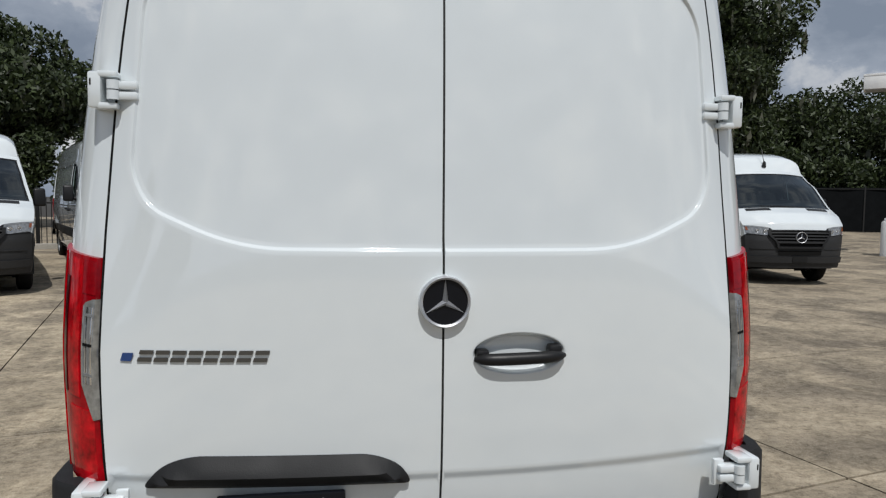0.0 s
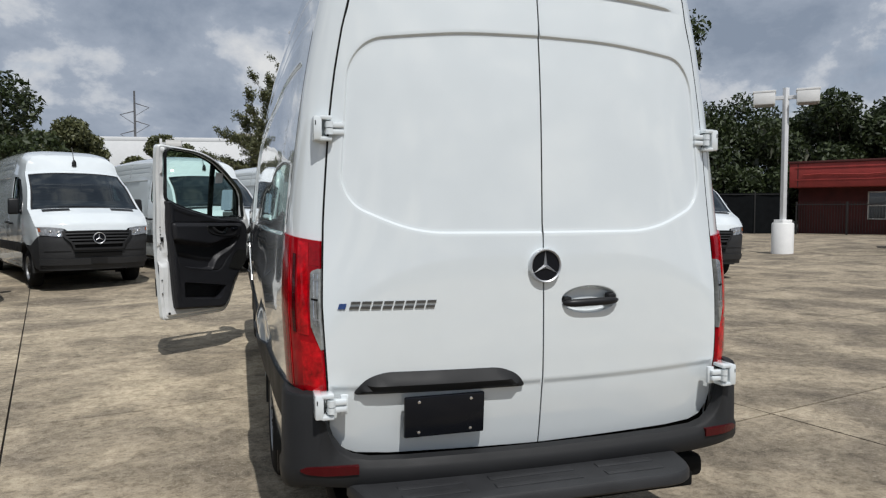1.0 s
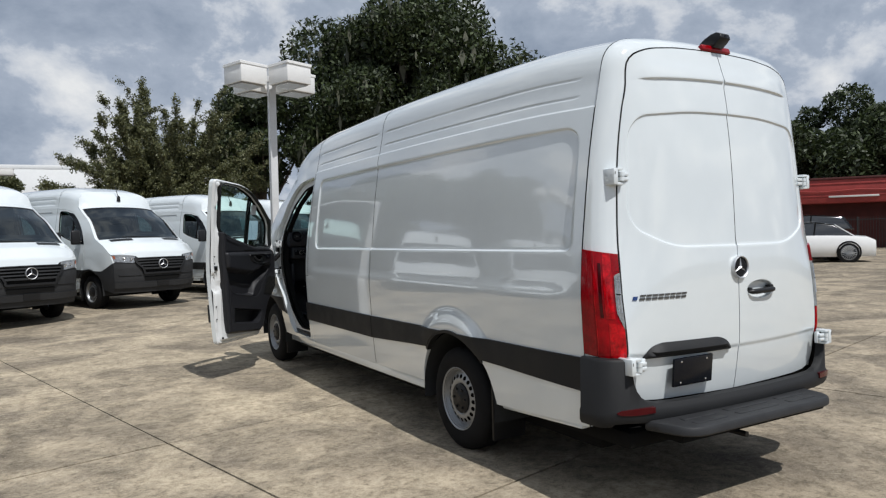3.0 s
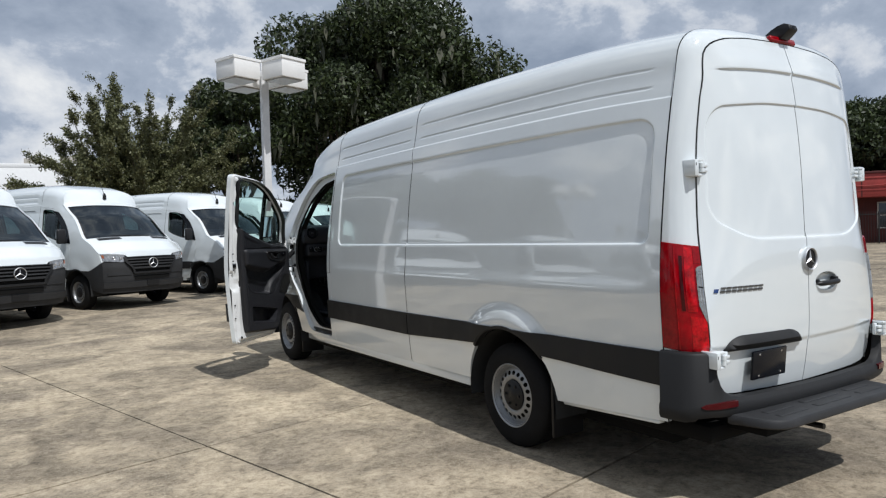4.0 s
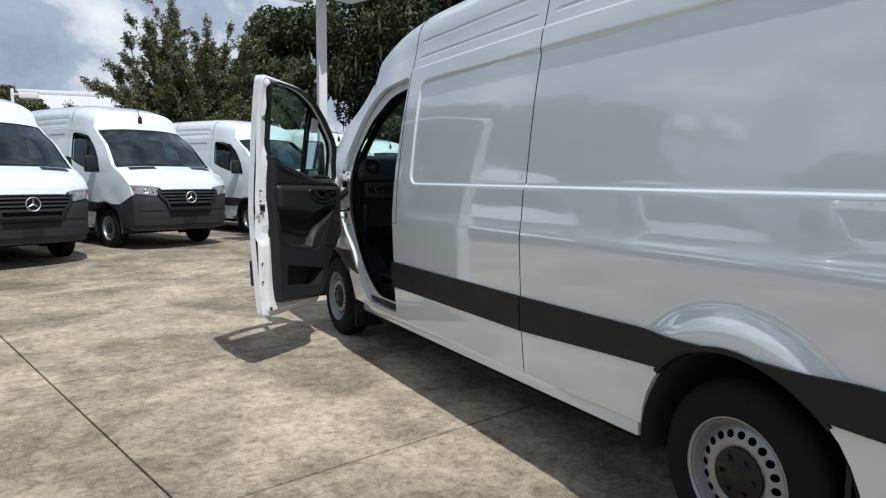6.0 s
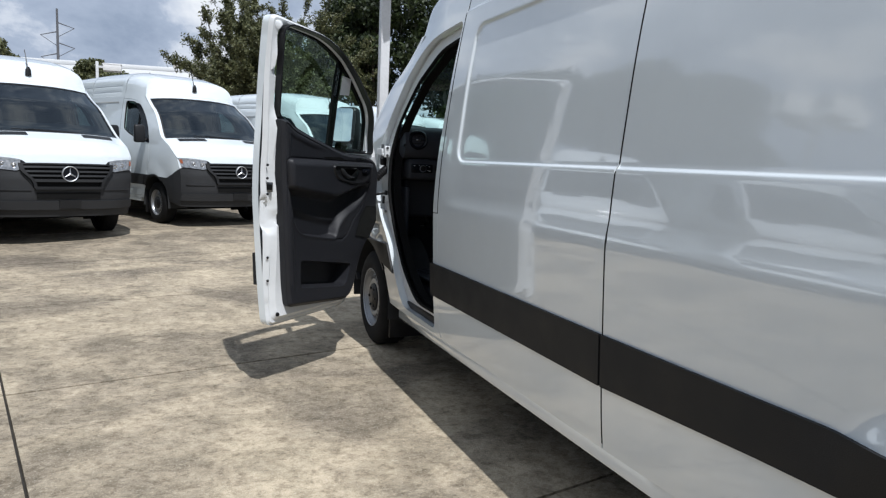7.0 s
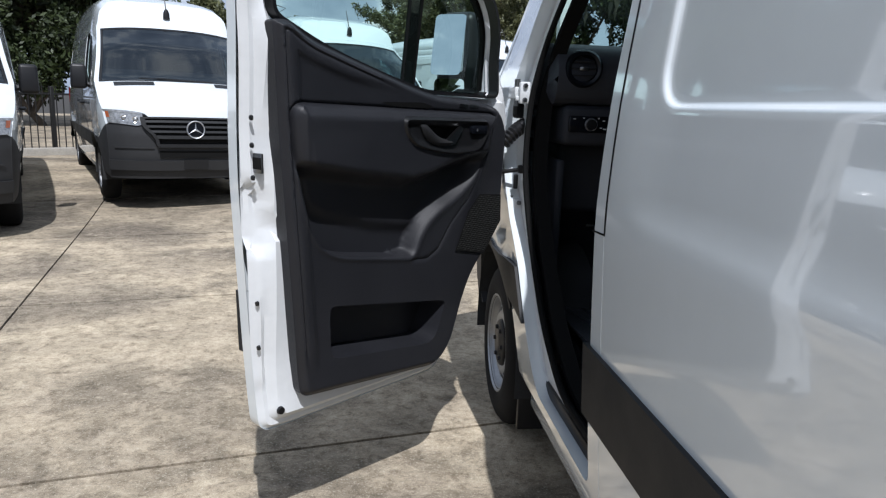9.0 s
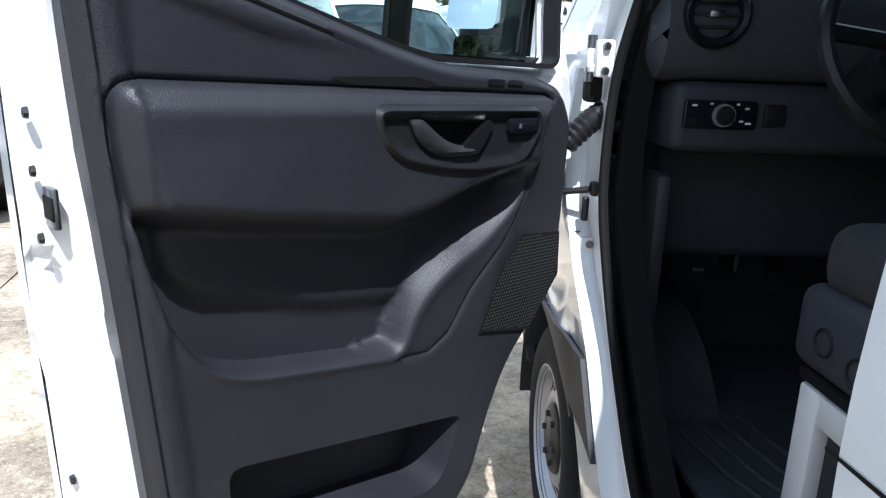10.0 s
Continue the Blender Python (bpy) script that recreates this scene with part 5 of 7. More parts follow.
    bm = sheet(card, inner(depth), 0.0095, holes=[shrunk(cups_, 0.012)], loops=ls, lines=[[(q[0] + e, q[1] - e * 0.6) for q in rim_line] for e in (-0.005, 0.0, 0.005)], rim=lambda c: -to_in * 0.05)
    bmesh.ops.recalc_face_normals(bm, faces=bm.faces)
    trim = part("door_card", bm, CARD, door, "dark grey moulded door trim card", smooth=60)
    slot = [(4.862, 1.386), (4.90, 1.3745), (5.06, 1.371), (5.075, 1.379), (5.03, 1.389)]
    bm = sheet(slot, inner(lambda p: depth(p) + 0.002), 0.02)
    part("ledge_slot", bm, GAP, door)
    # release lever in an oval cup
    bm = sheet(cup, inner(lambda p: 0.178 + 0.018 * smooth01(signed(p, cup) / 0.010) - 0.010 * smooth01((signed(p, cup) - 0.014) / 0.008)), 0.012, holes=[dense(bowl, 0.015)], loops=[shrunk(cups_, k) for k in (0.005, 0.010, 0.014)], rim=lambda c: -to_in * 0.03)
    bmesh.ops.recalc_face_normals(bm, faces=bm.faces)
    part("handle_surround", bm, BLACK, door, "satin black handle surround", smooth=60)
    bm = sheet(bowl, inner(lambda p: 0.186 - 0.034 * smooth01(signed(p, bowl) / 0.012)), 0.012, loops=[shrunk(dense(bowl, 0.015), 0.010)])
    part("handle_bowl", bm, GAP, door)
    lever = rounded([(4.985, 1.320), (5.012, 1.320), (5.07, 1.276), (5.148, 1.266), (5.12, 1.252), (5.05, 1.252), (5.005, 1.282)], [0.008, 0.008, 0.03, 0.005, 0.01, 0.03, 0.02])
    bm = sheet(lever, inner(lambda p: 0.192 + 0.008 * smooth01(signed(p, lever) / 0.008)), 0.01, rim=lambda c: -to_in * 0.012)
    part("door_lever", bm, PLASTIC, door, "dark door release lever")
    tip = [(5.105, 1.270), (5.163, 1.316), (5.176, 1.308), (5.14, 1.256), (5.12, 1.253)]
    bm = sheet(tip, inner(0.196), 0.01, rim=lambda c: -to_in * 0.012)
    bmesh.ops.recalc_face_normals(bm, faces=bm.faces)
    part("lever_tip", bm, BADGE, door)
    key = rounded([(5.215, 1.318), (5.295, 1.318), (5.295, 1.290), (5.215, 1.290)], 0.008)
    bm = sheet(key, inner(lambda p: 0.196 + 0.003 * smooth01(signed(p, key) / 0.004)), 0.01, rim=lambda c: -to_in * 0.016)
    bmesh.ops.recalc_face_normals(bm, faces=bm.faces)
    lock_ = part("lock_button", bm, STAR_BACK, door, "black lock button with a white mark")
    bm = sheet([(5.236, 1.308), (5.243, 1.308), (5.243, 1.299), (5.236, 1.299)], inner(0.2002), 0.02)
    part("lock_mark", bm, STARMETAL, lock_)
    # window switches, flush in the ledge
    for k in range(2):
        y = 5.195 + 0.052 * k
        key_ = rounded([(y, 1.3795), (y + 0.044, 1.3775), (y + 0.046, 1.3885), (y + 0.004, 1.390)], 0.004)
        bm = sheet(key_, inner(lambda p: depth(p) + 0.0025), 0.006)
        part("window_switch", bm, BADGE, door)
    # speaker with fine holes
    spk = [(5.205, 0.875), (5.262, 1.01), (5.318, 1.07), (5.435, 1.06), (5.44, 0.96), (5.355, 0.845)]
    bm = sheet(spk, inner(0.1535), 0.03)
    bmesh.ops.recalc_face_normals(bm, faces=bm.faces)
    part("speaker_grille", bm, GAP, door, "black perforated speaker grille")
    bm = bmesh.new()
    dots = [(y, z) for i, z in enumerate(np.arange(0.85, 1.07, 0.0075)) for y in np.arange(5.20 + (i % 2) * 0.00375, 5.45, 0.0075)]
    dots = np.array(dots)
    dots = dots[signed(dots, spk) > 0.005]
    for c in inner(0.1542)(dots):
        a = m.to_3x3()
        vs = [bm.verts.new(Vector(c) + a @ Vector((0, 0.0021 * math.cos(t), 0.0021 * math.sin(t)))) for t in (0.5, 2.07, 3.64, 5.21)]
        bm.faces.new(vs)
    part("speaker_mesh", bm, MESH, door)
    # latch and fixings on the shut face
    rear_edge = lambda z: float(np.interp(z, [0.43, 1.5, 2.07], [4.495, 4.478, 4.447]))
    for z, h in ((1.205, 0.028),):
        bm = bmesh.new()
        y = rear_edge(z)
        q = inner(0.07)(np.array([[y + 0.012, z]]))[0]
        box(bm, (-0.024, 0.004, -h), (0.024, 0.014, h), 0.003, 2, Matrix.Translation(q) @ m.to_3x3().to_4x4())
        latch = part("latch", bm, BADGE, door, "steel door latch")
        bm = bmesh.new()
        box(bm, (-0.018, 0.0025, -h * 0.6), (0.026, 0.006, h * 0.6), 0.002, 1, Matrix.Translation(q) @ m.to_3x3().to_4x4())
        part("latch_mouth", bm, GAP, latch)
    for z in (1.33, 1.255, 1.165, 0.80, 0.665):
        bm = bmesh.new()
        q = inner(0.072)(np.array([[rear_edge(z) + 0.004, z]]))[0]
        turned(bm, [(0.0, 0.004), (0.007, 0.003), (0.008, -0.003)], Matrix.Translation(q) @ m.to_3x3().to_4x4() @ pose(0, 0, 0, 0, 0, -90), 8)
        part("grommet", bm, BLACK, door)
    bm = bmesh.new()
    q = inner(0.088)(np.array([[4.545, 0.462]]))[0]
    turned(bm, [(0.0, 0.006), (0.011, 0.005), (0.013, -0.004)], Matrix.Translation(q) @ m.to_3x3().to_4x4() @ pose(0, 0, 0, 0, 0, 0), 12)
    part("grommet", bm, BLACK, door)
    # hinges, check strap and cable boot at the front edge
    for z in (1.0, 1.44):
        bm = bmesh.new()
        box(bm, (s * 0.962 - 0.020, 5.515, z - 0.040), (s * 0.962 + 0.020, 5.545, z + 0.040), 0.006, 2)
        box(bm, (s * 0.985 - 0.012, 5.54, z - 0.022), (s * 0.985 + 0.012, 5.66, z + 0.022), 0.006, 2)
        box(bm, (s * 0.975 - 0.018, 5.53, z - 0.030), (s * 0.975 + 0.018, 5.58, z - 0.012), 0.004, 2)
        joint_ = part("door_hinge", bm, PAINT_IN, door, "white steel door hinge")
        bm = bmesh.new()
        tube(bm, [(s * 0.985, 5.555, z - 0.050), (s * 0.985, 5.555, z + 0.050)], 0.011, 12)
        part("hinge_pin", bm, BADGE, joint_)
        for dz in (-0.026, 0.026):
            bm = bmesh.new()
            turned(bm, [(0.0, 0.010), (0.008, 0.009), (0.010, 0.0)], pose(s * 0.962, 5.515, z + dz, 0, 0, -90), 8)
            part("hinge_bolt", bm, BADGE, joint_)
    # open box section below the upper hinge: its shade is a black block
    bm = bmesh.new()
    box(bm, (s * 0.972 - 0.018, 5.545, 1.345), (s * 0.972 + 0.018, 5.60, 1.405), 0.01, 2)
    part("hollow_shade", bm, GAP, door)
    bm = bmesh.new()
    q = m @ Vector((s * 0.87, 5.55, 1.14))
    tube(bm, [q, (s * 0.955, 5.52, 1.155)], 0.008, 8)
    box(bm, (s * 0.950 - 0.024, 5.495, 1.140), (s * 0.950 + 0.024, 5.525, 1.172), 0.006, 2)
    box(bm, (s * 0.978 - 0.008, 5.515, 1.080), (s * 0.978 + 0.008, 5.53, 1.135), 0.003, 1)
    strap = part("check_strap", bm, BLACK, door, "black check strap and bracket")
    bm = bmesh.new()
    turned(bm, [(0.0, 0.008), (0.010, 0.006), (0.012, 0.0)], pose(s * 0.950, 5.495, 1.156, 0, 0, -90), 10)
    part("strap_bolt", bm, CHROME, strap)
    bm = bmesh.new()
    a = m @ Vector((s * 0.86, 5.54, 1.25))
    b = Vector((s * 0.90, 5.62, 1.33))
    pts = [a.lerp(b, t) + Vector((0, -0.02 * math.sin(math.pi * t), 0.02 * math.sin(math.pi * t))) for t in np.linspace(0, 1, 25)]
    tube(bm, pts, [0.024 + (0.005 if k % 2 else 0) for k in range(25)], 12)
    part("cable_boot", bm, BLACK, door, "ribbed black rubber cable boot")


def cab(van, hero):
    """What is seen of the inside: floor, bulkhead, dashboard, wheel, seats, door frames."""
    bm = bmesh.new()
    box(bm, (-0.80, 4.35, 0.56), (0.80, 6.0, 0.62), 0.012)
    part("cab_floor", bm, MAT, van, "black rubber cab floor")
    for s in (-1, 1):
        bm = bmesh.new()
        a, b = sorted((s * 0.93, s * 0.79))
        box(bm, (a, 4.45, 0.43), (b, 5.25, 0.475), 0.01)
        step_ = part("entry_step", bm, BLACK, van, "black ribbed entry step")
        bm = bmesh.new()
        a, b = sorted((s * 0.80, s * 0.78))
        box(bm, (a, 4.45, 0.44), (b, 5.6, 0.61), 0.004)
        part("step_riser", bm, MAT, step_)
        # frame round the door opening, its rubber seal and a blackened lining
        ring = dense(APERTURE, 0.05)
        bm = sheet(OPENING if hero and s < 0 else DOOR, skin(s, -0.05), 0.07, holes=[ring], rim=lambda c: (s * 0.006, 0, 0))
        bmesh.ops.recalc_face_normals(bm, faces=bm.faces)
        part("door_frame", bm, PAINT_IN, van, "white painted door frame")
        bm = bmesh.new()
        pts = skin(s, -0.045)(np.array(ring))
        tube(bm, [Vector(p) for p in pts] + [Vector(pts[0])], 0.011, 8, False)
        part("door_seal", bm, GAP, van, "black rubber door seal")
        # lining in near-black: the cab's inner shade is put into its colour
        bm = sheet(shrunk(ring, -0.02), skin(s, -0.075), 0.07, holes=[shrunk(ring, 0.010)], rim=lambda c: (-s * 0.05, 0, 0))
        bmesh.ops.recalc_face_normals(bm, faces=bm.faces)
        part("shade_lining", bm, GAP, van)
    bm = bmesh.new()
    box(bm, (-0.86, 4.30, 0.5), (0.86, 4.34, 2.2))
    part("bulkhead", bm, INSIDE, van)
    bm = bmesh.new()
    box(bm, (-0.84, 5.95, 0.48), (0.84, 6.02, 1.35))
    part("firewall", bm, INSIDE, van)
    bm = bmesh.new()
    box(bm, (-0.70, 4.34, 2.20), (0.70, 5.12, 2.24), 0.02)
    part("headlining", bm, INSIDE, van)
    # dashboard: a long upper roll, a lower panel set back
    prof = [(5.98, 1.40), (5.98, 1.54), (5.70, 1.60), (5.52, 1.625), (5.42, 1.60), (5.385, 1.53), (5.39, 1.45), (5.42, 1.405), (5.52, 1.395)]
    bm = bmesh.new()
    rows = []
    for x in (-0.90, -0.875, -0.62, -0.2, 0.2, 0.62, 0.875, 0.90):
        e = 0.03 if abs(x) > 0.89 else 0.0
        rows.append([bm.verts.new((x, y + e * (1 if y < 5.6 else -1), z - e * (1 if z > 1.5 else -1))) for y, z in rounded(prof, 0.03, 3)])
    for a, b in zip(rows, rows[1:]):
        for k in range(len(a)):
            bm.faces.new((a[k], a[(k + 1) % len(a)], b[(k + 1) % len(a)], b[k]))
    bm.faces.new(rows[0])
    bm.faces.new(rows[-1][::-1])
    bmesh.ops.recalc_face_normals(bm, faces=bm.faces)
    dash = part("dashboard", bm, DASH, van, "black moulded dashboard")
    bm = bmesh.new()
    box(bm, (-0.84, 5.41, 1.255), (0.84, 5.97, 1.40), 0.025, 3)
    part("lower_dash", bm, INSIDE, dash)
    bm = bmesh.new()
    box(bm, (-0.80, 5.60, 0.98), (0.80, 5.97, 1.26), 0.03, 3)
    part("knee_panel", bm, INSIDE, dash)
    # seats on white boxes
    for x in (-0.45, 0.45):
        bm = bmesh.new()
        box(bm, (x - 0.24, 4.48, 1.06), (x + 0.24, 5.08, 1.19), 0.05, 4)
        seat = part("seat_cushion", bm, FABRIC, van, "dark fabric seat cushion")
        bm = bmesh.new()
        box(bm, (-0.25, -0.07, 0.0), (0.25, 0.07, 0.66), 0.05, 4, pose(x, 4.48, 1.14, 8, 0, 0))
        part("seat_back", bm, FABRIC, seat)
        bm = bmesh.new()
        box(bm, (-0.13, -0.05, 0.68), (0.13, 0.05, 0.86), 0.04, 3, pose(x, 4.48, 1.14, 8, 0, 0))
        part("headrest", bm, FABRIC, seat)
        bm = bmesh.new()
        box(bm, (x - 0.255, 4.50, 0.935), (x + 0.255, 5.09, 1.08), 0.03, 3)
        part("seat_valance", bm, DASH, seat, "grey plastic seat side cover")
        bm = bmesh.new()
        box(bm, (x - 0.21, 4.99, 0.62), (x + 0.21, 5.03, 0.91), 0.008, 2)
        stand = part("seat_box", bm, PAINT_IN, seat, "white painted steel seat box")
        for dx in (-0.23, 0.23):
            for q in (((4.99, 0.62), (5.05, 0.91)), ((4.621, 0.855), (4.989, 0.91)), ((4.50, 0.62), (4.62, 0.91))):
                bm = bmesh.new()
                box(bm, (x + dx - 0.018, *q[0]), (x + dx + 0.018, *q[1]), 0.008, 2)
                part("box_frame", bm, PAINT_IN, stand)
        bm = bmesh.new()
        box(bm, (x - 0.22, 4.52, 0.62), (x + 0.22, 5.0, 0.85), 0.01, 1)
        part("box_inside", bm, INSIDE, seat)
        for dx in (-0.235, 0.235):
            bm = bmesh.new()
            box(bm, (x + dx - 0.012, 4.50, 0.912), (x + dx + 0.012, 5.06, 0.937), 0.004, 1)
            part("seat_rail", bm, BLACK, seat)
    # steering wheel
    mw = pose(-0.45, 5.24, 1.47, 0, 0, -90) @ pose(0, 0, 0, 0, -25, 0)
    bm = bmesh.new()
    ring = [mw @ Vector((0, 0.19 * math.cos(a), 0.19 * math.sin(a))) for a in np.linspace(0, 2 * math.pi, 33)]
    tube(bm, ring, 0.016, 8, False)
    sw = part("steering_wheel", bm, BLACK, van, "black steering wheel")
    bm = bmesh.new()
    turned(bm, [(0.0, 0.03), (0.06, 0.025), (0.075, 0.0), (0.06, -0.05)], mw, 16)
    for a in (0.15, math.pi - 0.15, -math.pi / 2):
        tube(bm, [mw @ Vector((0, 0.06 * math.cos(a), 0.06 * math.sin(a))), mw @ Vector((0, 0.18 * math.cos(a), 0.18 * math.sin(a)))], 0.016, 8)
    part("hub", bm, BLACK, sw)
    bm = bmesh.new()
    tube(bm, [(-0.45, 5.28, 1.45), (-0.45, 5.55, 1.33)], 0.05, 12)
    part("steering_column", bm, CARD, sw)
    if hero:
        cab_details(van, dash)


def cab_details(van, dash):
    """Vent, dials, lamp switch, pedals and floor ribs by the open door."""
    m = pose(-0.785, 5.383, 1.528, 0, 0, -90) @ pose(0, 0, 0, 0, 0, -8)
    bm = bmesh.new()
    turned(bm, [(0.044, 0.0), (0.048, 0.012), (0.058, 0.014), (0.066, 0.004), (0.068, -0.02)], m, 32)
    vent = part("air_vent", bm, STAR_BACK, dash, "round black air vent")
    bm = bmesh.new()
    turned(bm, [(0.0, -0.022), (0.046, -0.022), (0.046, 0.004)], m, 28)
    part("vent_throat", bm, GAP, vent)
    for k in (-0.024, 0.0, 0.024):
        bm = bmesh.new()
        w = math.sqrt(0.044 ** 2 - k * k)
        box(bm, (-0.012, -w, k - 0.003), (0.004, w, k + 0.003), 0.001, 1, m)
        part("vent_fin", bm, BLACK, vent)
    bm = bmesh.new()
    box(bm, (0.0, -0.016, -0.007), (0.010, 0.016, 0.007), 0.005, 2, m)
    part("vent_tab", bm, BADGE, vent)
    # lamp switch panel
    bm = bmesh.new()
    box(bm, (-0.82, 5.402, 1.304), (-0.665, 5.415, 1.363), 0.006, 2)
    panel = part("switch_panel", bm, STAR_BACK, dash, "black lamp switch panel")
    bm = bmesh.new()
    turned(bm, [(0.0, 0.018), (0.019, 0.016), (0.021, 0.0)], pose(-0.738, 5.404, 1.333, 0, 0, -90), 24)
    part("rotary_knob", bm, BLACK, panel)
    bm = bmesh.new()
    turned(bm, [(0.020, 0.012), (0.0225, 0.012), (0.024, 0.0)], pose(-0.738, 5.404, 1.333, 0, 0, -90), 28)
    part("knob_ring", bm, STARMETAL, panel)
    white = material("print_white", (0.55, 0.56, 0.57), 0.6)
    for x, z, w in ((-0.80, 1.352, 0.010), (-0.765, 1.356, 0.006), (-0.71, 1.356, 0.006), (-0.69, 1.348, 0.008), (-0.70, 1.322, 0.008), (-0.685, 1.318, 0.012)):
        bm = bmesh.new()
        box(bm, (x - w / 2, 5.4, z - 0.002), (x + w / 2, 5.4015, z + 0.002))
        part("print_mark", bm, white, panel)
    bm = bmesh.new()
    box(bm, (-0.812, 5.400, 1.310), (-0.788, 5.41, 1.328), 0.003, 1)
    part("parking_button", bm, GAP, panel)
    bm = bmesh.new()
    box(bm, (-0.652, 5.402, 1.312), (-0.605, 5.415, 1.358), 0.005, 2)
    part("blank_cover", bm, BLACK, dash)
    # instrument cluster behind the wheel
    mc = pose(-0.60, 5.46, 1.545, 0, 0, -90) @ pose(0, 0, 0, 0, -18, 0)
    bm = bmesh.new()
    turned(bm, [(0.0, 0.0), (0.055, 0.0)], mc, 32)
    dial = part("dial", bm, STAR_BACK, dash, "black dial with white marks")
    bm = bmesh.new()
    turned(bm, [(0.055, 0.002), (0.057, 0.006), (0.060, 0.0)], mc, 40)
    part("dial_ring", bm, BADGE, dial)
    for k in range(9):
        a = math.radians(-40 + k * 32)
        bm = bmesh.new()
        box(bm, (0.001, -0.0045, -0.0015), (0.002, 0.0045, 0.0015), 0, 1, mc @ pose(0, 0.044 * math.cos(a), 0.044 * math.sin(a)))
        part("dial_mark", bm, white, dial)
    # pedals
    for x, w, h in ((-0.545, 0.075, 0.06), (-0.39, 0.05, 0.11)):
        bm = bmesh.new()
        box(bm, (-w / 2, -0.01, -h / 2), (w / 2, 0.01, h / 2), 0.008, 2, pose(x, 5.74, 0.90, -35, 0, 0))
        pedal = part("pedal", bm, RUBBER, van, "rubber-faced pedal")
        bm = bmesh.new()
        tube(bm, [(x, 5.75, 0.90), (x + 0.01, 5.86, 1.0), (x + 0.01, 5.88, 1.2)], 0.009, 6)
        part("pedal_arm", bm, STEEL, pedal)
    bm = bmesh.new()
    tube(bm, [(-0.49, 5.76, 1.06), (-0.485, 5.78, 0.90), (-0.60, 5.78, 0.90)], 0.006, 6)
    part("bracket", bm, STEEL, van)
    # ribs in the floor mat
    for k in range(4):
        bm = bmesh.new()
        x = -0.76 + k * 0.06
        tube(bm, [(x, 5.46, 0.622), (x + 0.05, 5.2, 0.622), (x + 0.16, 4.9, 0.622)], 0.008, 6)
        part("mat_rib", bm, MAT, van)
    bm = bmesh.new()
    box(bm, (-0.82, 5.46, 0.60), (-0.60, 5.50, 0.632), 0.01, 2)
    part("mat_edge", bm, MAT, van)
    bm = bmesh.new()
    box(bm, (-0.845, 5.44, 0.62), (-0.812, 5.95, 1.2), 0.012, 2)
    part("kick_panel", bm, INSIDE, van)
    # finger rounds on the seat's side cover
    for y, z in ((4.99, 1.0), (4.90, 0.985)):
        bm = bmesh.new()
        turned(bm, [(0.020, 0.0), (0.021, 0.002), (0.024, 0.002), (0.025, 0.0)], pose(-0.7065, y, z, 0, 0, 180), 20)
        part("cover_ring", bm, BLACK, van)


def antenna(van):
    bm = bmesh.new()
    turned(bm, [(0.0, 0.070), (0.013, 0.065), (0.030, 0.02), (0.034, -0.06)], pose(0, 5.315, 2.375, 0, -90, 0) @ Matrix.Diagonal((1, 0.8, 1.3, 1)), 12)
    tube(bm, [(0, 5.30, 2.41), (0, 5.17, 2.70)], [0.009, 0.005], 6)
    part("antenna", bm, BLACK, van, "short black roof antenna")


def build_van(hero, label, m=None, group=""):
    van = thing("van", label, "van", m, group)
    body(van, hero)
    for s in (-1, 1):
        for y in (HUB_R, HUB_F):
            wheel_at(van, s, y, hero)
        cab_door(van, s, hero, 49.0 if hero and s < 0 else 0.0)
    cab(van, hero)
    antenna(van)
    bm = bmesh.new()
    box(bm, (-0.80, 0.02, 0.33), (0.80, 6.2, 0.43), 0.03)
    box(bm, (-0.66, -0.20, 0.40), (0.58, 0.10, 0.46), 0.01)
    # two lower blocks added to keep light off the ground beneath
    box(bm, (-0.70, 0.35, 0.235), (0.70, 6.0, 0.35), 0.03)
    box(bm, (-0.84, HUB_R + 0.5, 0.25), (0.84, HUB_F - 0.55, 0.36), 0.03)
    part("underbody", bm, GAP, van)
    # mud flaps
    for s in (-1, 1):
        for y in (HUB_R - 0.41, HUB_F - 0.44):
            bm = bmesh.new()
            box(bm, (s * 0.82 - 0.13, y - 0.012, 0.15), (s * 0.82 + 0.13, y + 0.012, 0.60), 0.008, 2, None)
            part("mud_flap", bm, BLACK, van)
    return van




# ---- the lot: ground, slabs ----
def rise(x, y):
    """The lot lifts gently towards the parked row."""
    return 0.13 * smooth01((y + 0.45 * x - 8.0) / 5.0) * smooth01((9.0 - x) / 6.0) + 0.2 * smooth01((x - 14.5) / 6.0)


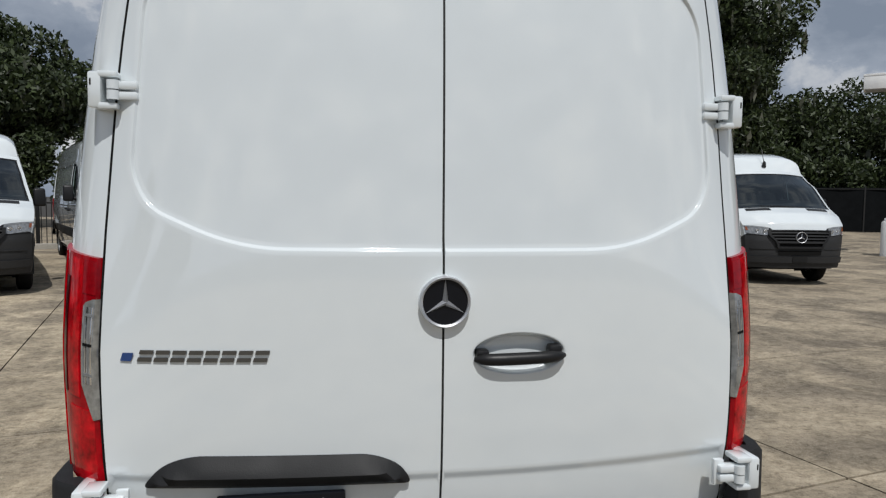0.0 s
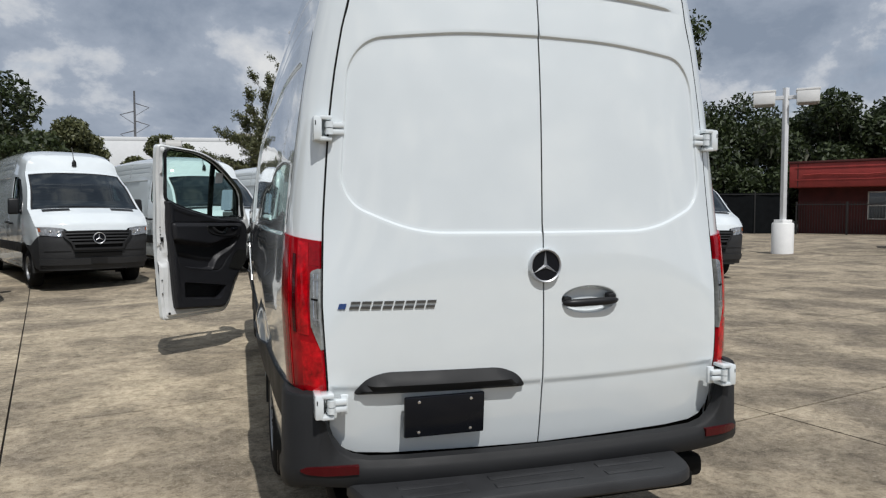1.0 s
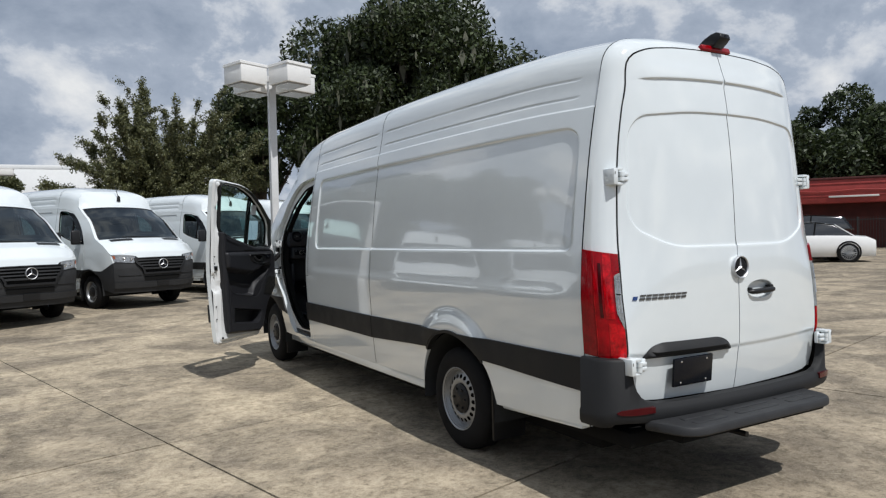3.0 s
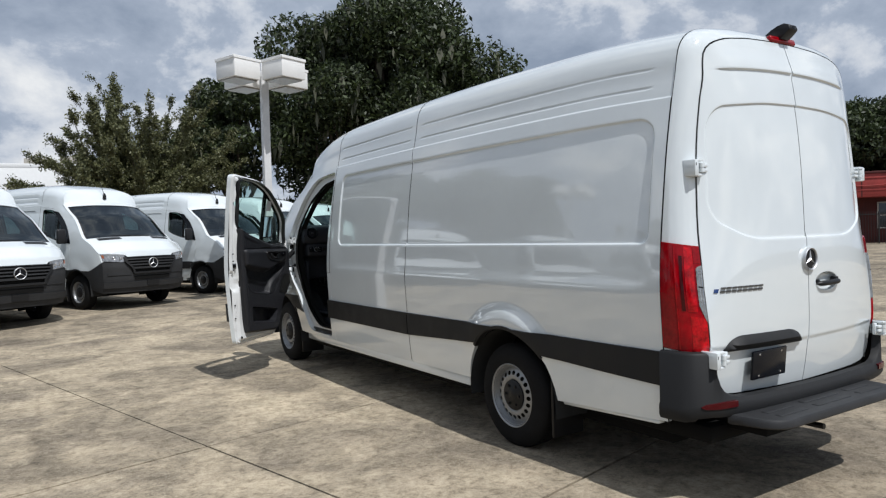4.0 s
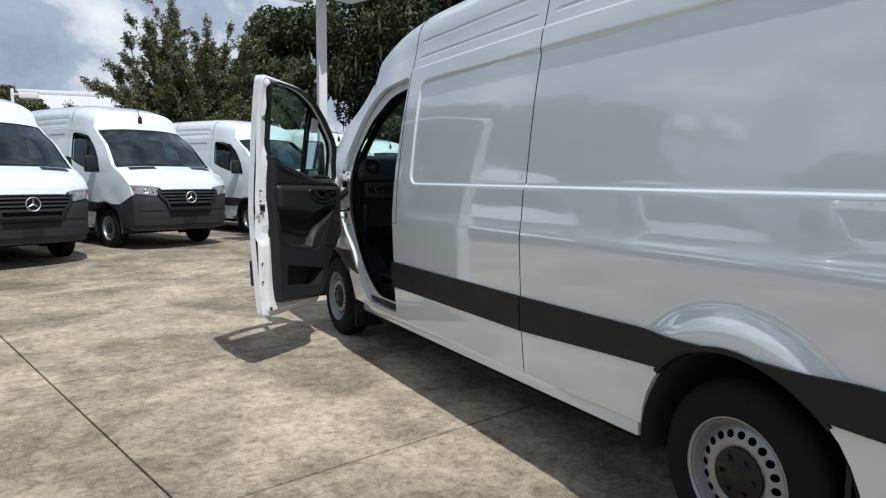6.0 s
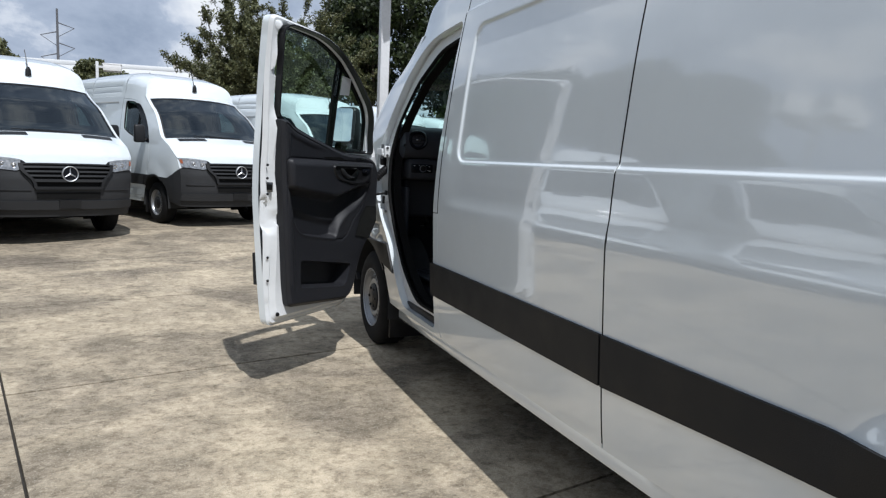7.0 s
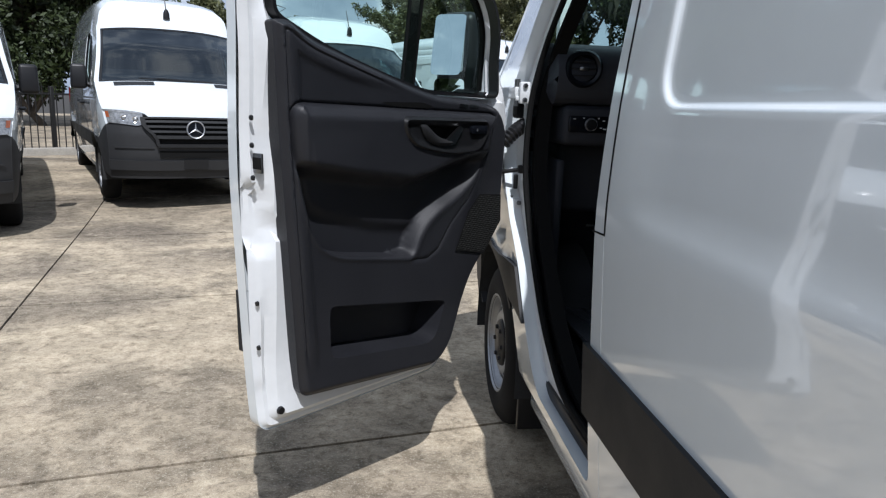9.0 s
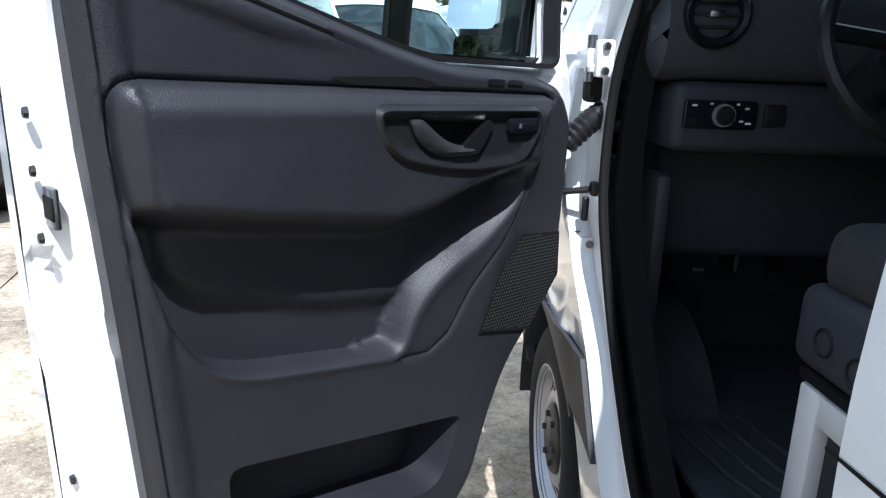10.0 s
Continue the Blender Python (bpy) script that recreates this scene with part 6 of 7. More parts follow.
def concrete():
    m = bpy.data.materials.new("concrete")
    m.use_nodes = True
    nt = m.node_tree
    b = nt.nodes["Principled BSDF"]
    b.inputs["Roughness"].default_value = 0.9
    b.inputs["Specular IOR Level"].default_value = 0.25
    gp = nt.nodes.new("ShaderNodeNewGeometry")

    def noise_(scale, detail, rough, dist=0.0):
        n = nt.nodes.new("ShaderNodeTexNoise")
        n.inputs["Scale"].default_value, n.inputs["Detail"].default_value = scale, detail
        n.inputs["Roughness"].default_value, n.inputs["Distortion"].default_value = rough, dist
        nt.links.new(gp.outputs["Position"], n.inputs["Vector"])
        return n.outputs["Fac"]

    def ramp(fac, stops):
        r = nt.nodes.new("ShaderNodeValToRGB")
        e = r.color_ramp.elements
        e[0].position, e[0].color = stops[0][0], (*stops[0][1], 1)
        e[1].position, e[1].color = stops[-1][0], (*stops[-1][1], 1)
        for p, c in stops[1:-1]:
            e.new(p).color = (*c, 1)
        nt.links.new(fac, r.inputs["Fac"])
        return r.outputs["Color"]

    def mix(kind, fac, a, b_):
        x = nt.nodes.new("ShaderNodeMixRGB")
        x.blend_type = kind
        if isinstance(fac, float):
            x.inputs["Fac"].default_value = fac
        else:
            nt.links.new(fac, x.inputs["Fac"])
        nt.links.new(a, x.inputs["Color1"])
        nt.links.new(b_, x.inputs["Color2"])
        return x.outputs["Color"]

    blotch = ramp(noise_(0.9, 7, 0.62, 0.6), [(0.34, (0.275, 0.232, 0.180)), (0.45, (0.42, 0.357, 0.268)), (0.53, (0.60, 0.508, 0.376)), (0.63, (0.73, 0.620, 0.455))])
    cloudy = ramp(noise_(3.4, 9, 0.72, 0.8), [(0.38, (0.60, 0.60, 0.59)), (0.5, (0.84, 0.84, 0.83)), (0.60, (1.0, 1.0, 1.0))])
    speck = ramp(noise_(30.0, 9, 0.85), [(0.36, (0.36, 0.34, 0.32)), (0.50, (1.0, 1.0, 1.0))])
    grit = ramp(noise_(230.0, 2, 0.5), [(0.30, (0.70, 0.69, 0.67)), (0.62, (1.0, 1.0, 1.0))])
    c = mix("MULTIPLY", 0.9, blotch, cloudy)
    patchy = ramp(noise_(12.0, 9, 0.78, 0.4), [(0.38, (0.50, 0.48, 0.46)), (0.5, (0.90, 0.89, 0.88)), (0.60, (1.0, 1.0, 1.0))])
    c = mix("MULTIPLY", 0.9, c, patchy)
    turn = nt.nodes.new("ShaderNodeMapping")
    turn.inputs["Rotation"].default_value = (0, 0, -0.9)
    turn.inputs["Scale"].default_value = (5.0, 90.0, 1.0)
    nt.links.new(gp.outputs["Position"], turn.inputs["Vector"])
    brushed = nt.nodes.new("ShaderNodeTexNoise")
    brushed.inputs["Scale"].default_value, brushed.inputs["Detail"].default_value = 1.0, 4
    nt.links.new(turn.outputs["Vector"], brushed.inputs["Vector"])
    c = mix("MULTIPLY", 0.06, c, ramp(brushed.outputs["Fac"], [(0.35, (0.74, 0.73, 0.72)), (0.6, (1.0, 1.0, 1.0))]))
    scuff = noise_(4.2, 12, 0.80, 1.0)
    wash = nt.nodes.new("ShaderNodeMapRange")
    wash.inputs["From Min"].default_value, wash.inputs["From Max"].default_value, wash.inputs["To Max"].default_value = 0.54, 0.68, 0.62
    nt.links.new(scuff, wash.inputs["Value"])
    c = mix("MIX", wash.outputs["Result"], c, ramp(scuff, [(0.0, (0.62, 0.53, 0.385)), (1.0, (0.74, 0.65, 0.49))]))
    fleck = noise_(95.0, 3, 0.6)
    dots = nt.nodes.new("ShaderNodeMapRange")
    dots.inputs["From Min"].default_value, dots.inputs["From Max"].default_value, dots.inputs["To Max"].default_value = 0.57, 0.67, 0.38
    nt.links.new(fleck, dots.inputs["Value"])
    c = mix("MIX", dots.outputs["Result"], c, ramp(fleck, [(0.0, (0.70, 0.64, 0.52)), (1.0, (0.80, 0.74, 0.62))]))
    c = mix("MULTIPLY", 0.72, c, speck)
    # fine pale trowel scratches, curving about
    bent = nt.nodes.new("ShaderNodeMixRGB")
    bent.blend_type = "ADD"
    bent.inputs["Fac"].default_value = 0.45
    swirl = nt.nodes.new("ShaderNodeTexNoise")
    swirl.inputs["Scale"].default_value, swirl.inputs["Detail"].default_value = 0.8, 2
    nt.links.new(gp.outputs["Position"], swirl.inputs["Vector"])
    nt.links.new(gp.outputs["Position"], bent.inputs["Color1"])
    nt.links.new(swirl.outputs["Color"], bent.inputs["Color2"])
    comb = nt.nodes.new("ShaderNodeMapping")
    comb.inputs["Rotation"].default_value = (0, 0, 0.55)
    comb.inputs["Scale"].default_value = (15.0, 34.0, 1.0)
    nt.links.new(bent.outputs["Color"], comb.inputs["Vector"])
    hair = nt.nodes.new("ShaderNodeTexNoise")
    hair.inputs["Scale"].default_value, hair.inputs["Detail"].default_value, hair.inputs["Roughness"].default_value = 1.0, 6, 0.7
    nt.links.new(comb.outputs["Vector"], hair.inputs["Vector"])
    line_ = nt.nodes.new("ShaderNodeMapRange")
    line_.inputs["From Min"].default_value, line_.inputs["From Max"].default_value, line_.inputs["To Max"].default_value = 0.55, 0.70, 0.26
    nt.links.new(hair.outputs["Fac"], line_.inputs["Value"])
    c = mix("MIX", line_.outputs["Result"], c, ramp(hair.outputs["Fac"], [(0.0, (0.66, 0.575, 0.44)), (1.0, (0.80, 0.71, 0.56))]))
    c = mix("MULTIPLY", 0.16, c, ramp(hair.outputs["Fac"], [(0.34, (0.55, 0.53, 0.51)), (0.47, (1.0, 1.0, 1.0))]))
    c = mix("MULTIPLY", 0.85, c, grit)
    # the concrete turns darker, raggedly, with distance from beside the open door
    away = nt.nodes.new("ShaderNodeVectorMath")
    away.operation = "DISTANCE"
    away.inputs[1].default_value = (-2.9, 6.6, 0.0)
    nt.links.new(gp.outputs["Position"], away.inputs[0])
    ragged = nt.nodes.new("ShaderNodeMath")
    ragged.operation = "MULTIPLY_ADD"
    ragged.inputs[1].default_value = 5.0
    nt.links.new(noise_(0.55, 5, 0.6, 0.5), ragged.inputs[0])
    nt.links.new(away.outputs["Value"], ragged.inputs[2])
    far_tone = nt.nodes.new("ShaderNodeMapRange")
    far_tone.inputs["From Min"].default_value, far_tone.inputs["From Max"].default_value = 5.2, 9.5
    nt.links.new(ragged.outputs[0], far_tone.inputs["Value"])
    c = mix("MULTIPLY", 1.0, c, ramp(far_tone.outputs["Result"], [(0.0, (1.0, 1.0, 1.0)), (1.0, (0.795, 0.795, 0.805))]))
    info = nt.nodes.new("ShaderNodeObjectInfo")
    tone = ramp(info.outputs["Random"], [(0.0, (0.86, 0.86, 0.86)), (1.0, (1.0, 1.0, 1.0))])
    c = mix("MULTIPLY", 1.0, c, tone)
    nt.links.new(c, b.inputs["Base Color"])
    bp = nt.nodes.new("ShaderNodeBump")
    bp.inputs["Strength"].default_value, bp.inputs["Distance"].default_value = 0.7, 0.006
    nt.links.new(noise_(90.0, 6, 0.75), bp.inputs["Height"])
    nt.links.new(bp.outputs["Normal"], b.inputs["Normal"])
    return m


CONC = concrete()
DIRT = material("joint_dirt", (0.035, 0.031, 0.026), 0.95, vary=0.4, scale=2, fine=40)
KERB = material("kerb_concrete", (0.36, 0.34, 0.30), 0.9, vary=0.3, scale=3, fine=40, bump=0.3)
bm = bmesh.new()
n = 60
gx = np.concatenate([[-2500, -400], np.linspace(-60, 60, n), [400, 2500]])
grid = [[bm.verts.new((x, y, float(rise(np.array(x), np.array(y))) - 0.035)) for x in gx] for y in gx]
for r0, r1 in zip(grid, grid[1:]):
    for k in range(len(gx) - 1):
        bm.faces.new((r0[k], r0[k + 1], r1[k + 1], r1[k]))
ground = tagged(finish(bm, "ground", DIRT), "dark earth under the concrete slabs of the lot", "ground", kind="structure")

SLAB_TURN, SLAB_L, SLAB_W = radians(13.4), 4.84, 2.42
su, sv = Vector((math.cos(SLAB_TURN), math.sin(SLAB_TURN), 0)), Vector((-math.sin(SLAB_TURN), math.cos(SLAB_TURN), 0))
SLAB_AT = Vector((-2.676, 2.85, 0))


def slab_mesh(bm, i, j, jitter):
    """One slab between its joints, rounded at the rim."""
    g, h = 0.007, 0.010
    cells = 4
    rows = []
    for a in range(cells + 1):
        row = []
        for b in range(cells + 1):
            fu, fv = a / cells, b / cells
            p = SLAB_AT + su * (i * SLAB_L + g + fu * (SLAB_L - 2 * g)) + sv * (j * SLAB_W + h + fv * (SLAB_W - 2 * h))
            row.append(bm.verts.new((p.x, p.y, float(rise(np.array(p.x), np.array(p.y))) + jitter)))
        rows.append(row)
    for a in range(cells):
        for b in range(cells):
            bm.faces.new((rows[a][b], rows[a + 1][b], rows[a + 1][b + 1], rows[a][b + 1]))
    es = [e for e in bm.edges if len(e.link_faces) == 1 and all(v in {x for r in rows for x in r} for v in e.verts)]
    r = bmesh.ops.extrude_edge_only(bm, edges=es)
    for v in (x for x in r["geom"] if isinstance(x, bmesh.types.BMVert)):
        v.co.z -= 0.03


rnd = random.Random(7)
cells = []
for i in range(-9, 10):
    for j in range(-14, 22):
        c = SLAB_AT + su * ((i + 0.5) * SLAB_L) + sv * ((j + 0.5) * SLAB_W)
        if math.hypot(c.x + 1, c.y - 6) < 46:
            cells.append((math.hypot(c.x + 2, (c.y - 5) * 0.8), i, j))
cells.sort()
far_cells = cells[250:]
near_cells = cells[:250]


# ---- light poles ----
LAMP_WHITE = material("lamp_white_paint", (0.78, 0.78, 0.77), 0.45, vary=0.06, scale=4, fine=30)
POLE_GREY = material("pole_paint", (0.62, 0.63, 0.64), 0.5, vary=0.12, scale=3, fine=25)
LENS = material("lamp_lens", (0.30, 0.30, 0.29), 0.25, vary=0.1)


def light_pole(at, top, heads, base_h, base_r, size, label):
    post = thing("light_pole", label, "lamp post", Matrix.Translation(at))
    bm = bmesh.new()
    turned(bm, [(0.0, base_h), (base_r * 0.92, base_h), (base_r, base_h - 0.04), (base_r, -0.3)], pose(0, 0, 0, 0, -90, 0) @ Matrix.Diagonal((1, 1, 1, 1)), 28)
    part("base", bm, LAMP_WHITE, post, "white painted concrete base")
    bm = bmesh.new()
    box(bm, (-0.20, -0.20, base_h), (0.20, 0.20, base_h + 0.10), 0.02)
    part("base_plate", bm, LAMP_WHITE, post)
    bm = bmesh.new()
    box(bm, (-0.075, -0.075, base_h), (0.075, 0.075, top + 0.1), 0.012)
    part("pole", bm, POLE_GREY, post)
    L, W, H = size
    for yaw_ in heads:
        m = pose(0, 0, top - H * 0.5, 0, 0, yaw_)
        bm = bmesh.new()
        box(bm, (0.32, -W / 2, -H / 2), (0.32 + L, W / 2, H / 2), 0.012, 2, m)
        box(bm, (0.30, -W / 2 - 0.012, H / 2 - 0.05), (0.34 + L, W / 2 + 0.012, H / 2 + 0.01), 0.006, 1, m)
        head = part("lamp_head", bm, LAMP_WHITE, post, "white box lamp head")
        bm = bmesh.new()
        box(bm, (0.36, -W / 2 + 0.05, -H / 2 - 0.03), (0.28 + L, W / 2 - 0.05, -H / 2), 0.01, 1, m)
        part("lens", bm, LENS, head)
        bm = bmesh.new()
        box(bm, (0.05, -0.05, -0.06), (0.33, 0.05, 0.06), 0.01, 1, m)
        part("arm", bm, POLE_GREY, head)
    return post


light_pole(Vector((0.92, 11.9, float(rise(np.array(0.9), np.array(11.9))))), 4.95, (20, 110, 200, 290), 0.75, 0.32, (0.62, 0.60, 0.40), "white lamp post with four box heads")
light_pole(Vector((16.4, 16.55, 0)), 5.45, (-42, 138), 1.08, 0.345, (0.66, 0.64, 0.44), "white lamp post on a thick round base")
light_pole(Vector((-11.6, 11.2, 0)), 4.95, (20, 110, 200, 290), 0.75, 0.32, (0.62, 0.60, 0.40), "white lamp post with four box heads")

light_pole(Vector((-5.8, 46.0, 0)), 6.1, (0,), 0.5, 0.3, (0.95, 0.6, 0.40), "white lamp post with one box head far off")

# ---- vans ----
build_van(True, "white high-roof cargo van with its driver's door open")
row_van = build_van(False, "white high-roof cargo van parked in a row", group="vans parked in a row")


def van_pose(nose_at, yaw_, size=1.0):
    """The pose that brings a van's nose over a place on the ground, turned by yaw."""
    z = float(rise(np.array(nose_at[0]), np.array(nose_at[1] + 1.0)))
    return Matrix.Translation((nose_at[0], nose_at[1], z)) @ pose(0, 0, 0, 0, 0, yaw_) @ Matrix.Diagonal((size, size, size, 1)) @ Matrix.Translation((0, -6.88, 0))


ROW_SIZE, ROW_YAW = 1.0, 204.5
ROW_NOSE = [(-3.60, 11.58), (-5.60, 9.25), (-1.20, 13.15), (1.75, 15.1), (4.2, 17.0), (6.6, 18.9), (-7.65, 6.95), (-9.7, 4.65), (-11.75, 2.35)]
row_van.matrix_basis = van_pose(ROW_NOSE[0], ROW_YAW, ROW_SIZE)
for at in ROW_NOSE[1:]:
    copy_thing(row_van, Matrix(van_pose(at, ROW_YAW, ROW_SIZE)) @ Matrix.Diagonal((1 / ROW_SIZE, 1 / ROW_SIZE, 1 / ROW_SIZE, 1)))
lone = copy_thing(row_van, Matrix(van_pose((8.44, 10.03), 171.0, ROW_SIZE)) @ Matrix.Diagonal((1 / ROW_SIZE, 1 / ROW_SIZE, 1 / ROW_SIZE, 1)))
tagged(lone, "white high-roof cargo van parked alone on the lot")

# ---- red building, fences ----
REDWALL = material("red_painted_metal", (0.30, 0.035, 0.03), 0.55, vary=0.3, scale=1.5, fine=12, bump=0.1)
# darker red: the overhang's shade is put into the wall's colour
REDSHADE = material("shaded_red_paint", (0.075, 0.014, 0.013), 0.8, vary=0.4, scale=2.0, fine=20, bump=0.3)
FRAME_W = material("window_white", (0.55, 0.55, 0.53), 0.5, vary=0.1)
PANE_D = material("dark_pane", (0.02, 0.022, 0.025), 0.1, coat=0.6)
IRON = material("black_iron", (0.012, 0.012, 0.012), 0.55, vary=0.2)
SCREEN_M = material("fence_screen_cloth", (0.008, 0.009, 0.010), 0.9, vary=0.35, scale=3, fine=60, spec=0.05)


def along(a, b):
    a, b = Vector((*a, 0)), Vector((*b, 0))
    d = b - a
    return Matrix.Translation(a) @ pose(0, 0, 0, 0, 0, math.degrees(math.atan2(d.y, d.x))), d.length


def red_building():
    m, L = along((28.3, 28.8), (46.3, 3.3))
    # local x runs along the front, local -y faces away from it, +y ... the lot lies at local -y
    hall = thing("red_building", "long low red metal building with a deep fascia", "building", m)
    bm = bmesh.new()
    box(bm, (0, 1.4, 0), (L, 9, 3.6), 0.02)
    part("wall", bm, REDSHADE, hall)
    bm = bmesh.new()
    box(bm, (-0.2, 0, 2.75), (L + 0.2, 9.2, 4.05), 0.03)
    fascia = part("fascia", bm, REDWALL, hall, "red ribbed metal fascia")
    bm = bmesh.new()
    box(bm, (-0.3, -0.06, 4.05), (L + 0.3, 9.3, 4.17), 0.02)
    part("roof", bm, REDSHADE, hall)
    for k in range(int(L / 4.6)):
        bm = bmesh.new()
        box(bm, (0.2 + k * 4.6, -0.012, 2.78), (0.26 + k * 4.6, 0.01, 4.03))
        part("panel_seam", bm, REDSHADE, fascia)
    for z in (3.12, 3.78):
        bm = bmesh.new()
        box(bm, (0.1, -0.03, z), (L - 0.1, 0.0, z + 0.06), 0.008, 1)
        part("panel_lip", bm, REDWALL, fascia)
    bm = bmesh.new()
    tube(bm, [(0.5 + k, -0.05, 3.42 + 0.05 * math.sin(k * 1.7)) for k in range(int(L))], 0.03, 6)
    part("conduit", bm, REDWALL, fascia)
    for x in (3.4, 15.0, 21.0):
        bm = bmesh.new()
        for q in ((0, 0, 0.06, 1.5), (0.84, 0, 0.9, 1.5), (0, 1.44, 0.9, 1.5), (0, 0, 0.9, 0.06), (0, 0.72, 0.9, 0.78)):
            box(bm, (x + q[0], 1.34, 1.0 + q[1]), (x + q[2], 1.42, 1.0 + q[3]), 0.005, 1)
        win = part("window", bm, FRAME_W, hall, "white framed window")
        for z in (1.06, 1.78):
            bm = bmesh.new()
            box(bm, (x + 0.06, 1.37, z), (x + 0.84, 1.40, z + 0.66))
            part("pane", bm, PANE_D, win)
    for x in (7.0, 18.0):
        bm = bmesh.new()
        box(bm, (x, 1.34, 0.0), (x + 1.0, 1.41, 2.1), 0.01, 1)
        part("door", bm, PANE_D, hall)
    for x in (11.0, 24.0):
        bm = bmesh.new()
        box(bm, (x, -0.12, 3.05), (x + 2.4, -0.01, 3.15), 0.01)
        part("tube_lamp", bm, FRAME_W, hall)


red_building()


def picket_fence(a, b, h, screen, label):
    m, L = along(a, b)
    fence = thing("fence", label, "fence", m)
    bm = bmesh.new()
    for z in (0.15, h - 0.12):
        box(bm, (0, -0.02, z), (L, 0.02, z + 0.04))
    part("rail", bm, IRON, fence)
    k = 0
    while k * 2.4 < L:
        bm = bmesh.new()
        box(bm, (k * 2.4 - 0.035, -0.035, 0), (k * 2.4 + 0.035, 0.035, h + 0.05), 0.006, 1)
        part("post", bm, IRON, fence)
        k += 1
    if screen:
        bm = bmesh.new()
        nx = int(L / 0.4)
        rows = [[bm.verts.new((L * i / nx, 0.03 + 0.03 * math.sin(i * 1.3 + z), 0.05 + z * (h - 0.08))) for i in range(nx + 1)] for z in (0, 0.35, 0.7, 1)]
        for r0, r1 in zip(rows, rows[1:]):
            for i in range(nx):
                bm.faces.new((r0[i], r0[i + 1], r1[i + 1], r1[i]))
        part("screen", bm, SCREEN_M, fence, "black wind screen cloth")
    else:
        me = None
        for i in range(int(L / 0.13)):
            if i * 0.13 % 2.4 < 0.06:
                continue
            if me is None:
                bm = bmesh.new()
                box(bm, (-0.009, -0.009, 0.05), (0.009, 0.009, h + 0.06))
                ob = part("picket", bm, IRON, fence)
                me = ob.data
            else:
                ob = new("picket", me)
                ob.parent = fence
            ob.matrix_basis = Matrix.Translation((i * 0.13, 0, 0))
    return fence


picket_fence((12.0, 38.0), (28.2, 29.0), 2.5, True, "black fence hung with dark screen cloth")
picket_fence((28.0, 28.2), (41.0, 9.8), 1.9, False, "black iron picket fence before the red building")
picket_fence((-13.5, 13.6), (2.5, 27.0), 1.45, False, "black iron picket fence behind the parked vans")
m, L = along((-13.6, 13.2), (2.5, 26.6))
bm = bmesh.new()
box(bm, (0, -0.16, -0.1), (L, 0.0, 0.28), 0.03)
kerb = finish(bm, "kerb", KERB)
kerb.matrix_basis = m
tagged(kerb, "pale concrete kerb below the fence", "kerb", kind="structure")

# ---- white warehouse and pylon, far off ----
WHITEWALL = material("white_metal_cladding", (0.80, 0.81, 0.81), 0.6, vary=0.06, scale=0.5, fine=4)


def warehouse():
    w = thing("warehouse", "white flat-roofed warehouse far off", "building", pose(-14.0, 74.0, 0, 0, 0, -8))
    bm = bmesh.new()
    box(bm, (-14, 0, 0), (26, 20, 8.6), 0.05)
    part("wall", bm, WHITEWALL, w)
    bm = bmesh.new()
    box(bm, (-14.0, 0.0, 8.6), (26.0, 20.0, 9.0), 0.02)
    part("parapet", bm, WHITEWALL, w)
    for x, h in ((12.5, 0.7), (15.5, 1.0), (17.9, 0.8)):
        bm = bmesh.new()
        box(bm, (x, 2, 9.0), (x + 2.2, 4, 9.0 + h), 0.05)
        part("roof_unit", bm, KERB, w)
    for k in range(7):
        bm = bmesh.new()
        box(bm, (-12 + k * 5.2, -0.05, 4.2), (-10 + k * 5.2, 0.02, 5.6))
        part("window", bm, PANE_D, w)


warehouse()


BARK_GREY = material("weathered_pole", (0.09, 0.09, 0.095), 0.8, vary=0.2)


def pylon():
    p = thing("utility_pole", "grey steel power pole with cross arms", "utility pole", pose(-13.2, 92.0, 0))
    bm = bmesh.new()
    tube(bm, [(0, 0, 0), (0, 0, 16.5)], [0.22, 0.11], 8)
    part("pole", bm, BARK_GREY, p)
    for z, s in ((11.6, -1), (12.8, 1), (14.0, -1), (15.0, 1)):
        bm = bmesh.new()
        tube(bm, [(0, 0, z), (s * 1.7, 0, z - 0.5)], [0.07, 0.04], 6)
        tube(bm, [(s * 1.7, 0, z - 0.5), (0, 0, z - 1.6)], 0.035, 5)
        part("cross_arm", bm, BARK_GREY, p)


pylon()


def globe_lamp():
    p = thing("street_lamp", "slim street lamp with a pale globe", "street lamp", pose(42.5, 30.3, 0))
    bm = bmesh.new()
    tube(bm, [(0, 0, 0), (0, 0, 7.5)], [0.09, 0.06], 8)
    part("pole", bm, KERB, p)
    bm = bmesh.new()
    turned(bm, [(0.0, 0.35), (0.22, 0.25), (0.30, 0.0), (0.2, -0.2), (0.08, -0.28)], pose(0, 0, 7.7, 0, -90, 0), 16)
    part("globe", bm, material("globe_glass", (0.75, 0.62, 0.38), 0.3, vary=0.05), p, "pale yellow globe")


globe_lamp()


